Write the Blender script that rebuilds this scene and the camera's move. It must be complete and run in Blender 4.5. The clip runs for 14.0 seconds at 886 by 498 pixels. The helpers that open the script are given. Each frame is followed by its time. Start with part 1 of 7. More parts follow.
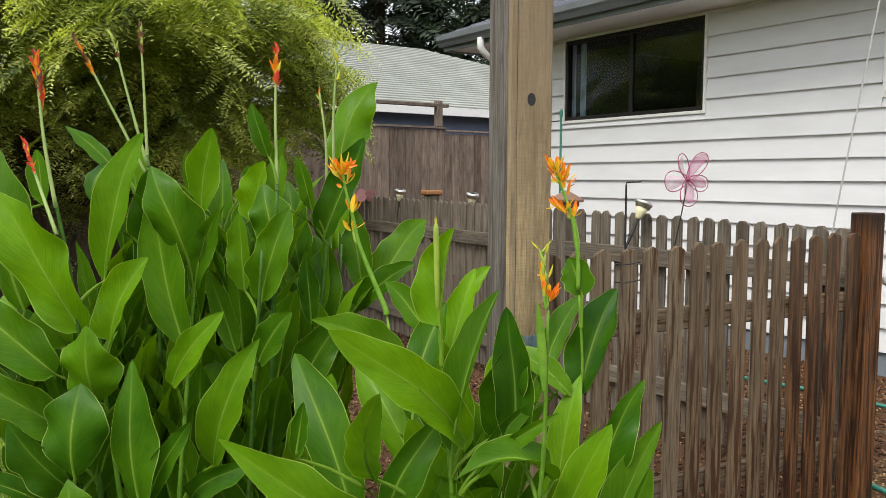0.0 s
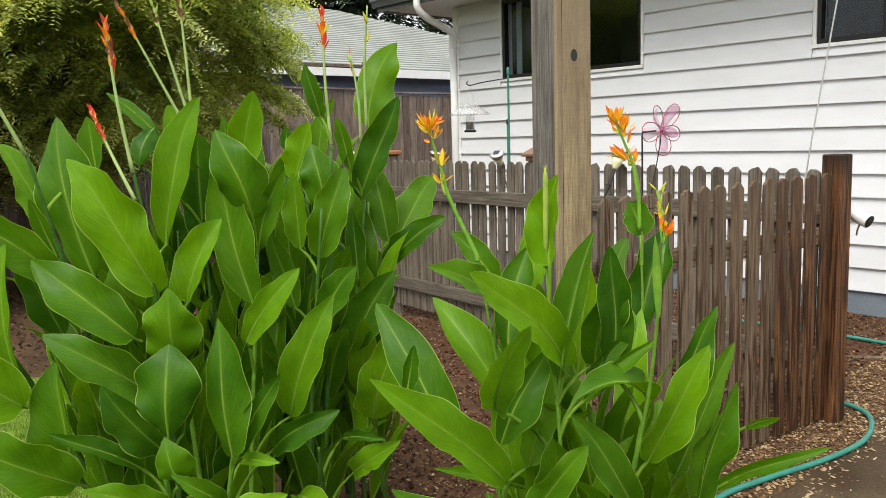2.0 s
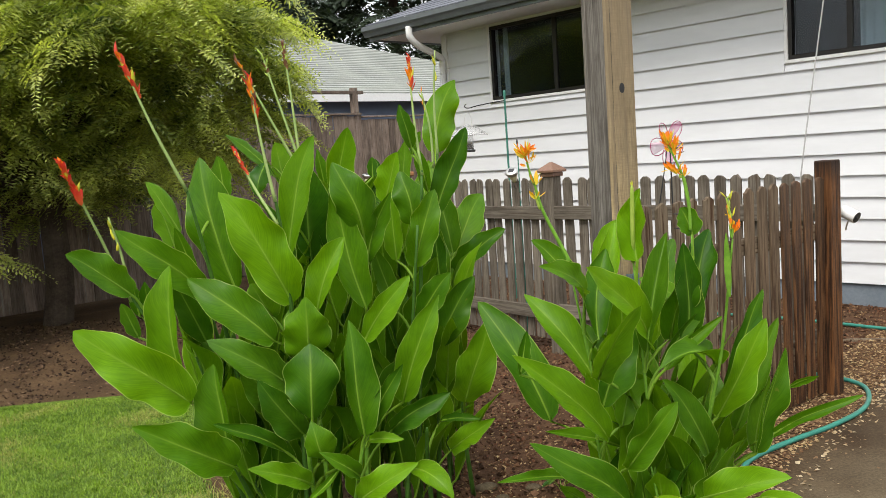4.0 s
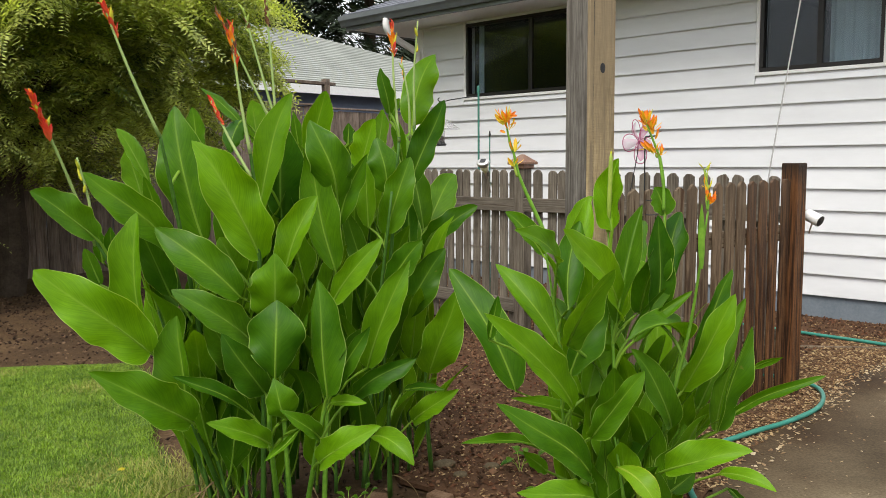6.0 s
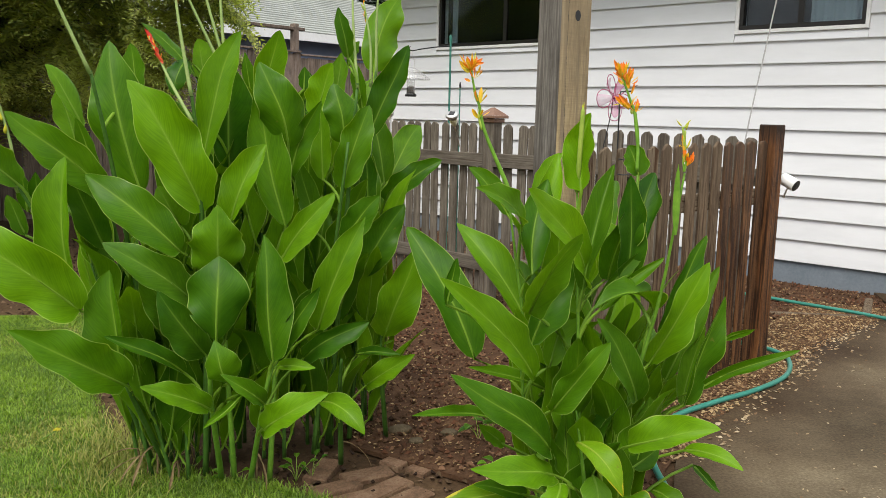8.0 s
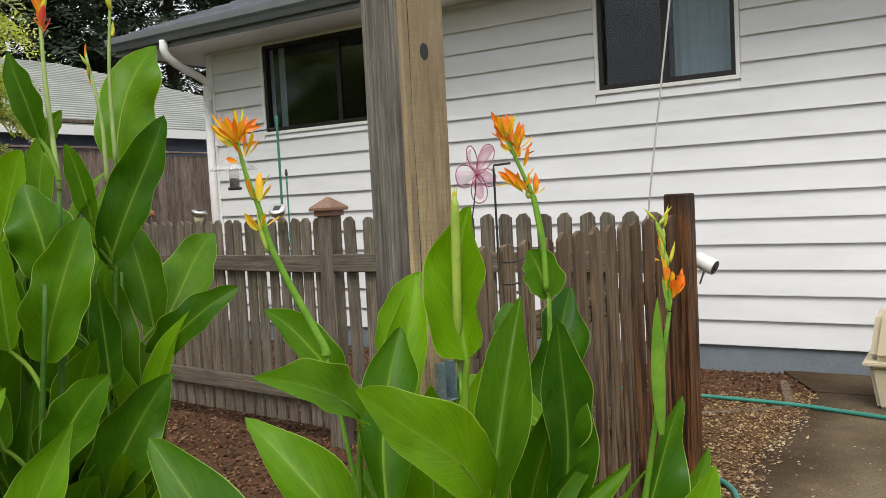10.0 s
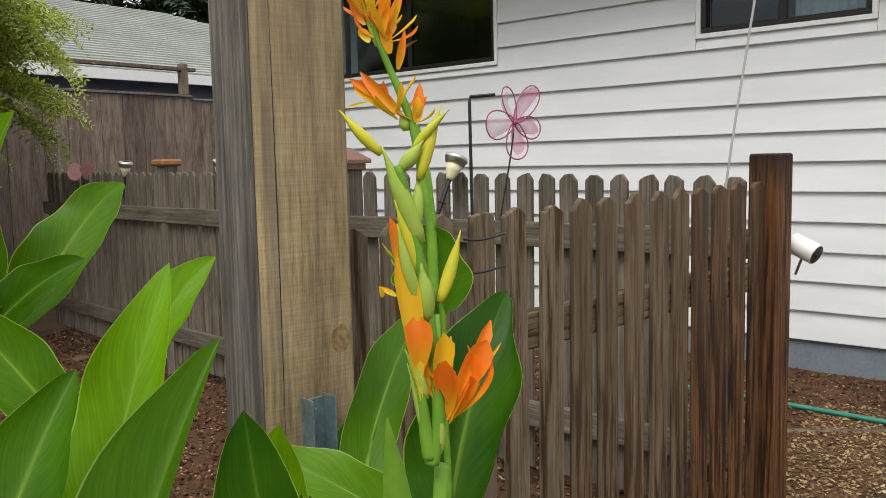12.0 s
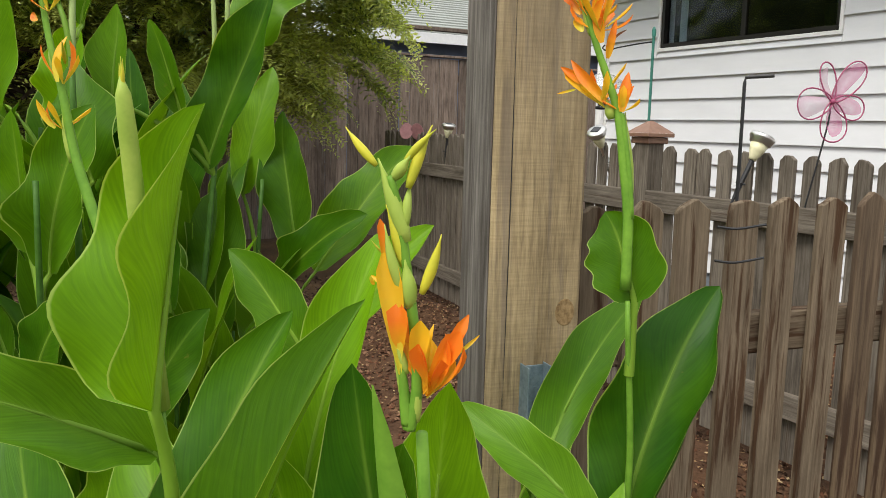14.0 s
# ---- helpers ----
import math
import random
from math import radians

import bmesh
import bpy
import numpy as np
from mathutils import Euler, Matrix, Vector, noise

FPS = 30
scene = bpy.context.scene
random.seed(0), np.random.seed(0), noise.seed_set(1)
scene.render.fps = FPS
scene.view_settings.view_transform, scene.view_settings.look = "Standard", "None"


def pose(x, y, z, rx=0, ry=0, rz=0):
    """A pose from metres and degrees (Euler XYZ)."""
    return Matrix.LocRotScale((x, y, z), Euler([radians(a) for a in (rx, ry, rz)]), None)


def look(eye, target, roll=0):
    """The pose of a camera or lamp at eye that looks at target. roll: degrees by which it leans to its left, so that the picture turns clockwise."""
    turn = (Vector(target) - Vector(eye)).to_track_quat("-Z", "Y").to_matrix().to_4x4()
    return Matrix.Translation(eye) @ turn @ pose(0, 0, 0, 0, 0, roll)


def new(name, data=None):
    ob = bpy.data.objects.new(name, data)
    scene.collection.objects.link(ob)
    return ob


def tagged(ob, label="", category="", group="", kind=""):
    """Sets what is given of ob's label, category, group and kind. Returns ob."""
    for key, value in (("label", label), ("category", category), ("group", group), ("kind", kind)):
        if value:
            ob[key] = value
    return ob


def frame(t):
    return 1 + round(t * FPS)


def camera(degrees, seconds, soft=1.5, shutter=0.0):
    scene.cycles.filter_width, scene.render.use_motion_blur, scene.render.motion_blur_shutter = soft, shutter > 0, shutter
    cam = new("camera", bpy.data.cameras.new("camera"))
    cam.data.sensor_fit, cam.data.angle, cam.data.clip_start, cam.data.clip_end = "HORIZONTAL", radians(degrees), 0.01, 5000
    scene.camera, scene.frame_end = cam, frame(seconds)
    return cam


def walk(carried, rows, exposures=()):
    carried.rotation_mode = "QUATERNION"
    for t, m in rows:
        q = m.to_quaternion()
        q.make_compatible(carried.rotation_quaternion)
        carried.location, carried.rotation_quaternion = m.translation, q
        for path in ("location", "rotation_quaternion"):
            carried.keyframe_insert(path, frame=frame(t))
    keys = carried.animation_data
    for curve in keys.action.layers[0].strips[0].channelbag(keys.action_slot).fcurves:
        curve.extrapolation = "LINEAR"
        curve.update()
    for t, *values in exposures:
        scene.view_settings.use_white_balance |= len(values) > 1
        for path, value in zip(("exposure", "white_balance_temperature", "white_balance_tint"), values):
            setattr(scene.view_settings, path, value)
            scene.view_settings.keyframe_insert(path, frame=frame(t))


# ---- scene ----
cam = camera(55.4, 14.0, soft=0.8)
PATH = [
    (0, (0.086, -0.051, 1.519), (0.025, 1.941, 1.355), 0.3),
    (0.5, (-0.182, -0.261, 1.531), (-0.24, 1.726, 1.311), -3.0),
    (1, (-0.343, -0.341, 1.539), (-0.386, 1.643, 1.285), -2.6),
    (1.5, (-0.428, -0.239, 1.516), (-0.438, 1.745, 1.263), -2.2),
    (2, (-0.437, -0.192, 1.501), (-0.267, 1.784, 1.246), -1.6),
    (2.5, (-0.593, -0.198, 1.487), (-0.404, 1.781, 1.265), -2.1),
    (3, (-0.793, -0.359, 1.496), (-0.577, 1.616, 1.267), -3.7),
    (3.5, (-0.908, -0.588, 1.533), (-0.658, 1.383, 1.304), -4.1),
    (3.7, (-0.933, -0.654, 1.556), (-0.678, 1.316, 1.328), -4.1),
    (5.8, (-0.984, -0.687, 1.416), (-0.649, 1.282, 1.313), -0.9),
    (6, (-0.999, -0.652, 1.395), (-0.647, 1.306, 1.191), -0.4),
    (6.5, (-0.973, -0.631, 1.318), (-0.609, 1.304, 0.963), 0.5),
    (7, (-0.957, -0.616, 1.316), (-0.568, 1.314, 0.967), 1.0),
    (7.2, (-0.961, -0.604, 1.337), (-0.562, 1.326, 0.995), 1.2),
    (9.3, (-0.66, 0.28, 1.402), (-0.152, 2.205, 1.219), -1.0),
    (9.5, (-0.606, 0.455, 1.398), (-0.001, 2.356, 1.253), -0.79),
    (10, (-0.473, 0.76, 1.421), (0.264, 2.615, 1.297), -3.04),
    (10.5, (-0.237, 0.964, 1.407), (0.497, 2.82, 1.275), -2.09),
    (11, (-0.067, 1.175, 1.373), (0.673, 3.023, 1.185), -2.05),
    (11.5, (0.066, 1.341, 1.35), (0.8, 3.192, 1.159), -1.79),
    (11.8, (0.126, 1.388, 1.358), (0.770, 3.272, 1.167), -2.0),
    (12, (0.176, 1.405, 1.369), (0.652, 3.337, 1.166), -1.2),
    (12.2, (0.209, 1.399, 1.371), (0.495, 3.362, 1.116), -0.2),
    (12.5, (0.242, 1.381, 1.385), (0.312, 3.358, 1.09), 0.7),
    (13, (0.279, 1.349, 1.397), (0.233, 3.315, 1.034), 1.7),
    (13.3, (0.294, 1.347, 1.396), (0.212, 3.311, 1.031), 2.6),
    (13.5, (0.298, 1.342, 1.393), (0.184, 3.306, 1.035), 2.2),
    (14, (0.321, 1.346, 1.391), (0.047, 3.306, 1.108), 1.5),
]
walk(cam, [(t, look(eye, target, roll)) for t, eye, target, roll in PATH],
     exposures=[(0, 0.41), (0.5, 0.46), (1.2, 0.58), (2.0, 0.55), (3.0, 0.48), (3.7, 0.5), (6.0, 0.42), (7.2, 0.40), (9.5, 0.3), (10.5, 0.12), (11.5, 0.02), (12.0, 0.12), (12.5, 0.34), (14.0, 0.44)])

# ---- world, sun and sky: bright overcast afternoon ----
world = bpy.data.worlds.new("overcast_sky")
scene.world = world
world.use_nodes = True
_n = world.node_tree.nodes
_bg = _n["Background"]
_sky = _n.new("ShaderNodeTexSky")
_sky.sky_type = "NISHITA"
_sky.sun_disc = False
_sky.sun_elevation = radians(53)
_sky.sun_rotation = radians(200)
_sky.air_density = 1.0
_sky.dust_density = 4.0
_sky.ozone_density = 1.0
_dir = _n.new("ShaderNodeTexCoord")
_up = _n.new("ShaderNodeSeparateXYZ")
_grad = _n.new("ShaderNodeMapRange")
_grad.inputs["To Min"].default_value = 0.58
_grad.inputs["To Max"].default_value = 1.12
_cloud = _n.new("ShaderNodeVectorMath")
_cloud.operation = "SCALE"
_cloud.inputs[0].default_value = (7.6, 7.7, 7.7)
world.node_tree.links.new(_dir.outputs["Generated"], _up.inputs[0])
world.node_tree.links.new(_up.outputs["Z"], _grad.inputs["Value"])
world.node_tree.links.new(_grad.outputs["Result"], _cloud.inputs["Scale"])
_mixw = _n.new("ShaderNodeMix")
_mixw.data_type = "RGBA"
_mixw.inputs["Factor"].default_value = 0.8
world.node_tree.links.new(_cloud.outputs["Vector"], _mixw.inputs["B"])
world.node_tree.links.new(_sky.outputs["Color"], _mixw.inputs["A"])
world.node_tree.links.new(_mixw.outputs["Result"], _bg.inputs["Color"])
_bg.inputs["Strength"].default_value = 0.165
sun = new("sun", bpy.data.lights.new("sun", "SUN"))
sun.data.energy = 2.05
sun.data.angle = radians(28)
sun.data.color = (1.0, 0.96, 0.9)
sun.matrix_world = look((-4.4, -5.6, 13.0), (0, 3, 0))


# ---- materials ----
def mat(name):
    m = bpy.data.materials.new(name)
    m.use_nodes = True
    nt = m.node_tree
    b = nt.nodes["Principled BSDF"]
    return m, nt, b


def nd(nt, kind, **values):
    n = nt.nodes.new("ShaderNode" + kind)
    for k, v in values.items():
        n.inputs[k.replace("_", " ")].default_value = v
    return n


def ramp(nt, fac, stops):
    r = nt.nodes.new("ShaderNodeValToRGB")
    e = r.color_ramp.elements
    while len(e) < len(stops):
        e.new(0.5)
    for el, (p, c) in zip(e, stops):
        el.position = p
        el.color = (*c, 1)
    nt.links.new(fac, r.inputs["Fac"])
    return r.outputs["Color"]


def mixc(nt, fac, a, b, blend="MIX"):
    m = nt.nodes.new("ShaderNodeMix")
    m.data_type = "RGBA"
    m.blend_type = blend
    for sock, v in (("Factor", fac), ("A", a), ("B", b)):
        if isinstance(v, (int, float)):
            m.inputs[sock].default_value = v
        elif isinstance(v, tuple):
            m.inputs[sock].default_value = (*v, 1)
        else:
            nt.links.new(v, m.inputs[sock])
    return m.outputs["Result"]


def maths(nt, op, a, b=0.0):
    m = nt.nodes.new("ShaderNodeMath")
    m.operation = op
    for i, v in enumerate((a, b)):
        if isinstance(v, (int, float)):
            m.inputs[i].default_value = v
        else:
            nt.links.new(v, m.inputs[i])
    return m.outputs[0]


def coords(nt, scale=(1, 1, 1), jitter=0.0):
    """Object coordinates, shifted at random from object to object."""
    tc = nt.nodes.new("ShaderNodeTexCoord")
    mp = nt.nodes.new("ShaderNodeMapping")
    mp.inputs["Scale"].default_value = scale
    nt.links.new(tc.outputs["Object"], mp.inputs["Vector"])
    if jitter:
        oi = nt.nodes.new("ShaderNodeObjectInfo")
        nt.links.new(maths(nt, "MULTIPLY", oi.outputs["Random"], jitter), mp.inputs["Location"])
    return mp.outputs["Vector"]


def noise_tex(nt, vec, scale, detail=4.0, rough=0.6):
    n = nd(nt, "TexNoise", Scale=scale, Detail=detail, Roughness=rough)
    nt.links.new(vec, n.inputs["Vector"])
    return n.outputs["Fac"]


def bump(nt, b, height, strength=0.3, distance=0.01):
    n = nd(nt, "Bump", Strength=strength, Distance=distance)
    nt.links.new(height, n.inputs["Height"])
    nt.links.new(n.outputs["Normal"], b.inputs["Normal"])


def wood(name, light, mid, dark, stain=None, stain_at=0.55, streak=48, grain=(130, 130, 3.2), rough=0.85, per_piece=0.35, relief=0.4, run=1.6):
    """Weathered timber with the grain along local z."""
    m, nt, b = mat(name)
    v = coords(nt, grain, 40)
    g = noise_tex(nt, v, 1.0, 6, 0.65)
    col = ramp(nt, g, [(0.28, dark), (0.48, mid), (0.72, light)])
    v2 = coords(nt, (1, 1, 1), 40)
    blot = noise_tex(nt, v2, 3.5, 4, 0.6)
    col = mixc(nt, maths(nt, "MULTIPLY", blot, 0.55), col, tuple(c * 0.62 for c in mid))
    if stain:
        v3 = coords(nt, (streak, streak, run), 40)
        s = noise_tex(nt, v3, 1.0, 5, 0.6)
        st = ramp(nt, s, [(stain_at - 0.03, (0, 0, 0)), (stain_at + 0.07, (0.92, 0.92, 0.92))])
        col = mixc(nt, st, col, stain)
    worn = noise_tex(nt, coords(nt, (16, 16, 3.0), 40), 1.0, 6, 0.7)
    col = mixc(nt, 1.0, col, ramp(nt, worn, [(0.30, (0.52, 0.50, 0.48)), (0.5, (0.95, 0.95, 0.95)), (0.70, (1.28, 1.28, 1.28))]), "MULTIPLY")
    oi = nt.nodes.new("ShaderNodeObjectInfo")
    val = nd(nt, "HueSaturation")
    nt.links.new(col, val.inputs["Color"])
    nt.links.new(maths(nt, "ADD", maths(nt, "MULTIPLY", oi.outputs["Random"], per_piece), 1 - per_piece / 2), val.inputs["Value"])
    nt.links.new(val.outputs["Color"], b.inputs["Base Color"])
    b.inputs["Roughness"].default_value = rough
    bump(nt, b, g, relief, 0.004)
    b.inputs["Specular IOR Level"].default_value = 0.18
    return m


def speckled(name, stops, scale, fine=60, rough=0.9, relief=0.3, dist=0.01, metal=0.0, jitter=0.0):
    m, nt, b = mat(name)
    v = coords(nt, (1, 1, 1), jitter)
    a = noise_tex(nt, v, scale, 5, 0.6)
    f = noise_tex(nt, v, fine, 3, 0.7)
    k = maths(nt, "ADD", maths(nt, "MULTIPLY", a, 0.6), maths(nt, "MULTIPLY", f, 0.4))
    nt.links.new(ramp(nt, k, stops), b.inputs["Base Color"])
    b.inputs["Roughness"].default_value = rough
    b.inputs["Metallic"].default_value = metal
    bump(nt, b, k, relief, dist)
    b.inputs["Specular IOR Level"].default_value = 0.18
    return m


def damp_concrete():
    """Weathered grey brown concrete, stained rusty brown where the mulch drains on to it."""
    m, nt, b = mat("stained_concrete")
    v = coords(nt)
    a = noise_tex(nt, v, 1.3, 5, 0.6)
    f = noise_tex(nt, v, 75, 3, 0.7)
    k = maths(nt, "ADD", maths(nt, "MULTIPLY", a, 0.6), maths(nt, "MULTIPLY", f, 0.4))
    dry = ramp(nt, k, [(0.34, (0.046, 0.034, 0.019)), (0.5, (0.104, 0.080, 0.048)), (0.68, (0.205, 0.165, 0.104))])
    wet = ramp(nt, k, [(0.34, (0.022, 0.012, 0.006)), (0.5, (0.048, 0.030, 0.0155)), (0.68, (0.105, 0.073, 0.039))])
    sx = nt.nodes.new("ShaderNodeSeparateXYZ")
    nt.links.new(v, sx.inputs["Vector"])
    off = maths(nt, "SUBTRACT", maths(nt, "MULTIPLY", sx.outputs["X"], 0.6), maths(nt, "MULTIPLY", sx.outputs["Y"], 0.8))
    ragged = maths(nt, "ADD", noise_tex(nt, v, 2.7, 5, 0.65), off)
    stain = ramp(nt, maths(nt, "ADD", ragged, 1.3), [(0.12, (1, 1, 1)), (0.75, (0, 0, 0))])
    nt.links.new(mixc(nt, stain, dry, wet), b.inputs["Base Color"])
    b.inputs["Roughness"].default_value = 0.8
    bump(nt, b, k, 0.25, 0.004)
    b.inputs["Specular IOR Level"].default_value = 0.18
    return m


def plain(name, colour, rough=0.5, metal=0.0, vary=0.12, scale=25):
    m, nt, b = mat(name)
    a = noise_tex(nt, coords(nt), scale, 4, 0.6)
    lo, hi = tuple(c * (1 - vary) for c in colour), tuple(min(1, c * (1 + vary)) for c in colour)
    nt.links.new(ramp(nt, a, [(0.3, lo), (0.7, hi)]), b.inputs["Base Color"])
    b.inputs["Roughness"].default_value = rough
    b.inputs["Metallic"].default_value = metal
    return m


def pieces(name, colours, rough=0.9, fine=80):
    """Loose bits in one mesh, each of its own colour."""
    m, nt, b = mat(name)
    g = nt.nodes.new("ShaderNodeNewGeometry")
    n = len(colours)
    col = ramp(nt, g.outputs["Random Per Island"], [(i / n, c) for i, c in enumerate(colours)])
    col.node.color_ramp.interpolation = "CONSTANT"
    f = noise_tex(nt, coords(nt), fine, 4, 0.7)
    col = mixc(nt, maths(nt, "MULTIPLY", f, 0.5), col, tuple(c * 0.4 for c in colours[0]))
    nt.links.new(col, b.inputs["Base Color"])
    b.inputs["Roughness"].default_value = rough
    bump(nt, b, f, 0.4, 0.003)
    b.inputs["Specular IOR Level"].default_value = 0.18
    return m


def foliage(name, dark, light, through_amount=0.3, rough=0.45, drift_scale=2.6, spread=1.0):
    """Small leaves in one mesh, each of its own green, letting some light through."""
    m, nt, b = mat(name)
    g = nt.nodes.new("ShaderNodeNewGeometry")
    drift = noise_tex(nt, coords(nt), drift_scale, 4, 0.6)
    own = maths(nt, "MULTIPLY", maths(nt, "SUBTRACT", g.outputs["Random Per Island"], 0.5), spread)
    tone = maths(nt, "ADD", own, ramp(nt, drift, [(0.3, (0.1, 0.1, 0.1)), (0.7, (0.9, 0.9, 0.9))]))
    col = ramp(nt, tone, [(0.0, dark), (1.0, light)])
    nt.links.new(col, b.inputs["Base Color"])
    b.inputs["Roughness"].default_value = rough
    t = nt.nodes.new("ShaderNodeBsdfTranslucent")
    nt.links.new(mixc(nt, 1.0, col, (1.5, 1.6, 0.6), "MULTIPLY"), t.inputs["Color"])
    ms = nd(nt, "MixShader", Fac=through_amount)
    nt.links.new(b.outputs[0], ms.inputs[1])
    nt.links.new(t.outputs[0], ms.inputs[2])
    nt.links.new(ms.outputs[0], nt.nodes["Material Output"].inputs["Surface"])
    return m


def siding_paint():
    m, nt, b = mat("white_siding_paint")
    v = coords(nt, (1.2, 1.2, 6), 30)
    a = noise_tex(nt, v, 1.0, 6, 0.6)
    f = noise_tex(nt, coords(nt, (40, 40, 160), 30), 1.0, 3, 0.6)
    col = ramp(nt, a, [(0.25, (0.64, 0.65, 0.665)), (0.6, (0.72, 0.73, 0.745))])
    nt.links.new(col, b.inputs["Base Color"])
    b.inputs["Roughness"].default_value = 0.5
    bump(nt, b, f, 0.12, 0.003)
    return m


def leaf_blade(name, lo, hi, rib, edge, tip=None):
    """Broad canna leaf: pale midrib, fine side veins, thin pale margin, from the blade's own u (across) and v (along)."""
    m, nt, b = mat(name)
    uv = nt.nodes.new("ShaderNodeUVMap")
    sx = nt.nodes.new("ShaderNodeSeparateXYZ")
    nt.links.new(uv.outputs["UV"], sx.inputs["Vector"])
    u = maths(nt, "ABSOLUTE", maths(nt, "SUBTRACT", sx.outputs["X"], 0.5))
    along = maths(nt, "SUBTRACT", sx.outputs["Y"], maths(nt, "MULTIPLY", u, 0.75))
    vein = maths(nt, "SINE", maths(nt, "MULTIPLY", along, 210.0))
    pleat_at = nt.nodes.new("ShaderNodeCombineXYZ")
    nt.links.new(maths(nt, "MULTIPLY", along, 46.0), pleat_at.inputs["X"])
    nt.links.new(maths(nt, "MULTIPLY", sx.outputs["X"], 5.0), pleat_at.inputs["Y"])
    own = nt.nodes.new("ShaderNodeObjectInfo")
    nt.links.new(maths(nt, "MULTIPLY", own.outputs["Random"], 40.0), pleat_at.inputs["Z"])
    pleat = noise_tex(nt, pleat_at.outputs["Vector"], 1.0, 3, 0.6)
    vein_soft = maths(nt, "ADD", maths(nt, "MULTIPLY", maths(nt, "ADD", vein, 1.0), 0.05), maths(nt, "MULTIPLY", pleat, 1.0))
    tc = coords(nt, (1, 1, 1), 20)
    a = noise_tex(nt, tc, 7.0, 4, 0.6)
    oi = nt.nodes.new("ShaderNodeObjectInfo")
    k = maths(nt, "ADD", maths(nt, "MULTIPLY", a, 0.5), maths(nt, "MULTIPLY", oi.outputs["Random"], 0.5))
    col = ramp(nt, k, [(0.22, lo), (0.5, tuple(0.6 * p + 0.4 * q for p, q in zip(lo, hi))), (0.8, hi)])
    col = mixc(nt, 1.0, col, ramp(nt, vein_soft, [(0.35, (0.80, 0.82, 0.8)), (0.85, (1.16, 1.14, 1.1))]), "MULTIPLY")
    blem = noise_tex(nt, tc, 34.0, 3, 0.6)
    col = mixc(nt, ramp(nt, blem, [(0.70, (0, 0, 0)), (0.76, (0.5, 0.5, 0.5))]), col, (0.16, 0.17, 0.03))
    ribm = ramp(nt, u, [(0.0, (0.9, 0.9, 0.9)), (0.012, (0.7, 0.7, 0.7)), (0.03, (0.16, 0.16, 0.16)), (0.11, (0, 0, 0))])
    fade = ramp(nt, sx.outputs["Y"], [(0.0, (1, 1, 1)), (0.7, (0.55, 0.55, 0.55)), (1.0, (0.15, 0.15, 0.15))])
    col = mixc(nt, maths(nt, "MULTIPLY", ribm, fade), col, rib)
    if tip:
        far_end = maths(nt, "ADD", maths(nt, "MULTIPLY", maths(nt, "ADD", sx.outputs["Y"], u), 0.62), maths(nt, "MULTIPLY", noise_tex(nt, tc, 24.0, 4, 0.7), 0.4))
        col = mixc(nt, ramp(nt, far_end, [(0.95, (0, 0, 0)), (1.06, (0.85, 0.85, 0.85))]), col, tip)
    edgem = ramp(nt, u, [(0.482, (0, 0, 0)), (0.490, (1, 1, 1))])
    col = mixc(nt, maths(nt, "MULTIPLY", edgem, 0.75), col, edge)
    nt.links.new(col, b.inputs["Base Color"])
    b.inputs["Roughness"].default_value = 0.38
    b.inputs["Specular IOR Level"].default_value = 0.16
    bump(nt, b, maths(nt, "ADD", maths(nt, "MULTIPLY", vein_soft, 0.7), a), 0.17, 0.004)
    t = nt.nodes.new("ShaderNodeBsdfTranslucent")
    nt.links.new(mixc(nt, 1.0, col, (1.9, 1.6, 0.35), "MULTIPLY"), t.inputs["Color"])
    ms = nd(nt, "MixShader", Fac=0.3)
    nt.links.new(b.outputs[0], ms.inputs[1])
    nt.links.new(t.outputs[0], ms.inputs[2])
    nt.links.new(ms.outputs[0], nt.nodes["Material Output"].inputs["Surface"])
    return m


def petal_mat(name, base, tip):
    m, nt, b = mat(name)
    uv = nt.nodes.new("ShaderNodeUVMap")
    sx = nt.nodes.new("ShaderNodeSeparateXYZ")
    nt.links.new(uv.outputs["UV"], sx.inputs["Vector"])
    a = noise_tex(nt, coords(nt, (1, 1, 1), 9), 60, 4, 0.6)
    k = maths(nt, "ADD", sx.outputs["Y"], maths(nt, "MULTIPLY", maths(nt, "SUBTRACT", a, 0.5), 0.5))
    col = ramp(nt, k, [(0.15, base), (0.7, tip)])
    nt.links.new(col, b.inputs["Base Color"])
    b.inputs["Roughness"].default_value = 0.4
    t = nt.nodes.new("ShaderNodeBsdfTranslucent")
    nt.links.new(col, t.inputs["Color"])
    ms = nd(nt, "MixShader", Fac=0.35)
    nt.links.new(b.outputs[0], ms.inputs[1])
    nt.links.new(t.outputs[0], ms.inputs[2])
    nt.links.new(ms.outputs[0], nt.nodes["Material Output"].inputs["Surface"])
    return m


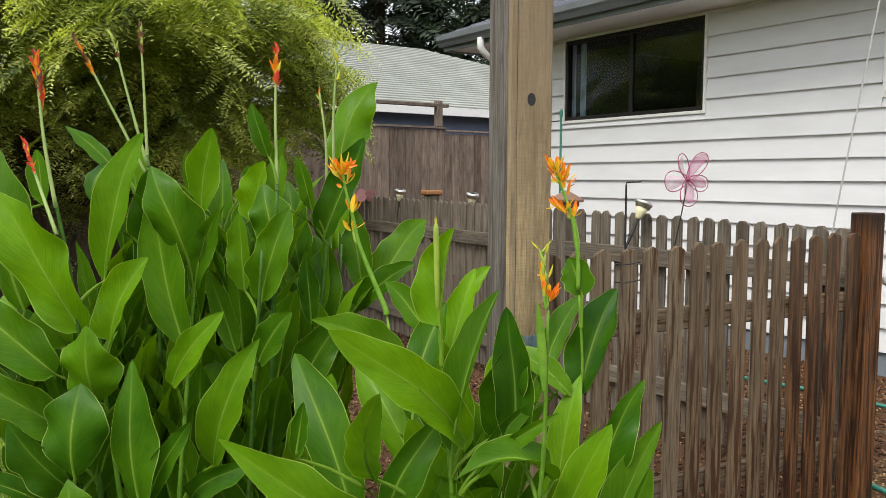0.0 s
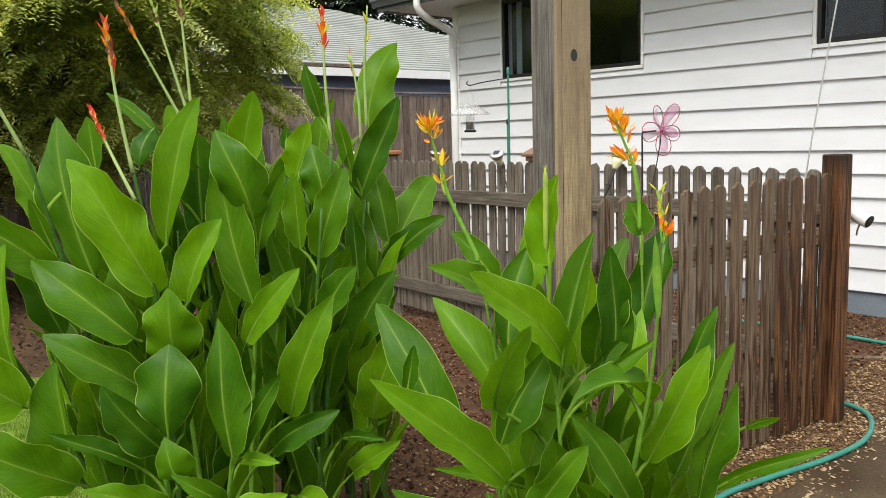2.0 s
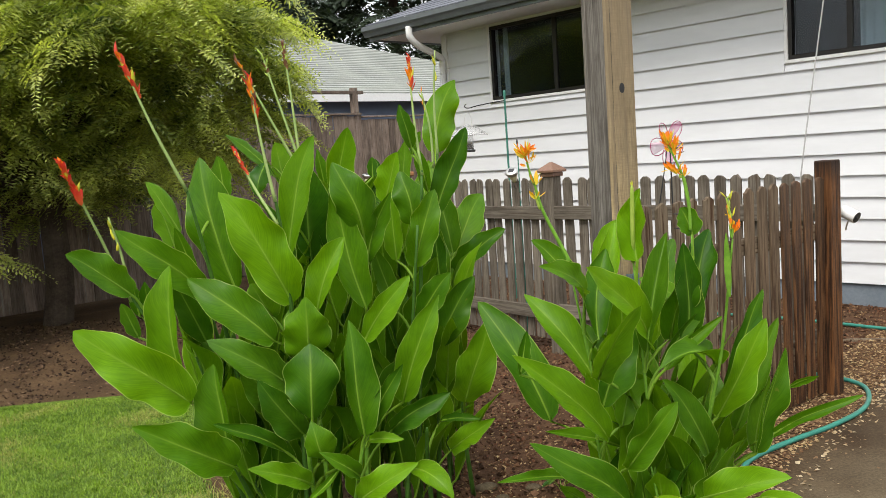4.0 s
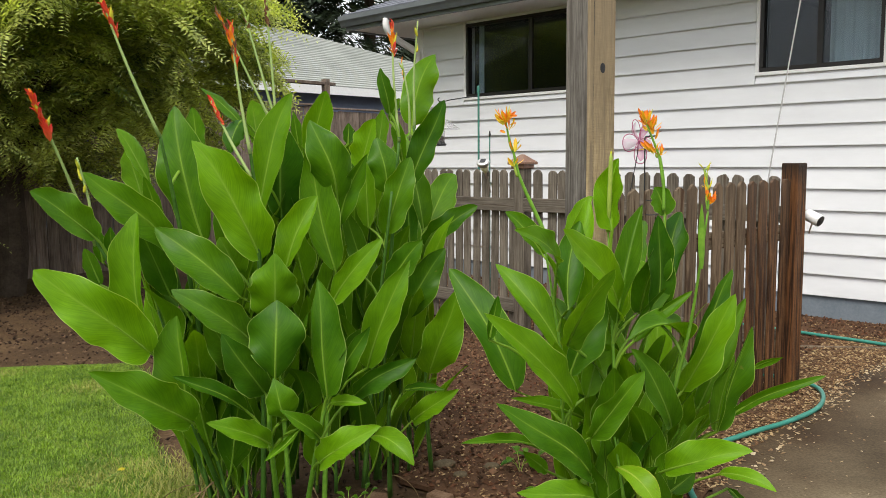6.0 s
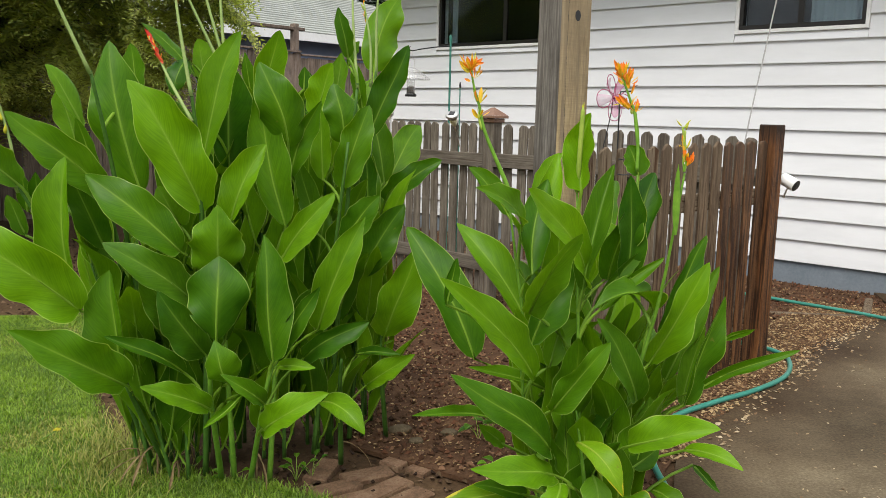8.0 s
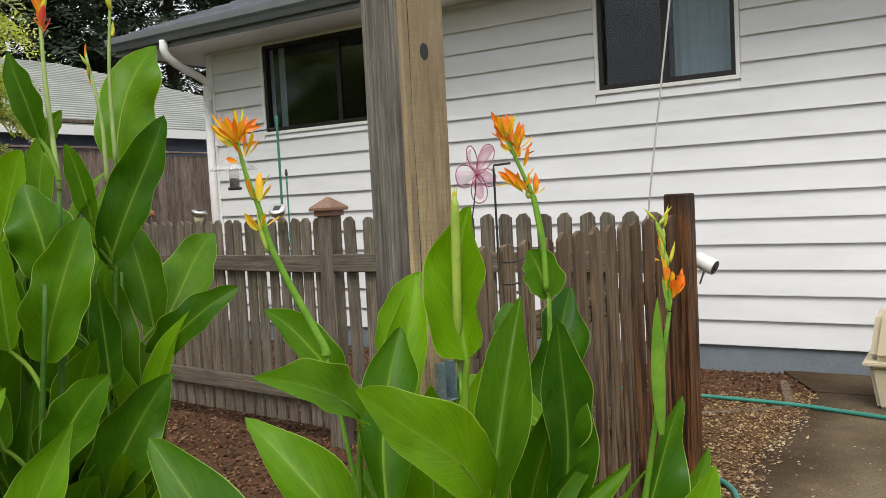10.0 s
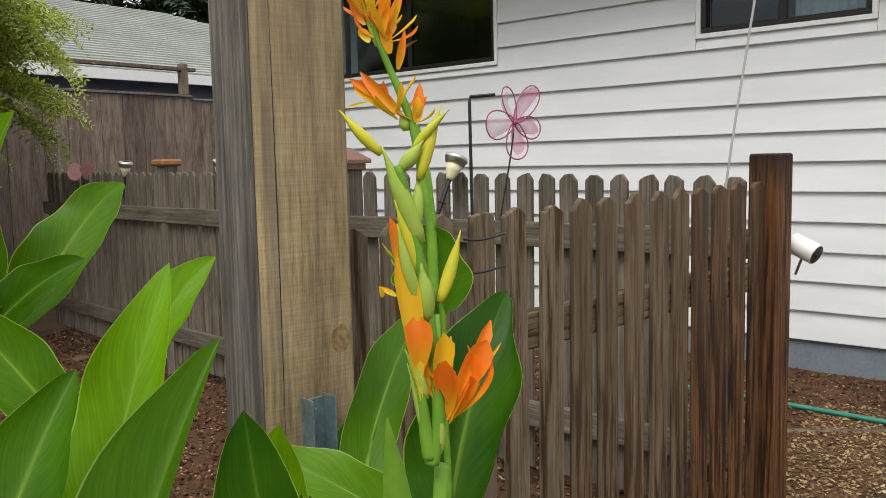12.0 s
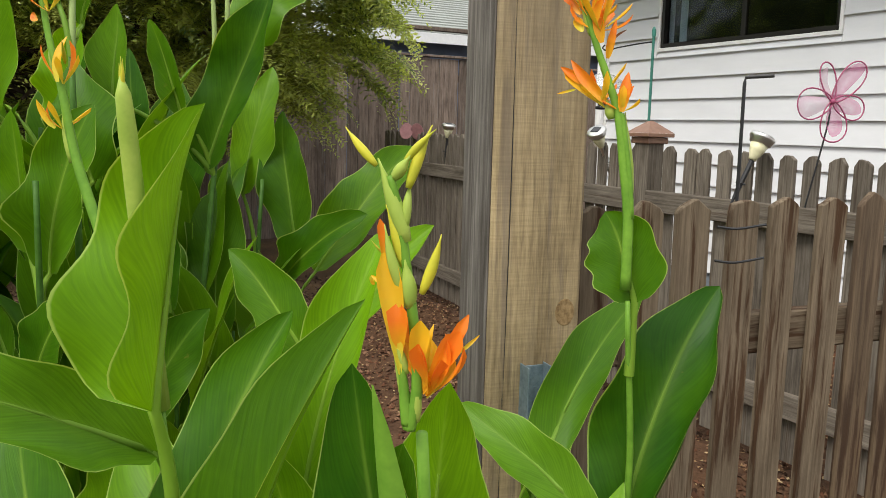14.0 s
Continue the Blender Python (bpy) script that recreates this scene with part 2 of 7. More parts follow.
def glass_mat(name, tint=(1, 1, 1), rough=0.0, gloss=0.06, cloud=0.0):
    m, nt, b = mat(name)
    gl = nd(nt, "BsdfGlossy", Roughness=0.02 + rough)
    tr = nt.nodes.new("ShaderNodeBsdfTransparent")
    tr.inputs["Color"].default_value = (*tint, 1)
    ms = nd(nt, "MixShader", Fac=gloss)
    nt.links.new(tr.outputs[0], ms.inputs[1])
    nt.links.new(gl.outputs[0], ms.inputs[2])
    b.inputs["Base Color"].default_value = (0.8, 0.81, 0.8, 1)
    b.inputs["Roughness"].default_value = 0.4
    haze = nd(nt, "MixShader", Fac=cloud)
    nt.links.new(ms.outputs[0], haze.inputs[1])
    nt.links.new(b.outputs[0], haze.inputs[2])
    nt.links.new(haze.outputs[0], nt.nodes["Material Output"].inputs["Surface"])
    return m


def dark_topped(m, z0, z1, colour, most=0.9):
    """Weathering that runs down from the top of a post."""
    nt = m.node_tree
    b = nt.nodes["Principled BSDF"]
    src = b.inputs["Base Color"].links[0].from_socket
    tc = nt.nodes.new("ShaderNodeTexCoord")
    sx = nt.nodes.new("ShaderNodeSeparateXYZ")
    nt.links.new(tc.outputs["Object"], sx.inputs[0])
    n = noise_tex(nt, coords(nt, (50, 50, 2.0)), 1.0, 4, 0.6)
    h = maths(nt, "ADD", sx.outputs["Z"], maths(nt, "MULTIPLY", maths(nt, "SUBTRACT", n, 0.5), (z1 - z0) * 1.0))
    span = maths(nt, "DIVIDE", maths(nt, "SUBTRACT", h, z0), z1 - z0)
    nt.links.new(mixc(nt, ramp(nt, span, [(0.0, (0, 0, 0)), (1.0, (most, most, most))]), src, colour), b.inputs["Base Color"])
    return m


def saw_marks(m):
    """Faint rows left by the mill's saw across the grain, greyed in blotches."""
    nt = m.node_tree
    b = nt.nodes["Principled BSDF"]
    src = b.inputs["Base Color"].links[0].from_socket
    rows = noise_tex(nt, coords(nt, (14, 14, 260)), 1.0, 2, 0.5)
    col = mixc(nt, 1.0, src, ramp(nt, rows, [(0.36, (0.90, 0.90, 0.90)), (0.62, (1.06, 1.06, 1.06))]), "MULTIPLY")
    grey = noise_tex(nt, coords(nt, (22, 22, 2.2)), 1.0, 5, 0.65)
    col = mixc(nt, ramp(nt, grey, [(0.5, (0, 0, 0)), (0.72, (0.6, 0.6, 0.6))]), col, (0.22, 0.18, 0.125))
    nt.links.new(col, b.inputs["Base Color"])


SIDING = siding_paint()
WHITE = plain("white_trim_paint", (0.8, 0.8, 0.79), 0.45, 0, 0.04)
FOUNDATION = speckled("grey_painted_concrete", [(0.3, (0.13, 0.16, 0.19)), (0.7, (0.22, 0.25, 0.28))], 3, 40, 0.8, 0.15)
BRONZE = plain("dark_bronze_aluminium", (0.03, 0.028, 0.026), 0.4, 0.6, 0.1)
GLASS = glass_mat("window_glass", (0.76, 0.82, 0.86), 0.0, 0.035)
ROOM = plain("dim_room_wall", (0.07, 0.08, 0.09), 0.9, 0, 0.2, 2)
CURTAIN = plain("pale_curtain", (0.62, 0.66, 0.64), 0.9, 0, 0.06, 8)
SHINGLE = speckled("blue_grey_shingle", [(0.3, (0.085, 0.092, 0.115)), (0.7, (0.23, 0.24, 0.275))], 4, 70, 0.95, 0.5)
SHINGLE_PALE = speckled("pale_lichen_shingle", [(0.3, (0.22, 0.235, 0.215)), (0.7, (0.36, 0.375, 0.345))], 1.5, 30, 0.95, 0.5)
GUTTER = plain("dark_grey_gutter", (0.15, 0.165, 0.175), 0.45, 0.2, 0.12, 6)
BLUE_WALL = plain("slate_blue_siding", (0.16, 0.2, 0.29), 0.7, 0, 0.1, 5)
POST_WOOD = wood("tan_treated_post", (0.47, 0.365, 0.21), (0.355, 0.27, 0.15), (0.165, 0.12, 0.07), (0.20, 0.155, 0.105), 0.57, grain=(150, 150, 9), per_piece=0.0, relief=0.6)
saw_marks(POST_WOOD)
dark_topped(POST_WOOD, 1.25, 1.85, (0.19, 0.148, 0.10), 0.62)
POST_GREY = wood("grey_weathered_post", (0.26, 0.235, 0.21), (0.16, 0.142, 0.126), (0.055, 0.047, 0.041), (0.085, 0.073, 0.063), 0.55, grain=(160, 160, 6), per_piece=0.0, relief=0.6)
KNOT = wood("knot_wood", (0.40, 0.28, 0.14), (0.27, 0.18, 0.085), (0.12, 0.075, 0.035), None, grain=(160, 160, 160), per_piece=0.0)
FENCE_GREY = wood("grey_weathered_pickets", (0.243, 0.212, 0.169), (0.149, 0.126, 0.0987), (0.054, 0.0437, 0.0338), (0.081, 0.0579, 0.0406), 0.62)
FENCE_BROWN = wood("brown_streaked_pickets", (0.225, 0.176, 0.120), (0.158, 0.120, 0.080), (0.085, 0.060, 0.038), (0.050, 0.024, 0.011), 0.535, streak=52, per_piece=0.3, relief=0.6, run=3.4)
END_POST = wood("red_brown_wet_post", (0.27, 0.122, 0.043), (0.14, 0.060, 0.023), (0.040, 0.018, 0.009), (0.022, 0.012, 0.008), 0.50, streak=70, grain=(110, 110, 2.2), rough=0.6, relief=0.8, per_piece=0.0, run=2.6)
dark_topped(END_POST, 1.24, 1.36, (0.022, 0.013, 0.009))
BACK_WOOD = wood("brown_grey_tall_boards", (0.33, 0.262, 0.213), (0.215, 0.165, 0.134), (0.072, 0.053, 0.041), (0.24, 0.222, 0.2), 0.62, per_piece=0.55)
CEDAR_CAP = plain("copper_toned_cap", (0.21, 0.115, 0.075), 0.5, 0.2, 0.2, 30)
RUST_CAP = plain("rust_brown_cap", (0.25, 0.11, 0.04), 0.7, 0, 0.25, 30)
SOIL = speckled("dark_soil", [(0.3, (0.028, 0.017, 0.009)), (0.55, (0.085, 0.051, 0.026)), (0.75, (0.18, 0.116, 0.06))], 1.6, 45, 1.0, 0.8, 0.02)
MULCH = speckled("red_mulch_ground", [(0.3, (0.036, 0.018, 0.0095)), (0.6, (0.104, 0.055, 0.029)), (0.75, (0.22, 0.145, 0.075))], 5, 70, 1.0, 0.9, 0.02)
CHIPS_GROUND = speckled("chip_litter_ground", [(0.3, (0.04, 0.0216, 0.0112)), (0.55, (0.12, 0.0704, 0.0368)), (0.75, (0.272, 0.184, 0.104))], 6, 80, 1.0, 0.9, 0.02)
LAVA = pieces("lava_rock", [(0.078, 0.036, 0.019), (0.155, 0.069, 0.037), (0.044, 0.023, 0.013), (0.235, 0.13, 0.074), (0.106, 0.059, 0.033)])
CHIPS = pieces("wood_chips", [(0.272, 0.17, 0.085), (0.178, 0.102, 0.0493), (0.111, 0.0578, 0.0289), (0.44, 0.32, 0.17), (0.0638, 0.0323, 0.0187)])
LAWN = speckled("lawn_thatch", [(0.3, (0.052, 0.087, 0.0095)), (0.6, (0.094, 0.145, 0.018)), (0.8, (0.15, 0.175, 0.038))], 2.2, 50, 1.0, 0.8, 0.02)
GRASS = foliage("grass_blades", (0.072, 0.145, 0.009), (0.265, 0.395, 0.04), 0.35, 0.5, 6.0)
STRAW = foliage("dry_grass", (0.19, 0.21, 0.04), (0.42, 0.40, 0.12), 0.25, 0.7)
CONCRETE = damp_concrete()
BRICK = speckled("old_red_paver", [(0.3, (0.052, 0.036, 0.022)), (0.5, (0.165, 0.098, 0.060)), (0.75, (0.285, 0.205, 0.135))], 9, 90, 0.95, 0.6, 0.006, jitter=30)
HOSE = plain("teal_hose_rubber", (0.03, 0.20, 0.15), 0.4, 0, 0.15, 12)
STEEL = plain("brushed_steel", (0.62, 0.61, 0.58), 0.3, 0.9, 0.1)
ZINC = speckled("galvanised_zinc", [(0.3, (0.13, 0.19, 0.22)), (0.7, (0.27, 0.35, 0.38))], 30, 120, 0.5, 0.05, 0.002, 0.6)
BLACK = plain("black_plastic", (0.014, 0.014, 0.015), 0.45)
GREEN_POLE = plain("green_painted_pole", (0.03, 0.16, 0.12), 0.5)
LENS = plain("frosted_lens", (0.66, 0.63, 0.4), 0.35)
WHITE_PLASTIC = plain("white_plastic", (0.78, 0.78, 0.76), 0.4, 0, 0.04)
BEIGE = plain("beige_plastic", (0.52, 0.45, 0.32), 0.5, 0, 0.07, 6)
CLEAR = glass_mat("clear_plastic", (0.97, 0.97, 0.97), 0.15, 0.12, 0.24)
PINK_FILM = petal_mat("pink_film", (0.72, 0.33, 0.5), (0.62, 0.16, 0.34))
PALE_FILM = petal_mat("pale_pink_film", (0.8, 0.66, 0.76), (0.78, 0.5, 0.62))
for m_ in (PINK_FILM, PALE_FILM):
    nt_ = m_.node_tree
    out_ = nt_.nodes["Material Output"].inputs["Surface"]
    sheer = nd(nt_, "MixShader", Fac=0.45)
    nt_.links.new(out_.links[0].from_socket, sheer.inputs[1])
    nt_.links.new(nt_.nodes.new("ShaderNodeBsdfTransparent").outputs[0], sheer.inputs[2])
    nt_.links.new(sheer.outputs[0], out_)
PLUM_FILM = petal_mat("plum_film", (0.42, 0.07, 0.24), (0.30, 0.05, 0.2))
FADED_PINK = plain("faded_pink_paint", (0.36, 0.17, 0.17), 0.7, 0, 0.2, 30)
PINK_WIRE = plain("plum_wire", (0.30, 0.05, 0.12), 0.5)
CABLE = plain("grey_cable", (0.36, 0.36, 0.35), 0.6)
BARK = speckled("dark_bark", [(0.3, (0.03, 0.022, 0.016)), (0.7, (0.11, 0.085, 0.065))], 6, 40, 1.0, 0.8, 0.02)
TREE_LEAF = foliage("feathery_tree_leaves", (0.034, 0.078, 0.014), (0.64, 0.68, 0.19), 0.38, 0.5, 1.6, 0.55)
CONIFER = foliage("dark_conifer_needles", (0.018, 0.032, 0.018), (0.05, 0.075, 0.04), 0.1, 0.7)
CANNA = leaf_blade("canna_leaf", (0.034, 0.114, 0.004), (0.150, 0.325, 0.006), (0.236, 0.39, 0.045), (0.37, 0.50, 0.13))
# Deeper green leaf, with the shade of inner, turned-away leaves put into its colour.
CANNA_DEEP_SHADED = leaf_blade("deep_shaded_canna_leaf", (0.022, 0.086, 0.004), (0.132, 0.290, 0.012), (0.19, 0.33, 0.044), (0.34, 0.46, 0.12))
CANNA_OLD = leaf_blade("canna_leaf_yellowing", (0.042, 0.13, 0.004), (0.165, 0.315, 0.008), (0.28, 0.38, 0.05), (0.46, 0.42, 0.05), (0.50, 0.41, 0.02))
DRY_LEAF = speckled("withered_leaf", [(0.3, (0.10, 0.06, 0.03)), (0.7, (0.30, 0.22, 0.11))], 20, 90, 0.9, 0.3, 0.003)
STEM = speckled("canna_stem", [(0.3, (0.07, 0.18, 0.016)), (0.7, (0.19, 0.36, 0.04))], 12, 60, 0.45, 0.1, 0.002, jitter=9)
# Darker copy of the stem: shade inside the clump put into its colour.
STEM_SHADED = speckled("shaded_canna_stem", [(0.3, (0.03, 0.085, 0.012)), (0.7, (0.085, 0.19, 0.03))], 12, 60, 0.5, 0.1, 0.002, jitter=9)
BUD = speckled("canna_bud", [(0.3, (0.30, 0.37, 0.035)), (0.7, (0.62, 0.52, 0.04))], 14, 60, 0.45, 0.1, 0.002, jitter=9)
STALK = speckled("pale_flower_stalk", [(0.3, (0.20, 0.29, 0.085)), (0.7, (0.34, 0.43, 0.16))], 12, 60, 0.5, 0.1, 0.002, jitter=9)
CALYX = speckled("pale_calyx", [(0.3, (0.21, 0.32, 0.045)), (0.7, (0.40, 0.48, 0.095))], 14, 60, 0.45, 0.1, 0.002, jitter=9)
ORANGE = petal_mat("orange_petal", (0.86, 0.43, 0.02), (0.86, 0.22, 0.015))
YELLOW = petal_mat("yellow_petal", (0.72, 0.62, 0.05), (0.88, 0.5, 0.02))
RED = petal_mat("red_petal", (0.72, 0.13, 0.05), (0.68, 0.045, 0.03))
WITHERED = petal_mat("withered_petal", (0.32, 0.15, 0.07), (0.17, 0.075, 0.04))


# ---- mesh helpers ----
def thing(name, label, category, group="", kind="", at=None):
    e = new(name)
    e.empty_display_size = 0.05
    if at is not None:
        e.matrix_world = at
    return tagged(e, label, category, group, kind)


def part(name, bm, material, parent=None, label="", smooth=False):
    me = bpy.data.meshes.new(name)
    if smooth:
        for f in bm.faces:
            f.smooth = True
    bm.to_mesh(me)
    bm.free()
    me.materials.append(material)
    ob = new(name, me)
    if parent:
        ob.parent = parent
    return tagged(ob, label)


def reuse(name, me, parent, m, label=""):
    ob = new(name, me)
    ob.parent = parent
    ob.matrix_local = m
    return tagged(ob, label)


def sheet_mesh(name, verts, faces, material, uvs=None, smooth=False):
    me = bpy.data.meshes.new(name)
    me.from_pydata(verts, [], faces)
    me.materials.append(material)
    if uvs is not None:
        lay = me.uv_layers.new(name="UVMap")
        lay.data.foreach_set("uv", np.asarray([uvs[i] for f in faces for i in f], dtype=np.float32).ravel())
    if smooth:
        me.polygons.foreach_set("use_smooth", [True] * len(me.polygons))
    me.update()
    return me


def box(bm, x0, x1, y0, y1, z0, z1, bevel=0.0, m=None):
    v = bmesh.ops.create_cube(bm, size=1.0)["verts"]
    bmesh.ops.transform(bm, matrix=Matrix.Translation(((x0 + x1) / 2, (y0 + y1) / 2, (z0 + z1) / 2)) @ Matrix.Diagonal((x1 - x0, y1 - y0, z1 - z0, 1)), verts=v)
    if bevel:
        es = list({e for q in v for e in q.link_edges})
        r = bmesh.ops.bevel(bm, geom=es, offset=bevel, segments=1, affect="EDGES")
        v = list({q for f in r["faces"] for q in f.verts} | {q for q in v if q.is_valid})
    if m is not None:
        bmesh.ops.transform(bm, matrix=m, verts=v)
    return v


def prism(bm, outline, x0, x1):
    """A profile in (y, z) drawn out along x."""
    a = [bm.verts.new((x0, y, z)) for y, z in outline]
    b = [bm.verts.new((x1, y, z)) for y, z in outline]
    n = len(a)
    for i in range(n):
        bm.faces.new((a[i], a[(i + 1) % n], b[(i + 1) % n], b[i]))
    bm.faces.new(a[::-1])
    bm.faces.new(b)
    bmesh.ops.recalc_face_normals(bm, faces=bm.faces)


def lathe(bm, profile, n=16, m=None):
    """Rings of (radius, z) turned about z."""
    rings = []
    for r, z in profile:
        ring = [bm.verts.new((r * math.cos(2 * math.pi * i / n), r * math.sin(2 * math.pi * i / n), z)) for i in range(n)]
        rings.append(ring)
    for a, b in zip(rings, rings[1:]):
        for i in range(n):
            bm.faces.new((a[i], a[(i + 1) % n], b[(i + 1) % n], b[i]))
    bm.faces.new(rings[0][::-1])
    bm.faces.new(rings[-1])
    if m is not None:
        bmesh.ops.transform(bm, matrix=m, verts=[v for r in rings for v in r])


def smooth_line(points, steps=6):
    """Catmull-Rom through the points."""
    p = [Vector(q) for q in points]
    p = [p[0] * 2 - p[1]] + p + [p[-1] * 2 - p[-2]]
    out = []
    for i in range(1, len(p) - 2):
        for k in range(steps):
            t = k / steps
            a, b, c, d = p[i - 1], p[i], p[i + 1], p[i + 2]
            out.append(0.5 * ((2 * b) + (c - a) * t + (2 * a - 5 * b + 4 * c - d) * t * t + (3 * b - a - 3 * c + d) * t ** 3))
    return out + [p[-2]]


def tube(bm, line, radius, n=8, closed=False):
    """A round bar along a line of points; radius is one number or a function of 0..1."""
    line = [Vector(q) for q in line]
    rings = []
    k = len(line)
    side = None
    for i, q in enumerate(line):
        ahead = (line[(i + 1) % k] - line[i - 1]) if closed else (line[min(i + 1, k - 1)] - line[max(i - 1, 0)])
        ahead.normalize()
        if side is None:
            side = ahead.orthogonal().normalized()
        side = (side - ahead * side.dot(ahead)).normalized()
        up = ahead.cross(side)
        r = radius(i / (k - 1)) if callable(radius) else radius
        rings.append([bm.verts.new(q + (side * math.cos(2 * math.pi * j / n) + up * math.sin(2 * math.pi * j / n)) * r) for j in range(n)])
    pairs = list(zip(rings, rings[1:])) + ([(rings[-1], rings[0])] if closed else [])
    for a, b in pairs:
        for j in range(n):
            bm.faces.new((a[j], a[(j + 1) % n], b[(j + 1) % n], b[j]))
    if not closed:
        bm.faces.new(rings[0][::-1])
        bm.faces.new(rings[-1])


def made(fn, *args, **kw):
    bm = bmesh.new()
    fn(bm, *args, **kw)
    return bm


def upright(at, along, z=0.0):
    """A frame at a place on the ground with x along a direction."""
    return Matrix.Translation((at[0], at[1], z)) @ Matrix.Rotation(math.atan2(along[1], along[0]), 4, "Z")


rnd = random.Random(7)
rng = np.random.default_rng(7)
HOUSE = Matrix.Rotation(radians(-54.455), 4, "Z")   # x along the wall, y away into the house


# ---- ground ----
def inside(poly, x, y):
    c = np.zeros(np.shape(x), bool)
    n = len(poly)
    for i in range(n):
        (x0, y0), (x1, y1) = poly[i], poly[(i + 1) % n]
        hit = ((y0 > y) != (y1 > y)) & (x < (x1 - x0) * (y - y0) / ((y1 - y0) or 1e-9) + x0)
        c ^= hit
    return c


def flat_area(name, poly, z, thick, material, label, category):
    bm = bmesh.new()
    f = bm.faces.new([bm.verts.new((x, y, z)) for x, y in poly])
    if f.normal.z < 0:
        f.normal_flip()
    r = bmesh.ops.extrude_face_region(bm, geom=[f])
    bmesh.ops.translate(bm, vec=(0, 0, -thick), verts=[g for g in r["geom"] if isinstance(g, bmesh.types.BMVert)])
    bmesh.ops.recalc_face_normals(bm, faces=bm.faces)
    bmesh.ops.triangulate(bm, faces=bm.faces)
    return tagged(part(name, bm, material), label, category, kind="structure")


near = np.arange(-9, 15.01, 0.16)
far_steps = np.array([1, 3, 7, 15, 30, 70, 160, 400])
xs = np.concatenate([near[0] - far_steps[::-1], near, near[-1] + far_steps])
gx, gy = np.meshgrid(xs, xs)
gz = -0.03 + 0.012 * np.sin(gx * 3.1 + 1.3 * np.sin(gy * 2.3)) * np.sin(gy * 2.7 + np.sin(gx * 1.9))
nx = len(xs)
gv = np.stack([gx, gy, gz], -1).reshape(-1, 3)
gf = [(j * nx + i, j * nx + i + 1, (j + 1) * nx + i + 1, (j + 1) * nx + i) for j in range(nx - 1) for i in range(nx - 1)]
tagged(new("ground", sheet_mesh("ground", gv.tolist(), gf, SOIL, smooth=True)), "bare dark brown soil with scattered bits", "ground", kind="structure")

LAWN_EDGE = [(-14, 5.6), (-2.83, 5.56), (-2.13, 5.5), (-1.80, 4.6), (-1.74, 3.7), (-1.50, 3.05), (-1.33, 2.82), (-1.05, 2.62), (-0.86, 2.55), (-0.68, 2.36), (-0.55, 2.16), (-0.43, 1.95), (-0.25, 1.60), (-0.1, 1.1), (-0.05, -8), (-14, -8)]
flat_area("lawn", LAWN_EDGE, 0.0, 0.05, LAWN, "short green lawn with dry straw patches", "lawn")
SLAB = [(0.68, 1.5), (0.56, 1.77), (0.46, 1.95), (0.51, 2.15), (0.76, 2.6), (1.11, 3.0), (1.9, 3.61), (2.23, 3.92), (2.58, 4.2), (3.08, 4.51), (3.36, 4.69), (3.80, 4.98), (4.25, 4.40), (9, 1.0), (9, -9), (-0.03, -9), (0.02, 1.1)]
flat_area("concrete_path", SLAB, 0.0, 0.1, CONCRETE, "stained grey brown concrete slab with leaf litter", "pavement")
STEP = [(3.83, 5.02), (4.12, 5.6), (5.6, 4.5), (5.2, 3.75), (4.28, 4.42)]
flat_area("house_apron", STEP, -0.004, 0.1, CONCRETE, "smaller stained concrete slab against the house", "pavement")
MULCH_BED = [(-0.55, 2.95), (0.2, 2.2), (0.45, 2.12), (0.66, 2.5), (1.10, 3.02), (1.87, 3.62), (2.2, 3.93), (2.56, 4.22), (3.06, 4.53), (3.8, 5.02), (4.05, 5.5), (1.0, 9.8), (-1.3, 9.6), (-1.6, 7.2), (-0.75, 4.2)]
flat_area("mulch_bed", MULCH_BED, -0.006, 0.02, MULCH, "reddish brown lava rock mulch bed", "mulch")


def scatter(count, poly, avoid=None):
    xs_ = [p[0] for p in poly]
    ys_ = [p[1] for p in poly]
    out = np.zeros((0, 2))
    while len(out) < count:
        q = rng.uniform((min(xs_), min(ys_)), (max(xs_), max(ys_)), (count * 3, 2))
        q = q[inside(poly, q[:, 0], q[:, 1])]
        if avoid:
            for a in avoid:
                q = q[~inside(a, q[:, 0], q[:, 1])]
        out = np.concatenate([out, q])
    return out[:count]


def bits(name, places, size, flat, material, label, category, z=0.0):
    """Many loose low lumps in one mesh: squashed and jittered octahedra."""
    base = np.array([(1, 0, 0), (0, 1, 0), (-1, 0, 0), (0, -1, 0), (0, 0, 1), (0, 0, -1)], float)
    tri = np.array([(0, 1, 4), (1, 2, 4), (2, 3, 4), (3, 0, 4), (1, 0, 5), (2, 1, 5), (3, 2, 5), (0, 3, 5)])
    n = len(places)
    v = np.repeat(base[None], n, 0) * rng.uniform(0.6, 1.3, (n, 6, 1))
    s = rng.uniform(size[0], size[1], (n, 1))
    v = v * np.concatenate([s, s * rng.uniform(0.4, 1.0, (n, 1)), s * flat * rng.uniform(0.6, 1.3, (n, 1))], 1)[:, None]
    tilt = rng.uniform(-0.5, 0.5, (n, 1))
    v[..., 2] += v[..., 0] * tilt
    a = rng.uniform(0, 6.283, (n, 1))
    x = v[..., 0] * np.cos(a) - v[..., 1] * np.sin(a)
    y = v[..., 0] * np.sin(a) + v[..., 1] * np.cos(a)
    v = np.stack([x + places[:, :1], y + places[:, 1:2], v[..., 2] + z + s * flat * 0.5], -1)
    f = (tri[None] + 6 * np.arange(n)[:, None, None]).reshape(-1, 3)
    return tagged(new(name, sheet_mesh(name, v.reshape(-1, 3).tolist(), f.tolist(), material)), label, category, kind="stuff")


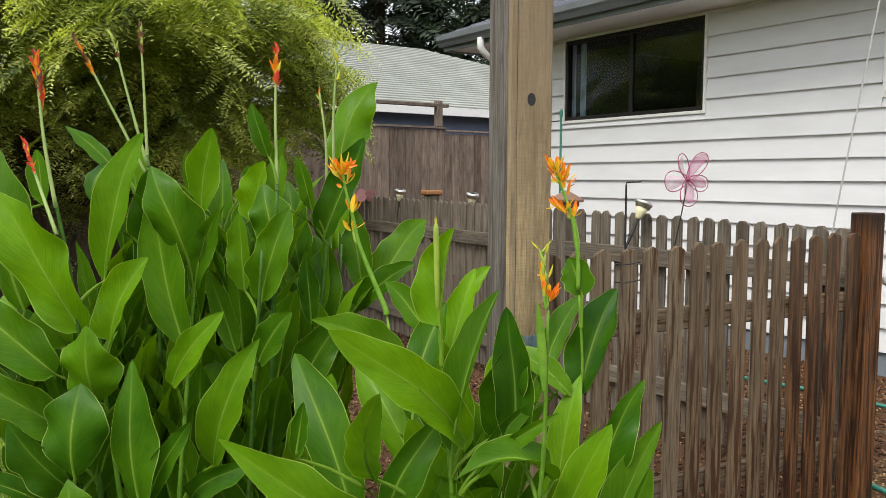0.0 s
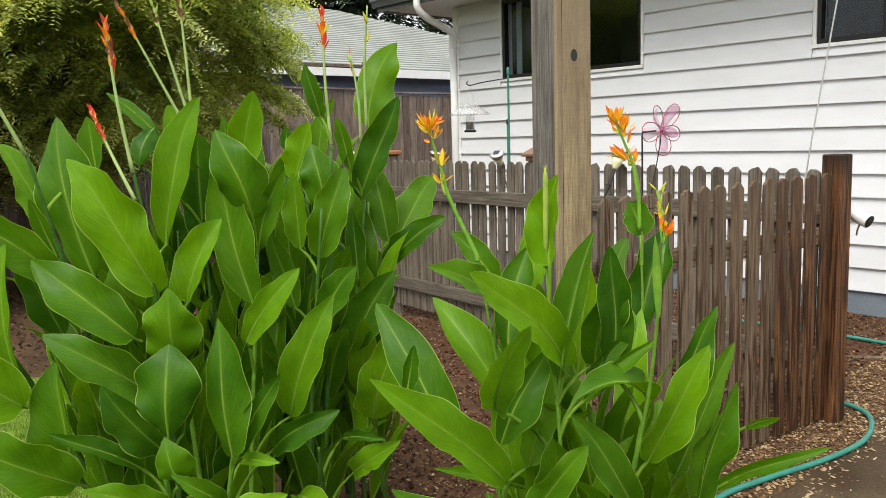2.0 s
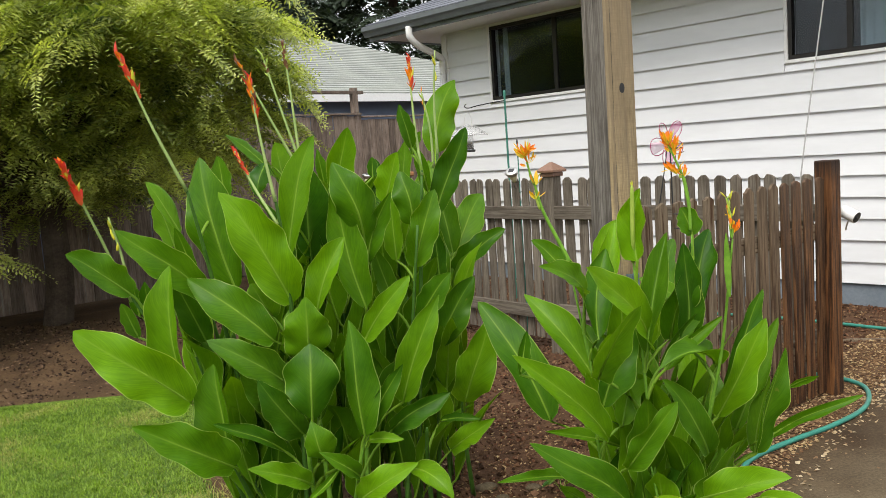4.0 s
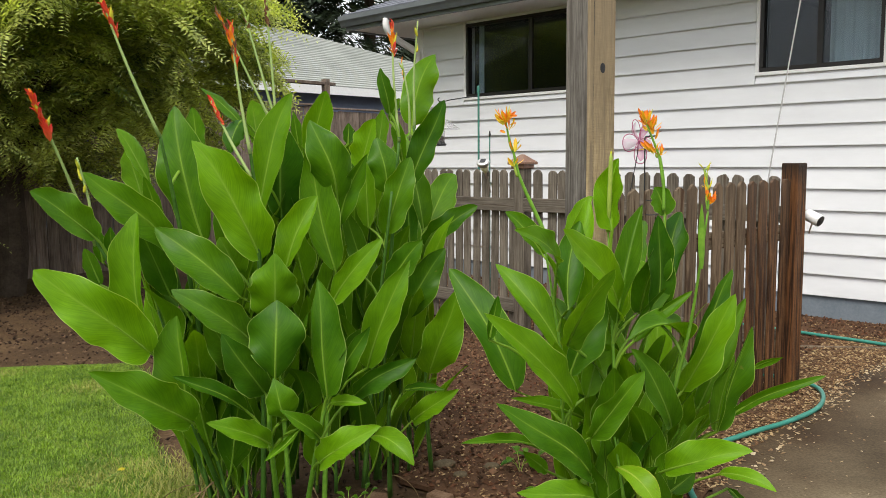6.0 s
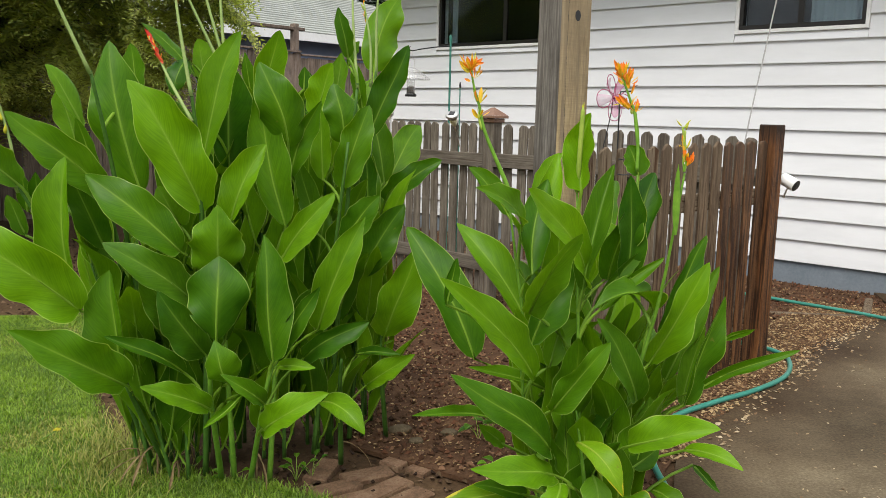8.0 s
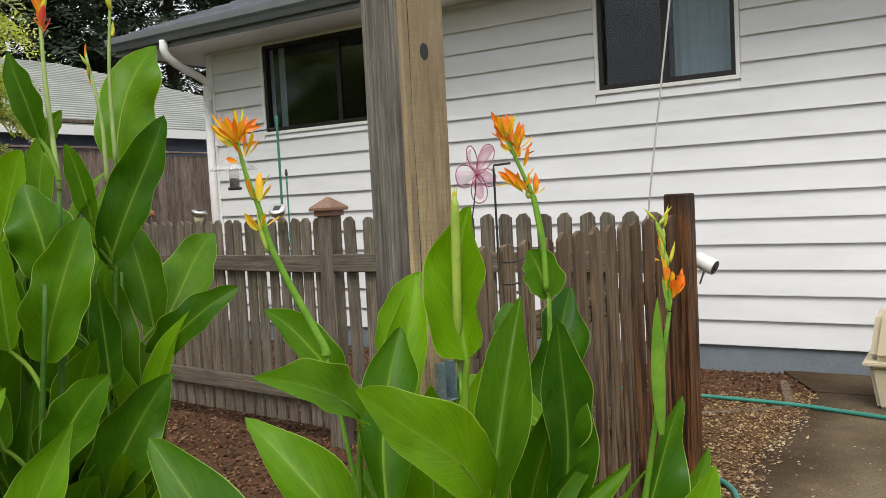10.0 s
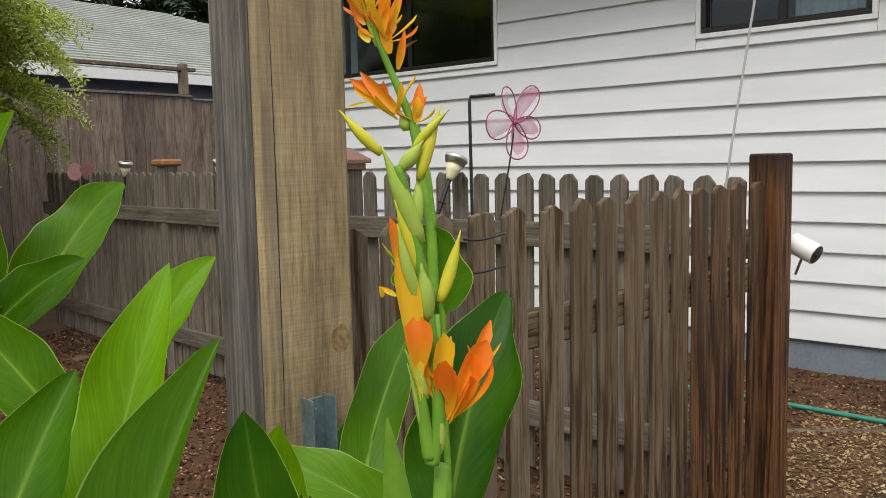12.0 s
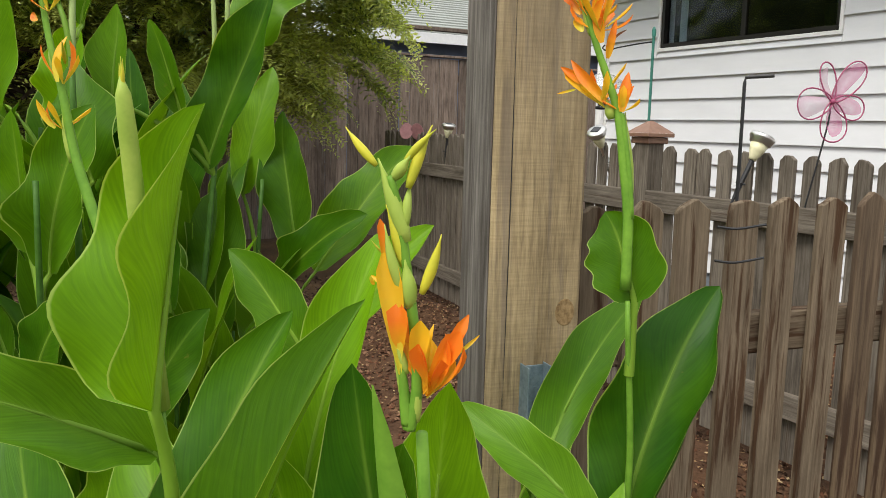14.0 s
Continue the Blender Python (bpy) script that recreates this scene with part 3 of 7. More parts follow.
CHIP_ZONE = [(0.80, 2.58), (1.15, 2.98), (1.95, 3.58), (2.28, 3.89), (2.62, 4.16), (3.12, 4.47), (3.80, 4.92), (3.3, 5.35), (2.6, 4.75), (1.7, 3.95), (0.9, 3.3), (0.3, 2.6)]
flat_area("chip_litter", CHIP_ZONE, -0.003, 0.006, CHIPS_GROUND, "pale wood chip and leaf litter along the path", "mulch")
ROCK_AVOID = [CHIP_ZONE]
bits("lava_rock_mulch", scatter(17000, MULCH_BED, ROCK_AVOID), (0.007, 0.02), 0.75, LAVA, "reddish brown lava rock mulch covering the bed", "rocks", -0.006)
bits("wood_chip_litter", scatter(7000, CHIP_ZONE), (0.005, 0.015), 0.4, CHIPS, "pale tan wood chips and shed bracts", "wood chips", 0.0)
bits("chips_among_rocks", scatter(12000, MULCH_BED), (0.005, 0.012), 0.4, CHIPS, "pale chips scattered over the rock mulch", "wood chips", 0.004)
PALE_LITTER = pieces("pale_litter", [(0.36, 0.27, 0.16), (0.46, 0.36, 0.22), (0.27, 0.18, 0.10), (0.52, 0.43, 0.29), (0.18, 0.11, 0.06)])
SLAB_LITTER = [(0.75, 2.45), (1.9, 3.45), (3.7, 4.85), (4.0, 4.1), (2.6, 2.9), (1.3, 1.9)]
bits("litter_on_path", scatter(260, SLAB_LITTER), (0.003, 0.011), 0.25, PALE_LITTER, "dry bracts and chips strewn on the concrete", "litter", 0.001)
edge_litter = np.array([(0.80, 2.6), (1.9, 3.58), (2.3, 3.94), (3.3, 4.62)])
el = np.concatenate([np.linspace(edge_litter[i], edge_litter[i + 1], 140) for i in range(3)]) + rng.normal(0, 0.045, (420, 2)) + (0.03, -0.03)
bits("litter_at_path_edge", el, (0.005, 0.017), 0.3, PALE_LITTER, "tan chips spilled over the edge of the slab", "litter", 0.001)
bits("soil_crumbs", scatter(6500, [(-5, 5.6), (-2.1, 5.52), (-1.75, 3.8), (-0.8, 2.6), (-0.2, 2.3), (0.2, 2.2), (-0.55, 3.0), (-0.8, 4.3), (-1.6, 7.2), (-1.4, 9), (-6, 9.5)]), (0.006, 0.02), 0.6, pieces("soil_crumb", [(0.04, 0.024, 0.015), (0.08, 0.046, 0.028), (0.2, 0.13, 0.08), (0.028, 0.017, 0.012), (0.11, 0.07, 0.04)]), "crumbs of dark soil and dry bits", "soil", -0.025)

FOOT_BED = [(-0.34, 1.75), (-0.1, 1.3), (0.05, 1.3), (0.5, 1.45), (0.67, 1.5), (0.55, 1.77), (0.45, 1.95), (0.48, 2.1), (0.22, 2.24), (-0.1, 2.5), (-0.3, 2.25)]
bits("mulch_at_the_edge", scatter(3200, FOOT_BED), (0.008, 0.024), 0.6, LAVA, "dark red brown bark mulch round the smaller clump", "mulch", -0.024)
bits("chips_at_the_edge", scatter(260, FOOT_BED), (0.006, 0.015), 0.35, CHIPS, "pale chips among the dark mulch", "wood chips", -0.005)

BETWEEN = [(-0.5, 2.95), (-0.1, 2.55), (0.3, 2.4), (0.6, 2.75), (0.35, 4.0), (-0.2, 4.6), (-0.7, 4.2)]
bits("pale_flecks_between_clumps", scatter(2600, BETWEEN), (0.003, 0.009), 0.45, CHIPS, "pale flecks over the dark soil between the clumps", "litter", 0.0)


def grass(name, places, height, material, label, lean=1.7):
    """Curved blades of two segments each."""
    n = len(places)
    a = rng.uniform(0, 6.283, n)
    tuft = 0.5 + 0.5 * np.sin(places[:, 0] * 41 + 3 * np.sin(places[:, 1] * 23)) * np.sin(places[:, 1] * 37 + 3 * np.sin(places[:, 0] * 19))
    h = rng.uniform(height[0], height[1], n) * (0.55 + 0.9 * tuft)
    w = rng.uniform(0.0009, 0.0022, n)
    l = h * rng.uniform(0.25, lean, n)
    da = np.stack([np.cos(a), np.sin(a)], -1)
    dn = np.stack([-np.sin(a), np.cos(a)], -1)
    p = places
    z0 = np.zeros(n)
    def lay(c, side, z):
        return np.concatenate([c + dn * side[:, None], z[:, None]], -1)
    v = np.stack([lay(p, -w, z0), lay(p, w, z0), lay(p + da * (l * 0.35)[:, None], -w * 0.8, h * 0.6), lay(p + da * (l * 0.35)[:, None], w * 0.8, h * 0.6), lay(p + da * l[:, None], w * 0, h)], 1)
    k = 5 * np.arange(n)[:, None]
    f = np.concatenate([k + [0, 1, 3], k + [0, 3, 2], k + [2, 3, 4]], 0)
    return tagged(new(name, sheet_mesh(name, v.reshape(-1, 3).tolist(), f.tolist(), material)), label, "grass", kind="stuff")


LAWN_NEAR = [(-4.8, 5.5), (-3.4, 5.5), (-2.13, 5.46), (-1.80, 4.6), (-1.74, 3.7), (-1.50, 3.05), (-1.33, 2.82), (-1.05, 2.64), (-0.86, 2.57), (-0.68, 2.38), (-0.55, 2.18), (-0.43, 1.97), (-0.3, 1.7), (-0.4, 1.2), (-1.6, 0.9), (-3.2, 2.2)]
gp = scatter(210000, LAWN_NEAR)
patch = np.sin(gp[:, 0] * 5.3 + 2 * np.sin(gp[:, 1] * 3.1)) * np.sin(gp[:, 1] * 4.1 + np.sin(gp[:, 0] * 2.7)) + rng.normal(0, 0.42, len(gp))
grass("grass", gp[patch < 0.74], (0.008, 0.022), GRASS, "short green lawn grass")
grass("dry_grass", gp[patch >= 0.74], (0.006, 0.018), STRAW, "dry straw coloured grass patches in the lawn", 2.2)
rim = np.array(LAWN_EDGE[2:13])
rp = np.concatenate([np.linspace(rim[i], rim[i + 1], 420) for i in range(len(rim) - 1)]) + rng.normal(0, 0.022, (420 * (len(rim) - 1), 2))
grass("lawn_edge_grass", rp, (0.014, 0.04), GRASS, "longer green grass along the lawn's edge", 1.2)
bp = np.array([(-1.48, 3.0)]) + rng.normal(0, 1, (2200, 2)) * (0.12, 0.22)
grass("straw_edge_grass", bp, (0.02, 0.06), STRAW, "dry straw grass beside the plant bed", 1.8)


def dandelion():
    t = thing("dandelion", "single yellow dandelion flower in the lawn", "flower", at=Matrix.Translation((-1.772, 3.193, 0)))
    part("stem", made(tube, [(-0.07, -0.02, 0.004), (-0.03, -0.01, 0.025), (0, 0, 0.04)], 0.002, 5), STEM, t)
    bm = bmesh.new()
    for i in range(26):
        a = i * 2.4
        r = 0.017 * math.sqrt((i + 1) / 26)
        box(bm, 0, r, -0.0022, 0.0022, 0.0, 0.002, m=Matrix.Translation((0, 0, 0.04 + 0.008 * (1 - i / 26))) @ Matrix.Rotation(a, 4, "Z"))
    part("flower_head", bm, YELLOW, t, "yellow ray florets")


def clover(x, y):
    t = thing("clover_flower", "small white clover flower in the lawn", "flower", "clover in the lawn", at=Matrix.Translation((x, y, 0)))
    part("stem", made(tube, [(0.01, 0, 0), (0.004, 0, 0.012), (0, 0, 0.024)], 0.0012, 5), STEM, t)
    bm = bmesh.new()
    for i in range(14):
        a, b_ = i * 2.4, 0.2 + 1.2 * i / 14
        d = Vector((math.cos(a) * math.sin(b_), math.sin(a) * math.sin(b_), math.cos(b_)))
        box(bm, -0.0016, 0.0016, -0.0016, 0.0016, 0, 0.007, m=Matrix.Translation((0, 0, 0.024)) @ d.to_track_quat("Z", "X").to_matrix().to_4x4())
    part("flower_head", bm, WHITE, t, "white florets")


dandelion()
for x, y in [(-1.02, 2.22), (-1.22, 2.40)]:
    clover(x, y)


# ---- brick edging ----
def paver_mesh(l, w, h, seed):
    r = random.Random(seed)
    bm = bmesh.new()
    v = box(bm, -l / 2, l / 2, -w / 2, w / 2, 0, h, 0.006)
    for q in bm.verts:
        q.co += Vector((r.uniform(-1, 1), r.uniform(-1, 1), r.uniform(-1, 1))) * 0.0035
    me = bpy.data.meshes.new("paver")
    bm.to_mesh(me)
    bm.free()
    me.materials.append(BRICK)
    return me


edging = thing("brick_edging", "worn red brick pavers set loose at the lawn's edge", "bricks", kind="structure")
paver_meshes = [paver_mesh(0.2, 0.1, 0.06, s_) for s_ in range(4)]
PAVERS = [(-0.357, 2.805, 42, 0.004), (-0.262, 2.735, 42, 0.0), (-0.527, 2.666, 13, 0.008), (-0.66, 2.565, 24, 0.004), (-0.615, 2.455, 22, 0.0), (-0.46, 2.55, 35, -0.008), (-0.40, 2.45, 35, -0.008),
          (-0.488, 2.30, 23, -0.004), (-0.45, 2.12, -50, -0.008), (-0.31, 1.92, -30, -0.006), (-0.063, 2.772, 26, 0.0), (-0.69, 2.74, 65, 0.006)]
for i, (x, y, a, z) in enumerate(PAVERS):
    reuse("paver", paver_meshes[i % 4], edging, Matrix.Translation((x, y, z * 0.5 - 0.070)) @ Euler((radians(rnd.uniform(-1.6, 1.6)), radians(rnd.uniform(-1.6, 1.6)), radians(a))).to_matrix().to_4x4())


# ---- white house ----
V = 6.62
W1 = (-7.24, -5.29, 2.193, 3.085)
W2 = (-3.52, -2.44, 2.212, 3.085)
U0, U1 = -8.08, 5.0
Z0, LAP, TOP = 0.171, 0.1932, 3.10


def in_house(name, bm, material, parent=None, label="", smooth=False):
    ob = part(name, bm, material, parent, label, smooth)
    if parent is None:
        ob.matrix_world = HOUSE
    return ob


house = thing("house", "single storey white house with lap siding and dark windows", "house", at=HOUSE)
wall = bmesh.new()
cuts = [U0 + 0.012, W1[0], W1[1], W2[0], W2[1], U1]
for i in range(5):
    a, b = cuts[i], cuts[i + 1]
    if i % 2 == 0:
        box(wall, a, b, V + 0.014, V + 0.16, -0.2, TOP + 0.02)
    else:
        w = W1 if i == 1 else W2
        box(wall, a, b, V + 0.014, V + 0.16, -0.2, w[2])
        box(wall, a, b, V + 0.014, V + 0.16, w[3], TOP + 0.02)
box(wall, U0 + 0.012, U0 + 0.16, V + 0.16, V + 8, -0.2, TOP + 0.02)
in_house("wall", wall, WHITE, house)
fb = bmesh.new()
box(fb, U0 + 0.02, U1, V + 0.008, V + 0.013, -0.25, Z0 + 0.02)
box(fb, U0 + 0.008, U0 + 0.0115, V + 0.02, V + 8, -0.25, Z0 + 0.02)
in_house("foundation", fb, FOUNDATION, house, "grey painted concrete foundation")


def course(u0, u1, z0, z1):
    bm = bmesh.new()
    prism(bm, [(V + 0.0135, z0 + 0.006), (V - 0.017, z0), (V - 0.017, z0 + 0.005), (V + 0.009, z1), (V + 0.0135, z1)], u0, u1)
    return bm


k = 0
z = Z0
while z < TOP - 0.02:
    z1 = min(z + LAP + 0.004, TOP)
    spans = [(U0 + 0.09, U1)]
    for w in (W1, W2):
        if z1 > w[2] - 0.034 and z < w[3] + 0.034:
            nxt = []
            for a, b in spans:
                if a < w[0] - 0.034 and b > w[1] + 0.034:
                    if z < w[2] - 0.036:
                        in_house("siding_board", course(w[0] - 0.032, w[1] + 0.032, z, w[2] - 0.036), SIDING, house)
                    nxt += [(a, w[0] - 0.036), (w[1] + 0.036, b)]
                else:
                    nxt.append((a, b))
            spans = nxt
    for a, b in spans:
        in_house("siding_board", course(a, b, z, z1), SIDING, house)
    z += LAP
    k += 1
cb = bmesh.new()
box(cb, U0 - 0.008, U0 + 0.088, V - 0.018, V + 0.012, Z0, TOP, 0.003)
in_house("corner_board", cb, WHITE, house, "white corner trim board")


def window(w, mid, name, curtains):
    u0, u1, z0, z1 = w
    win = part(name, made(box, u0 - 0.033, u1 + 0.033, V - 0.018, V + 0.012, z0 - 0.033, z0 - 0.001, 0.003), WHITE, house, "white sill trim under a dark sliding window")
    for a, b, c, d in ((u0 - 0.033, u0 - 0.001, z0 - 0.001, z1 + 0.03), (u1 + 0.001, u1 + 0.033, z0 - 0.001, z1 + 0.03)):
        part("side_trim", made(box, a, b, V - 0.017, V + 0.012, c, d, 0.003), WHITE, win)
    f = bmesh.new()
    for a, b, c, d in ((u0, u1, z0, z0 + 0.04), (u0, u1, z1 - 0.04, z1), (u0, u0 + 0.035, z0 + 0.04, z1 - 0.04), (u1 - 0.035, u1, z0 + 0.04, z1 - 0.04)):
        box(f, a, b, V - 0.004, V + 0.07, c, d, 0.003)
    part("frame", f, BRONZE, win, "dark bronze aluminium frame")
    part("meeting_rail", made(box, mid - 0.025, mid + 0.025, V + 0.012, V + 0.05, z0 + 0.04, z1 - 0.04, 0.003), BRONZE, win)
    for a, b, y in ((u0 + 0.035, mid - 0.025, V + 0.045), (mid + 0.025, u1 - 0.035, V + 0.03)):
        g = part("pane", made(box, a, b, y, y + 0.004, z0 + 0.04, z1 - 0.04), GLASS, win)
        g.visible_shadow = False
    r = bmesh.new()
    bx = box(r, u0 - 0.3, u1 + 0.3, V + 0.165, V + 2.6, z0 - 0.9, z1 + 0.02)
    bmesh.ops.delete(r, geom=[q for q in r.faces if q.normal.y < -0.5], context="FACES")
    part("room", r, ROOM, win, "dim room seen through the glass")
    for a, b in curtains:
        c = bmesh.new()
        n = 40
        top = [c.verts.new((a + (b - a) * i / n, V + 0.2 + 0.02 * math.sin(i * 1.1) + 0.008 * math.sin(i * 2.7), z1)) for i in range(n + 1)]
        bot = [c.verts.new((a + (b - a) * i / n, V + 0.2 + 0.024 * math.sin(i * 1.1 + 0.3) + 0.01 * math.sin(i * 2.7), z0 - 0.1)) for i in range(n + 1)]
        for i in range(n):
            c.faces.new((bot[i], bot[i + 1], top[i + 1], top[i]))
        part("curtain", c, CURTAIN, win, "pale hanging curtain", True)
    return win


window(W1, -6.25, "window", [(W1[0] + 0.06, W1[0] + 0.11)])
window(W2, -2.98, "window", [(-2.96, W2[1] + 0.05)])

# eaves: soffit, fascia, gutter, hip roof
EU, EV = -8.77, 5.97
sb = bmesh.new()
box(sb, EU + 0.02, U1 + 1, EV + 0.03, V + 0.2, TOP + 0.022, TOP + 0.04)
box(sb, EU + 0.02, U0 + 0.2, V + 0.2, V + 8, TOP + 0.022, TOP + 0.04)
in_house("soffit", sb, WHITE, house, "white painted soffit")
fa = bmesh.new()
box(fa, EU, U1 + 1, EV, EV + 0.03, TOP + 0.0, TOP + 0.19)
box(fa, EU, EU + 0.02, EV + 0.03, V + 8, TOP + 0.0, TOP + 0.19)
in_house("fascia", fa, GUTTER, house, "dark grey fascia board")
gb = bmesh.new()
prism(gb, [(EV - 0.001, TOP + 0.17), (EV - 0.001, TOP + 0.05), (EV - 0.06, TOP + 0.045), (EV - 0.085, TOP + 0.09), (EV - 0.11, TOP + 0.12), (EV - 0.115, TOP + 0.175), (EV - 0.1, TOP + 0.175), (EV - 0.095, TOP + 0.13), (EV - 0.05, TOP + 0.065), (EV - 0.02, TOP + 0.07), (EV - 0.02, TOP + 0.17)], EU - 0.02, U1 + 1)
in_house("gutter", gb, GUTTER, house, "dark grey metal gutter")
rb = bmesh.new()
pitch = 0.42
rows_ = 34
run = 4.4
for i in range(rows_):
    a, b = run * i / rows_, run * (i + 1) / rows_
    za, zb = TOP + 0.20 + pitch * a, TOP + 0.20 + pitch * b
    q = [rb.verts.new(c) for c in ((EU - 0.03 + a, EV - 0.03 + a, za + 0.012), (U1 + 1, EV - 0.03 + a, za + 0.012), (U1 + 1, EV - 0.03 + b, zb), (EU - 0.03 + b, EV - 0.03 + b, zb))]
    rb.faces.new(q)
    q2 = [rb.verts.new(c) for c in ((EU - 0.03 + a, EV - 0.03 + a, za), (U1 + 1, EV - 0.03 + a, za))]
    rb.faces.new((q2[0], q2[1], q[1], q[0]))
    p = [rb.verts.new(c) for c in ((EU - 0.03 + a, EV - 0.03 + a, za + 0.012), (EU - 0.03 + b, EV - 0.03 + b, zb), (EU - 0.03 + b, 15.0, zb), (EU - 0.03 + a, 15.0, za + 0.012))]
    rb.faces.new(p)
in_house("roof", rb, SHINGLE, house, "blue grey asphalt shingle hip roof")
ds = bmesh.new()
tube(ds, smooth_line([(-7.93, EV - 0.05, TOP + 0.06), (-7.93, EV - 0.04, TOP - 0.06), (-7.94, EV + 0.1, TOP - 0.16), (-8.02, V - 0.12, TOP - 0.28), (-8.05, V - 0.055, TOP - 0.36), (-8.05, V - 0.055, TOP - 0.5)], 5), 0.042, 12)
tube(ds, [(-8.05, V - 0.055, TOP - 0.48), (-8.05, V - 0.055, 1.6), (-8.05, V - 0.055, 0.0)], 0.042, 12)
in_house("downspout", ds, WHITE, house, "white downspout with a bent elbow", True)


# ---- neighbour's low house beyond the back fence ----
nb = thing("neighbour_house", "slate blue house with a pale shingled hip roof", "house", at=HOUSE)
part("wall", made(box, -18, -13.3, -2, 16.2, -0.2, 2.9), BLUE_WALL, nb)
eave_u, eave_z, ridge_u, ridge_z = -12.95, 2.86, -17.2, 4.62
ridge_v0, ridge_v1, e0, e1 = 6.0, 10.9, -2.6, 16.8
rows_ = 30


def roof_line(f, lift=0.0):
    u_, z_ = eave_u + (ridge_u - eave_u) * f, eave_z + (ridge_z - eave_z) * f + lift
    return [(u_, e0 + (ridge_v0 - e0) * f, z_), (u_, e1 + (ridge_v1 - e1) * f, z_)]


rb = bmesh.new()
lo, hi = roof_line(0.0), roof_line(1.0)
rb.faces.new([rb.verts.new(c) for c in (lo[1], (2 * ridge_u - lo[1][0], lo[1][1], lo[1][2]), hi[1])])
nb_roof = part("roof", rb, SHINGLE_PALE, nb, "pale grey weathered shingle roof")
for i in range(rows_):
    lo, hi, un = roof_line(i / rows_, 0.02), roof_line((i + 1) / rows_), roof_line(i / rows_)
    rb = bmesh.new()
    q = [rb.verts.new(c) for c in (lo[0], lo[1], hi[1], hi[0])]
    rb.faces.new(q)
    w_ = [rb.verts.new(c) for c in un]
    rb.faces.new((w_[0], w_[1], q[1], q[0]))
    bmesh.ops.recalc_face_normals(rb, faces=rb.faces)
    part("shingle_course", rb, SHINGLE_PALE, nb_roof)
part("eave_board", made(box, -13.0, -12.94, e0, e1, 2.70, 2.855), WHITE, nb, "pale eave gutter board")
part("soffit", made(box, -13.3, -13.0, e0, e1, 2.72, 2.74), BLUE_WALL, nb)
part("chimney", made(box, -17.5, -16.9, 7.25, 7.85, 4.2, 5.55, 0.01), BRICK, nb, "brick chimney")


# ---- timber fences ----
def picket_mesh(name, w, h, t, style, material, seed):
    """A board standing on z = 0 with x across; style 'dog' (clipped corners), 'gable' (shallow point) or 'flat'."""
    r = random.Random(seed)
    c = 0.014
    if style == "dog":
        out = [(-w / 2, 0), (w / 2, 0), (w / 2, h - 0.02), (w / 2 - 0.022, h), (-w / 2 + 0.022, h), (-w / 2, h - 0.02)]
    elif style == "gable":
        out = [(-w / 2, 0), (w / 2, 0), (w / 2, h - c * 1.6), (w / 2 - 0.006, h - c), (0.008, h), (-0.008, h), (-w / 2 + 0.006, h - c), (-w / 2, h - c * 1.6)]
    else:
        out = [(-w / 2, 0), (w / 2, 0), (w / 2, h), (-w / 2, h)]
    out = [(x + r.uniform(-1, 1) * 0.0025, z + (r.uniform(-1, 1) * 0.006 if z > 0.5 else 0)) for x, z in out]
    bm = bmesh.new()
    a = [bm.verts.new((x, -t / 2, z)) for x, z in out]
    b = [bm.verts.new((x, t / 2, z)) for x, z in out]
    n = len(a)
    for i in range(n):
        bm.faces.new((a[i], b[i], b[(i + 1) % n], a[(i + 1) % n]))
    front = bm.faces.new(a)
    bm.faces.new(b[::-1])
    bmesh.ops.recalc_face_normals(bm, faces=bm.faces)
    bmesh.ops.bevel(bm, geom=[e for e in bm.edges], offset=0.0025, segments=1, affect="EDGES")
    me = bpy.data.meshes.new(name)
    bm.to_mesh(me)
    bm.free()
    me.materials.append(material)
    return me


def rail(name, fence, length, off, z, h, t, material, x0=0.0):
    bm = made(box, -h / 2, h / 2, -t / 2, t / 2, 0, length, 0.004)
    ob = part(name, bm, material, fence)
    ob.matrix_local = Matrix.Translation((x0, off, z)) @ Matrix.Rotation(radians(90), 4, "Y")
    return ob


EP = (1.918, 3.884)
CAP = (0.723, 5.519)
LOWEND = (-1.30, 9.0)
BIG = (0.255, 2.785)


def run_dir(a, b):
    d = Vector((b[0] - a[0], b[1] - a[1], 0))
    return d.normalized(), d.length


def picket_fence(name, a, b, first, step, width, tops, bottom, rails, rail_off, material, meshes, label, group, skip_end=0.0):
    d, length = run_dir(a, b)
    f = thing(name, label, "fence", group, at=upright(a, d))
    s = first
    i = 0
    while s < length - skip_end:
        h = tops(s)
        pick = meshes if meshes is not brown_pickets or s > 1.15 else dark_pickets if s < 0.55 else mid_pickets
        ob = reuse("picket", pick[i % len(pick)], f, Matrix.Translation((s, rnd.uniform(-0.002, 0.002), bottom)) @ Matrix.Rotation(radians(rnd.uniform(-0.7, 0.7)), 4, "Y") @ Matrix.Scale((h - bottom) / 1.2, 4, (0, 0, 1)))
        s += step * rnd.uniform(0.97, 1.03)
        i += 1
    for z_, h_, x0_, l_ in rails:
        rail("rail", f, l_, rail_off, z_, h_, 0.038, material, x0_)
    return f


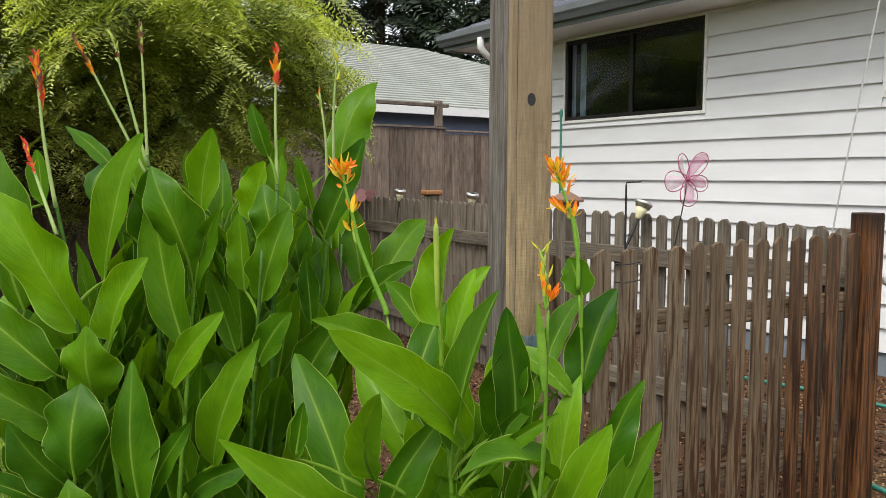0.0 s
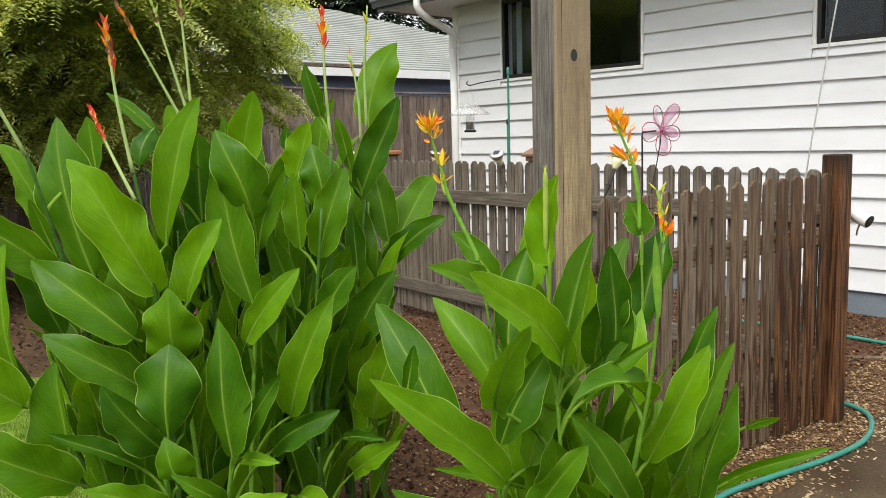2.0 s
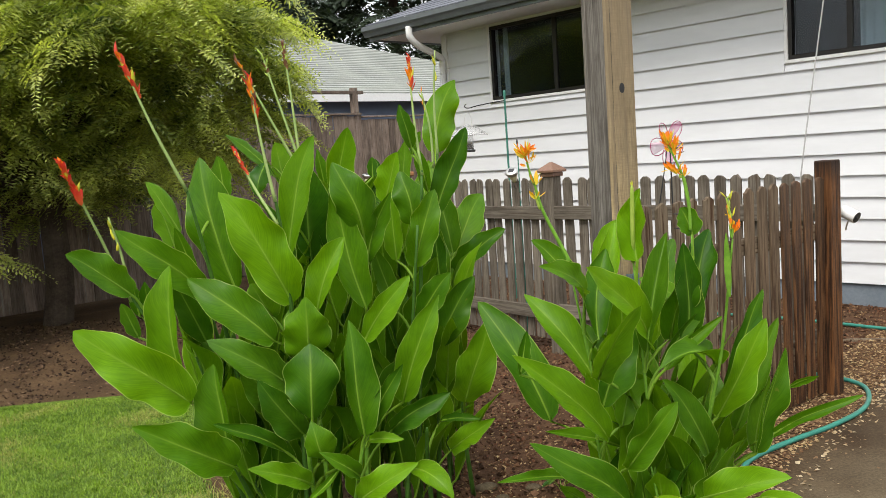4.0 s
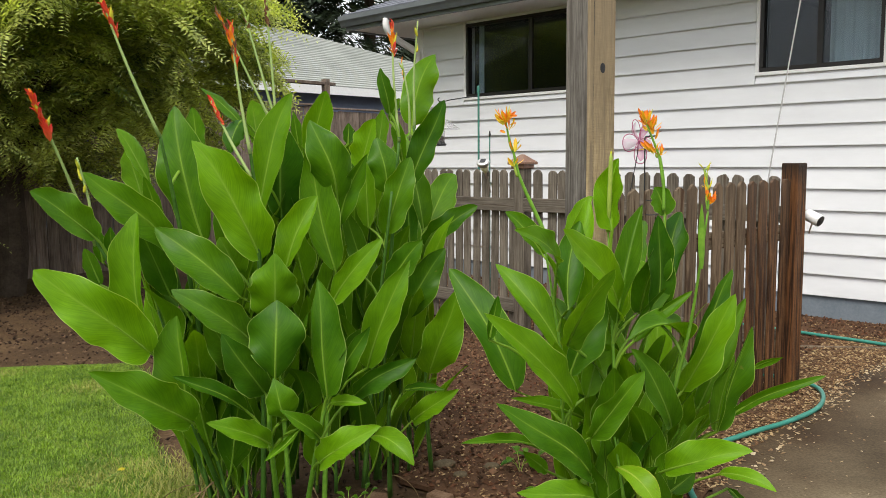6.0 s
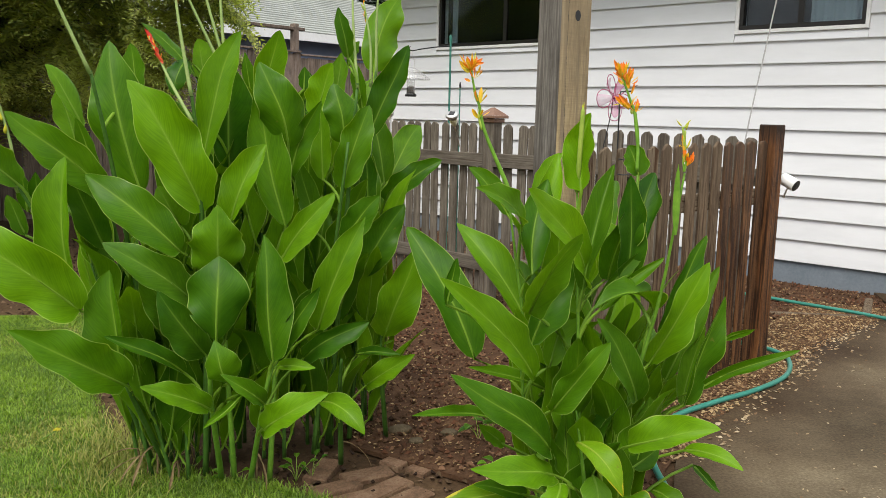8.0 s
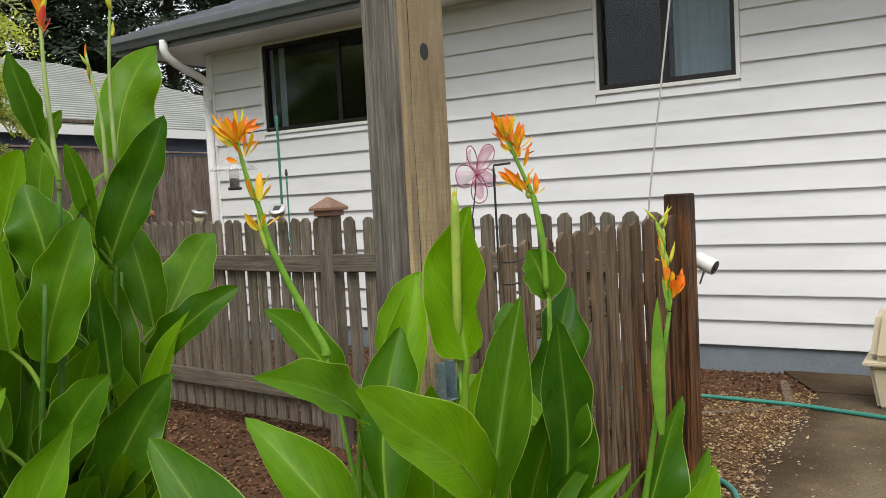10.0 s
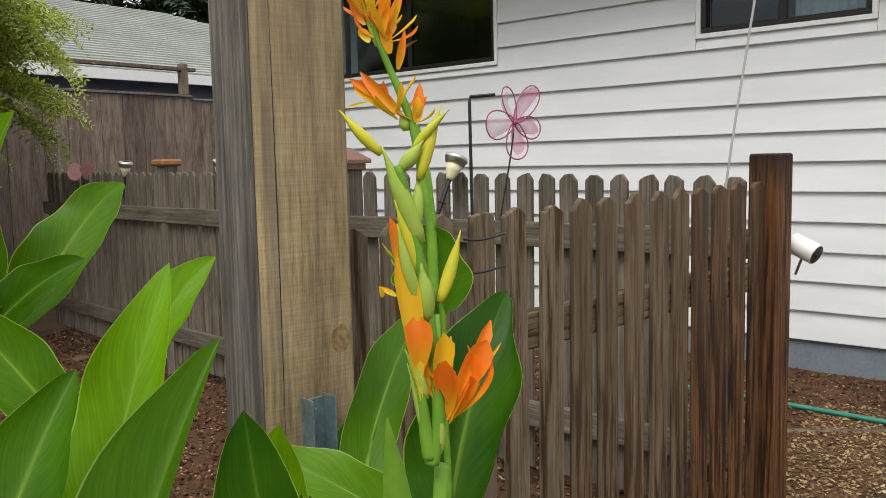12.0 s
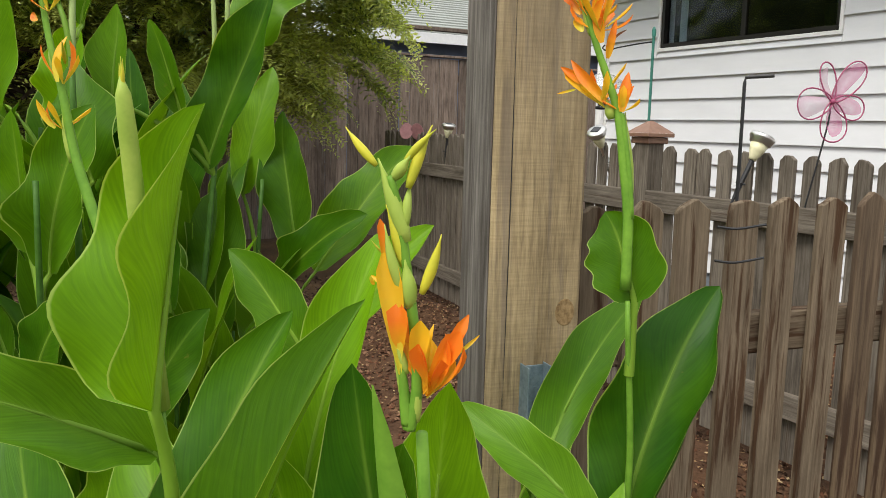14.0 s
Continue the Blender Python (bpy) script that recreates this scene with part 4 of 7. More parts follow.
grey_pickets = [picket_mesh("picket", 0.074, 1.2, 0.018, "dog", FENCE_GREY, s_) for s_ in range(5)]
FENCE_DARK = wood("dark_wet_brown_pickets", (0.235, 0.122, 0.055), (0.135, 0.062, 0.026), (0.055, 0.024, 0.010), (0.024, 0.010, 0.005), 0.475, streak=52, rough=0.6, per_piece=0.35, relief=0.6, run=3.0)
FENCE_MID = wood("brown_pickets_half_stained", (0.235, 0.172, 0.110), (0.155, 0.105, 0.062), (0.07, 0.042, 0.023), (0.042, 0.018, 0.008), 0.495, streak=50, per_piece=0.3, relief=0.7, run=3.2)
dark_topped(FENCE_DARK, 0.55, 1.2, (0.115, 0.082, 0.056), 0.45)
dark_topped(FENCE_MID, 0.35, 1.15, (0.15, 0.115, 0.08), 0.45)
mid_pickets = [picket_mesh("picket", 0.078, 1.2, 0.017, "gable", FENCE_MID, s_) for s_ in range(29, 33)]
dark_pickets = [picket_mesh("picket", 0.079, 1.2, 0.017, "gable", FENCE_DARK, s_) for s_ in range(19, 23)]
brown_pickets = [picket_mesh("picket", 0.077, 1.2, 0.017, "gable", FENCE_BROWN, s_) for s_ in range(9, 14)]
# along the side yard, pickets on the far side of their rails
d1, l1 = run_dir(EP, CAP)
picket_fence("picket_fence", EP, CAP, 0.13, 0.1085, 0.074, lambda s: 1.30 + 0.018 * s, 0.09, [(1.075, 0.10, 0.0, l1 - 0.04), (0.33, 0.10, 0.0, l1 - 0.04)], 0.030, FENCE_GREY, grey_pickets, "weathered grey wooden picket fence with clipped tops", "garden fences", 0.09)
d2, l2 = run_dir(CAP, LOWEND)
picket_fence("picket_fence", CAP, LOWEND, 0.10, 0.1035, 0.074, lambda s: 1.335 + 0.006 * s, 0.09, [(1.07, 0.10, 0.04, l2), (0.30, 0.10, 0.04, l2)], 0.030, FENCE_GREY, grey_pickets, "weathered grey picket fence running to the tall boards", "garden fences")
# near panel, pickets on the camera's side of their rails
NEAR_END = (0.34, 2.95)
d3, l3 = run_dir(EP, NEAR_END)
picket_fence("picket_fence", EP, NEAR_END, 0.10, 0.121, 0.089, lambda s: 1.292 - 0.02 * s, 0.02, [(0.97, 0.09, 0.0, l3), (0.28, 0.09, 0.0, l3)], -0.030, FENCE_BROWN, brown_pickets, "brown streaked picket panel with shallow pointed tops", "garden fences")


def square_post(name, at, side, height, along, material, label, category="post", bevel=0.006):
    t = thing(name, label, category, at=upright(at, along))
    part("shaft", made(box, -side / 2, side / 2, -side / 2, side / 2, -0.15, height, bevel), material, t)
    return t


square_post("end_post", EP, 0.105, 1.378, (0.875, 0.485), END_POST, "red brown stained square fence post, dark at the top")
cp = square_post("capped_post", CAP, 0.10, 1.36, d1, FENCE_GREY, "grey fence post with a copper toned pyramid cap")
bm = bmesh.new()
box(bm, -0.062, 0.062, -0.062, 0.062, 1.345, 1.375, 0.003)
box(bm, -0.082, 0.082, -0.082, 0.082, 1.3755, 1.395, 0.003)
lathe(bm, [(0.112, 1.3955), (0.012, 1.452)], 4, Matrix.Rotation(radians(45), 4, "Z"))
part("post_cap", bm, CEDAR_CAP, cp, "copper toned pyramid cap")
bp2 = square_post("capped_post", (-0.235, 7.18), 0.10, 1.385, d2, FENCE_GREY, "grey fence post with a flat rust brown cap")
part("post_cap", made(box, -0.075, 0.075, -0.075, 0.075, 1.386, 1.43, 0.012), RUST_CAP, bp2, "flat rust brown cap")

# the tall post: one weathered side, one tan side
tall = thing("tall_post", "tall square timber post, tan face and grey weathered side", "post", at=upright(BIG, (0.883, 0.469)))
bm = made(box, -0.084, 0.084, -0.066, 0.066, -0.2, 3.2, 0.008)
part("shaft", bm, POST_WOOD, tall)
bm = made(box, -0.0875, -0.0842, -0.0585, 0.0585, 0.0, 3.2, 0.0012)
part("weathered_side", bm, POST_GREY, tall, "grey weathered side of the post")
bm = made(lathe, [(0.0155, -0.0008), (0.0155, 0.0006)], 18, Matrix.Translation((0.0, -0.0662, 1.78)) @ Matrix.Rotation(radians(90), 4, "X") @ Matrix.Diagonal((1, 1.35, 1, 1)))
part("bolt_hole", bm, BLACK, tall, "dark drilled hole")
for z0_, z1_, x_ in ((-0.1, 0.95, -0.056), (0.93, 1.62, -0.0545), (1.6, 2.3, -0.0555), (2.28, 3.15, -0.0565)):
    part("crack", made(tube, smooth_line([(x_, -0.0662, z0_), (x_ + 0.0012, -0.0665, (z0_ + z1_) / 2), (x_, -0.0662, z1_)], 4), lambda f: 0.0002 + 0.0007 * math.sin(math.pi * f), 6), BLACK, tall, "dark drying crack along the edge")
bm = bmesh.new()
box(bm, -0.022, -0.0195, -0.104, -0.0705, 0.915, 1.01, 0.0008)
box(bm, 0.0195, 0.022, -0.104, -0.0705, 0.915, 1.01, 0.0008)
box(bm, -0.0194, 0.0194, -0.0725, -0.0703, 0.915, 1.005, 0.0005)
box(bm, -0.022, 0.022, -0.104, -0.0705, 0.912, 0.9147, 0.0004)
for z_ in (0.94, 0.965, 0.985):
    lathe(bm, [(0.0035, 0), (0.0035, 0.0015)], 8, Matrix.Translation((0.006, -0.0727, z_)) @ Matrix.Rotation(radians(90), 4, "X"))
knot = bmesh.new()
lathe(knot, [(0.004, 0.0), (0.017, 0.0), (0.0185, -0.0012)], 16, Matrix.Translation((0.054, -0.0668, 1.09)) @ Matrix.Rotation(radians(90), 4, "X") @ Matrix.Diagonal((1, 1.3, 1, 1)))
part("knot", knot, KNOT, tall, "darker ringed knot")
br = part("rail_bracket", bm, ZINC, tall, "blue grey galvanised rail hanger")
br.matrix_local = Matrix.Translation((-0.003, 0.004, -0.002))

# tall back fence
back = thing("board_fence", "tall weathered brown board fence along the back", "fence", "garden fences", at=HOUSE)
back_boards = []
for s_ in range(6):
    me = picket_mesh("board", 0.138, 2.28, 0.02, "flat", BACK_WOOD, 40 + s_)
    back_boards.append(me)
v = -9.0
i = 0
while v < 12.0:
    reuse("board", back_boards[i % 6], back, Matrix.Translation((-10.97 + rnd.uniform(-0.004, 0.004), v, 0.0)) @ Matrix.Rotation(radians(90), 4, "Z") @ Matrix.Rotation(radians(rnd.uniform(-0.3, 0.3)), 4, "Y") @ Matrix.Scale(1 + (0.006 if v < 7.4 else -0.02) + rnd.uniform(-0.003, 0.003), 4, (0, 0, 1)))
    v += 0.1425
    i += 1
for z_ in (0.4, 2.0):
    part("rail", made(box, -11.03, -10.985, -9, 12, z_, z_ + 0.09, 0.004), BACK_WOOD, back)
part("top_cap", made(box, -11.03, -10.93, -9, 7.45, 2.306, 2.335, 0.004), BACK_WOOD, back)
part("top_cap", made(box, -11.02, -10.93, 7.46, 12, 2.265, 2.29, 0.004), BACK_WOOD, back)
part("post", made(box, -11.03, -10.93, 7.30, 7.40, 2.336, 2.74, 0.006), BACK_WOOD, back)
part("post", made(box, -11.03, -10.93, 2.0, 2.1, 2.336, 2.64, 0.006), BACK_WOOD, back)
part("upper_rail", made(box, -11.03, -10.93, 1.6, 7.52, 2.642, 2.69, 0.005), BACK_WOOD, back)


# ---- cannas ----
def leaf_shape(v, full=0.93, pinch=0.45):
    """Half-width along the blade: narrow at the stalk, widest below the middle, drawn out to a point."""
    return (math.sin(math.pi * v ** full) ** 0.80) * (1 - pinch * max(0.0, (v - 0.74) / 0.26) ** 1.5) if 0 < v < 1 else 0.0

def broad_shape(v, full, point):
    """Half-width along a broad blade: rounded foot, full middle, short drawn-out point."""
    if not 0 < v < 1:
        return 0.0
    end = max(0.0, (v - 0.72) / 0.28)
    return math.sin(math.pi * v ** full) ** 0.56 * (1 - point * end * end * (3 - 2 * end))


def keel_and_stalk(verts, faces, uvs, start, foot, spine_at, up):
    """The midrib's keel on a leaf's underside, running on into the stalk that clasps the stem."""
    ring = 6
    line = []
    a, b = Vector(start), foot
    knee = Vector((a.x + (b.x - a.x) * 0.35, a.y + (b.y - a.y) * 0.35, a.z + (b.z - a.z) * 0.72))
    for k_ in range(5):
        t_ = k_ / 5
        line.append((a * (1 - t_) ** 2 + knee * 2 * t_ * (1 - t_) + b * t_ * t_, 0.0066 - 0.0020 * t_))
    for k_ in range(9):
        v = k_ / 9 * 0.8
        line.append((spine_at(v) - up * 0.0015, 0.0044 * (1 - v) ** 1.2 + 0.0006))
    first = len(verts)
    for k_, (c, rad) in enumerate(line):
        nx_ = line[min(k_ + 1, len(line) - 1)][0] - line[max(k_ - 1, 0)][0]
        nx_.normalize()
        sx_ = nx_.orthogonal().normalized()
        sy_ = nx_.cross(sx_)
        for q in range(ring):
            a_ = 2 * math.pi * q / ring
            verts.append(c + (sx_ * math.cos(a_) + sy_ * math.sin(a_)) * rad)
            uvs.append((0.5, 0.1))
    for k_ in range(len(line) - 1):
        for q in range(ring):
            a_ = first + k_ * ring
            faces.append((a_ + q, a_ + (q + 1) % ring, a_ + ring + (q + 1) % ring, a_ + ring + q))


def blade_mesh(start, base, tip, bow, belly, wide_l, wide_r, lift_l, lift_r, full, seed):
    """A broad leaf from its foot to its tip: bowed sideways and out, each half with its own width and lift
    (degrees towards the path side), edges waved, the tip drawn out and a little curled."""
    r = random.Random(seed)
    base, tip = Vector(base), Vector(tip)
    axis = tip - base
    length = axis.length
    axis.normalize()
    f = Vector((0, -1, 0.4 * (1 - axis.z * axis.z)))
    f -= axis * f.dot(axis)
    f = f.normalized() if f.length > 0.25 else Vector((0, 0, 1)) - axis * axis.z
    f.normalize()
    side = axis.cross(f).normalized()
    curl, kink = r.uniform(-0.05, 0.05), r.uniform(-0.02, 0.02)

    def spine_at(v):
        return base + axis * length * v + (side * bow + f * belly) * (4 * v * (1 - v)) + f * curl * length * v ** 4 * (v < 1.01) + side * kink * length * math.sin(v * 6.28) * v
    ph, fr = (r.uniform(0, 6.3), r.uniform(0, 6.3)), (r.uniform(7, 15), r.uniform(7, 15))
    calm = min(1.0, (length / 0.28) ** 2)
    wav = (r.uniform(0.14, 0.42) * calm, r.uniform(0.14, 0.42) * calm)
    ripple = (r.uniform(0.03, 0.09), r.uniform(0.03, 0.09))
    twist, pinch = r.uniform(-0.25, 0.25), r.uniform(0.1, 0.5)
    nv, half = 26, 6
    verts, uvs, faces = [], [], []
    for j in range(nv + 1):
        v = j / nv
        c = spine_at(v)
        t = (spine_at(min(1, v + 0.02)) - spine_at(max(0, v - 0.02))).normalized()
        s = Matrix.Rotation(twist * (v - 0.5), 3, t) @ (side - t * side.dot(t)).normalized()
        n = s.cross(t).normalized()
        shape = broad_shape(v, full, pinch)
        row = []
        for k_, (w, lift) in enumerate(((wide_l, lift_l), (wide_r, lift_r))):
            h = max(w * shape * (1 + ripple[k_] * math.sin(v * fr[k_] * 1.7 + ph[1 - k_])), 0.0008 if j < nv else 0.0003)
            x = z = 0.0
            arm = []
            for i in range(1, half + 1):
                u = (i - 0.5) / half
                a = radians(lift) * ((0.5 + 1.6 * u * u) * (1.3 - 0.5 * v) if lift < 60 else 0.85 + 0.3 * u)
                x += math.cos(a) * h / half
                z += math.sin(a) * h / half
                uu = i / half
                arm.append((x, z + wav[k_] * h * uu * uu * math.sin(v * fr[k_] + ph[k_]), uu))
            row.append(arm)
        for x, z, uu in reversed(row[0]):
            verts.append(c - s * x + n * z)
            uvs.append((0.5 - uu / 2, v))
        verts.append(c)
        uvs.append((0.5, v))
        for x, z, uu in row[1]:
            verts.append(c + s * x + n * z)
            uvs.append((0.5 + uu / 2, v))
    m = 2 * half + 1
    for j in range(nv):
        for i in range(m - 1):
            a = j * m + i
            faces.append((a, a + 1, a + m + 1, a + m))
    keel_and_stalk(verts, faces, uvs, start, base, spine_at, f)
    return verts, faces, uvs


def leaf_mesh(start, blade_at, length, heading, rise, width, roll, arch, seed):
    """A canna leaf: a clasping stalk from the stem to the blade's foot, then the blade along its heading and rise."""
    r = random.Random(seed)
    full, pinch = r.uniform(0.70, 0.98), r.uniform(-0.1, 0.5)
    fold = r.uniform(0.25, 0.8)
    halves = (fold * r.uniform(0.55, 1.35), fold * r.uniform(0.55, 1.35))
    cup = (r.uniform(-0.28, 0.2), r.uniform(-0.28, 0.2))
    lop = (r.uniform(0.86, 1.1), r.uniform(0.86, 1.1))
    az, el = radians(heading), radians(rise)
    axis = Vector((math.cos(el) * math.cos(az), math.cos(el) * math.sin(az), math.sin(el)))
    side = Vector((math.sin(az), -math.cos(az), 0))
    turn = Matrix.Rotation(radians(roll), 3, axis)
    up = (turn @ side.cross(axis)).normalized()
    side = (turn @ side).normalized()
    lift = (Vector((0, 0, 1)) - axis * axis.z)
    lift = lift.normalized() if lift.length > 0.3 else up
    p0 = Vector(blade_at)
    p2 = p0 + axis * length
    q0 = p0 + (Vector(start) - p0) * 0.6
    c1 = p0 + (p0 - q0) * 0.25 + axis * length * 0.12
    c2 = p0 + axis * length * 0.6 + lift * arch * length * 1.25

    def spine_at(v):
        w = 1 - v
        return q0 * w ** 3 + c1 * (3 * w * w * v) + c2 * (3 * w * v * v) + p2 * v ** 3
    ph1, ph2, wav, twist = r.uniform(0, 6), r.uniform(0, 6), r.uniform(0.02, 0.058), r.uniform(-0.6, 0.6)
    fr1, fr2, tip_bend = r.uniform(6, 13), r.uniform(6, 13), r.uniform(-0.10, 0.16)
    nv, nu = 24, 10
    verts, uvs, faces = [], [], []
    for j in range(nv + 1):
        v = j / nv
        c = spine_at(v)
        t = (spine_at(min(1, v + 0.02)) - spine_at(max(0, v - 0.02))).normalized()
        wing = min(1.0, v / 0.34)
        wing = 0.16 + 0.84 * wing * wing * (3 - 2 * wing)
        s = (side - t * side.dot(t)).normalized()
        s = Matrix.Rotation(twist * (v - 0.4), 3, t) @ s
        n = s.cross(t).normalized()
        if n.dot(up) < 0:
            n = -n
        h = max(width / 2 * wing * leaf_shape(v, full, pinch), 0.0009 if j < nv else 0.0003)
        for i in range(nu + 1):
            u = 2 * i / nu - 1
            bend = halves[1 if u > 0 else 0] * (1.15 - 0.6 * v)
            hs = h * (lop[1] if u > 0 else lop[0]) * (1 + 0.065 * math.sin(v * fr1 * 1.9 + (ph1 if u > 0 else ph2)))
            out = s * (u * hs * math.cos(bend))
            rise_ = n * (abs(u) * hs * math.sin(bend) + wav * length * (u * u) * (math.sin(v * fr1 + ph1) if u > 0 else math.sin(v * fr2 + ph2)) * math.sin(math.pi * v) + cup[1 if u > 0 else 0] * hs * u * u - tip_bend * length * v ** 4)
            verts.append(c + out + rise_)
            uvs.append((i / nu, v))
    for j in range(nv):
        for i in range(nu):
            a = j * (nu + 1) + i
            faces.append((a, a + 1, a + nu + 2, a + nu + 1))
    keel_and_stalk(verts, faces, uvs, start, q0, spine_at, up)
    return verts, faces, uvs


LEAVES = [0]


def canna(label, spine, blades, leaves=(), thick=0.0115, group="canna lilies"):
    """A canna: spine points of its stem from the ground up.
    Each blade is (foot, tip, sideways bow, outward belly, width and lift of its two halves, fullness, tone);
    each leaf inside the clump is (height on the stem, stalk rise, stalk reach, bearing, blade length, heading, rise, width, roll, arch)."""
    t = thing("canna_plant", label, "canna", group, at=Matrix.Translation(spine[0]))
    o = Vector(spine[0])
    near_clump = o.x > -0.2
    wide = 1.2 if near_clump else 1.22
    line = smooth_line([Vector(p) - o for p in spine], 6)
    # Stems standing further back take the copy coloured for the clump's inner shade.
    part("stem", made(tube, line, lambda f: thick * (0.84 if near_clump else 1.0) * (1 - (0.68 if near_clump else 0.55) * f), 8), STEM if near_clump or o.y < 2.68 else STEM_SHADED, t, "", True)
    for h, up_, reach, bearing, length, heading, rise, width, roll, arch in leaves:
        lo = max([q for q in line if q.z <= h] or [line[0]], key=lambda q: q.z)
        hi = min([q for q in line if q.z > h] or [line[-1]], key=lambda q: q.z)
        f = 0 if hi.z == lo.z else (h - lo.z) / (hi.z - lo.z)
        a = lo + (hi - lo) * f
        b = a + Vector((reach * math.cos(radians(bearing)), reach * math.sin(radians(bearing)), up_))
        LEAVES[0] += 1
        v, fc, uv = leaf_mesh(a, b, length * (1.04 if near_clump else 1.1), heading, rise, width * wide, roll, arch, LEAVES[0])
        me = sheet_mesh("leaf", [tuple(q) for q in v], fc, CANNA, uv, True)
        ob = new("leaf", me)
        ob.parent = t
    # Tone 2 picks the darker leaf, whose colour also carries shade.
    for foot, tip, bow, belly, wl, wr, al, ar, full, tone in blades:
        b = Vector(foot) - o
        h = b.z - 0.07 - 0.9 * min(math.hypot(q.x - b.x, q.y - b.y) for q in line)
        a = min(line, key=lambda q: abs(q.z - max(0.02, h)))
        LEAVES[0] += 1
        v, fc, uv = blade_mesh(a, b, Vector(tip) - o, bow, belly, wl, wr, al, ar, full, LEAVES[0])
        ob = new("leaf", sheet_mesh("leaf", [tuple(q) for q in v], fc, (CANNA, CANNA_OLD, CANNA_DEEP_SHADED)[tone], uv, True))
        ob.parent = t
        if tone == 1:
            tagged(ob, "yellow tinged broad leaf")
    return t


near_bud = canna("green canna with a tall rolled flower bud in the bed", [(0.1, 2, 0), (0.06, 1.98, 0.6), (0.0156, 1.949, 1.167)], [
    ((0.021, 1.926, 1.172), (0.052, 1.95, 1.406), -0.012, -0.014, 0.074, 0.080, 16, 88, 0.62, 0),
    ((0.083, 2, 0.872), (-0.225, 1.74, 1.203), 0.025, 0.03, 0.065, 0.066, 37, -1, 0.8, 0),
    ((0.05, 1.95, 0.86), (0.163, 2.008, 1.25), -0.02, 0.02, 0.063, 0.066, 16, 86, 0.85, 2),
    ((0.165, 2.03, 0.88), (0.21, 1.94, 1.152), -0.016, 0.02, 0.058, 0.06, 16, 22, 0.8, 0),
    ((-0.135, 1.9, 0.807), (-0.09, 1.62, 1.092), -0.024, 0.02, 0.046, 0.055, 22, 32, 0.78, 2),
    ((0.104, 1.98, 0.798), (0.256, 1.95, 0.991), -0.011, 0, 0.025, 0.035, 27, 38, 0.85, 2),
    ((0.112, 1.96, 0.794), (0.302, 1.92, 0.967), -0.015, 0, 0.023, 0.031, 41, 39, 0.85, 0),
])
near_f3 = canna("green canna with a leaning orange flower stalk", [(0.02, 2.12, 0), (-0.04, 2.2, 0.6), (-0.136, 2.19, 1.17)], [
    ((-0.051, 1.9, 0.371), (-0.407, 1.72, 0.68), 0.012, 0.05, 0.060, 0.060, 28, -8, 0.72, 0),
    ((-0.059, 2.12, 0.884), (0.025, 2.247, 1.183), -0.02, 0, 0.057, 0.068, 20, 45, 0.85, 0),
    ((-0.089, 2.15, 1.04), (-0.297, 1.97, 1.178), 0.015, 0.03, 0.045, 0.05, 42, 4, 0.8, 2),
    ((-0.356, 2.06, 0.802), (-0.33, 2.04, 0.954), 0, 0, 0.025, 0.025, 25, 20, 0.85, 0),
    ((-0.031, 2.2, 0.676), (-0.251, 2.4, 1.017), 0.012, 0.04, 0.065, 0.072, 35, 1, 0.8, 0),
    ((-0.224, 2.2, 0.582), (-0.429, 2.39, 1.008), 0.016, 0.03, 0.068, 0.085, 20, 16, 0.8, 0),
    ((-0.001, 2.1, 0.496), (-0.284, 2.02, 0.609), 0.008, 0.02, 0.028, 0.031, 59, 11, 0.85, 0),
])
near_f2 = canna("green canna with an orange flower stalk above a round leaf", [(0.24, 2.2, 0), (0.36, 2.36, 0.6), (0.42, 2.4, 0.9), (0.405, 2.37, 1.19)], [
    ((0.414, 2.38, 1.186), (0.374, 2.40, 1.294), 0.004, 0.006, 0.046, 0.050, 10, 20, 0.85, 0),
    ((0.30, 2.38, 0.92), (0.449, 2.64, 1.152), -0.02, 0.01, 0.05, 0.035, 20, 30, 0.85, 2),
    ((0.378, 2.35, 0.903), (0.199, 2.4, 1.037), 0.012, 0.02, 0.036, 0.040, 34, 2, 0.8, 2),
    ((0.418, 2.40, 0.89), (0.535, 2.484, 1.195), -0.018, 0.01, 0.080, 0.072, 14, 52, 0.74, 2),
])
near_f1 = canna("green canna with an opening yellow and orange flower spike", [(0.17, 2.08, 0), (0.24, 1.93, 0.6), (0.26, 1.845, 0.88), (0.257, 1.745, 1.24)], [
    ((0.2, 1.98, 0.86), (0.176, 1.93, 1.222), 0.01, 0.01, 0.057, 0.050, 20, 25, 0.85, 2),
    ((0.297, 1.96, 0.79), (0.059, 1.9, 0.809), 0.049, 0.05, 0.068, 0.058, 83, -8, 0.7, 0),
    ((0.291, 1.96, 0.615), (0.415, 1.84, 0.96), -0.015, 0.03, 0.059, 0.060, 16, 25, 0.78, 0),
    ((0.236, 1.92, 0.508), (0.044, 1.84, 0.808), 0.011, 0.03, 0.049, 0.052, 25, 20, 0.8, 2),
    ((0.189, 1.86, 0.382), (0.397, 1.68, 0.498), -0.015, 0.05, 0.066, 0.038, -8, 36, 0.75, 0),
    ((0.40, 1.9, 0.34), (0.519, 1.74, 0.33), -0.012, 0.03, 0.032, 0.034, -4, 40, 0.8, 0),
])
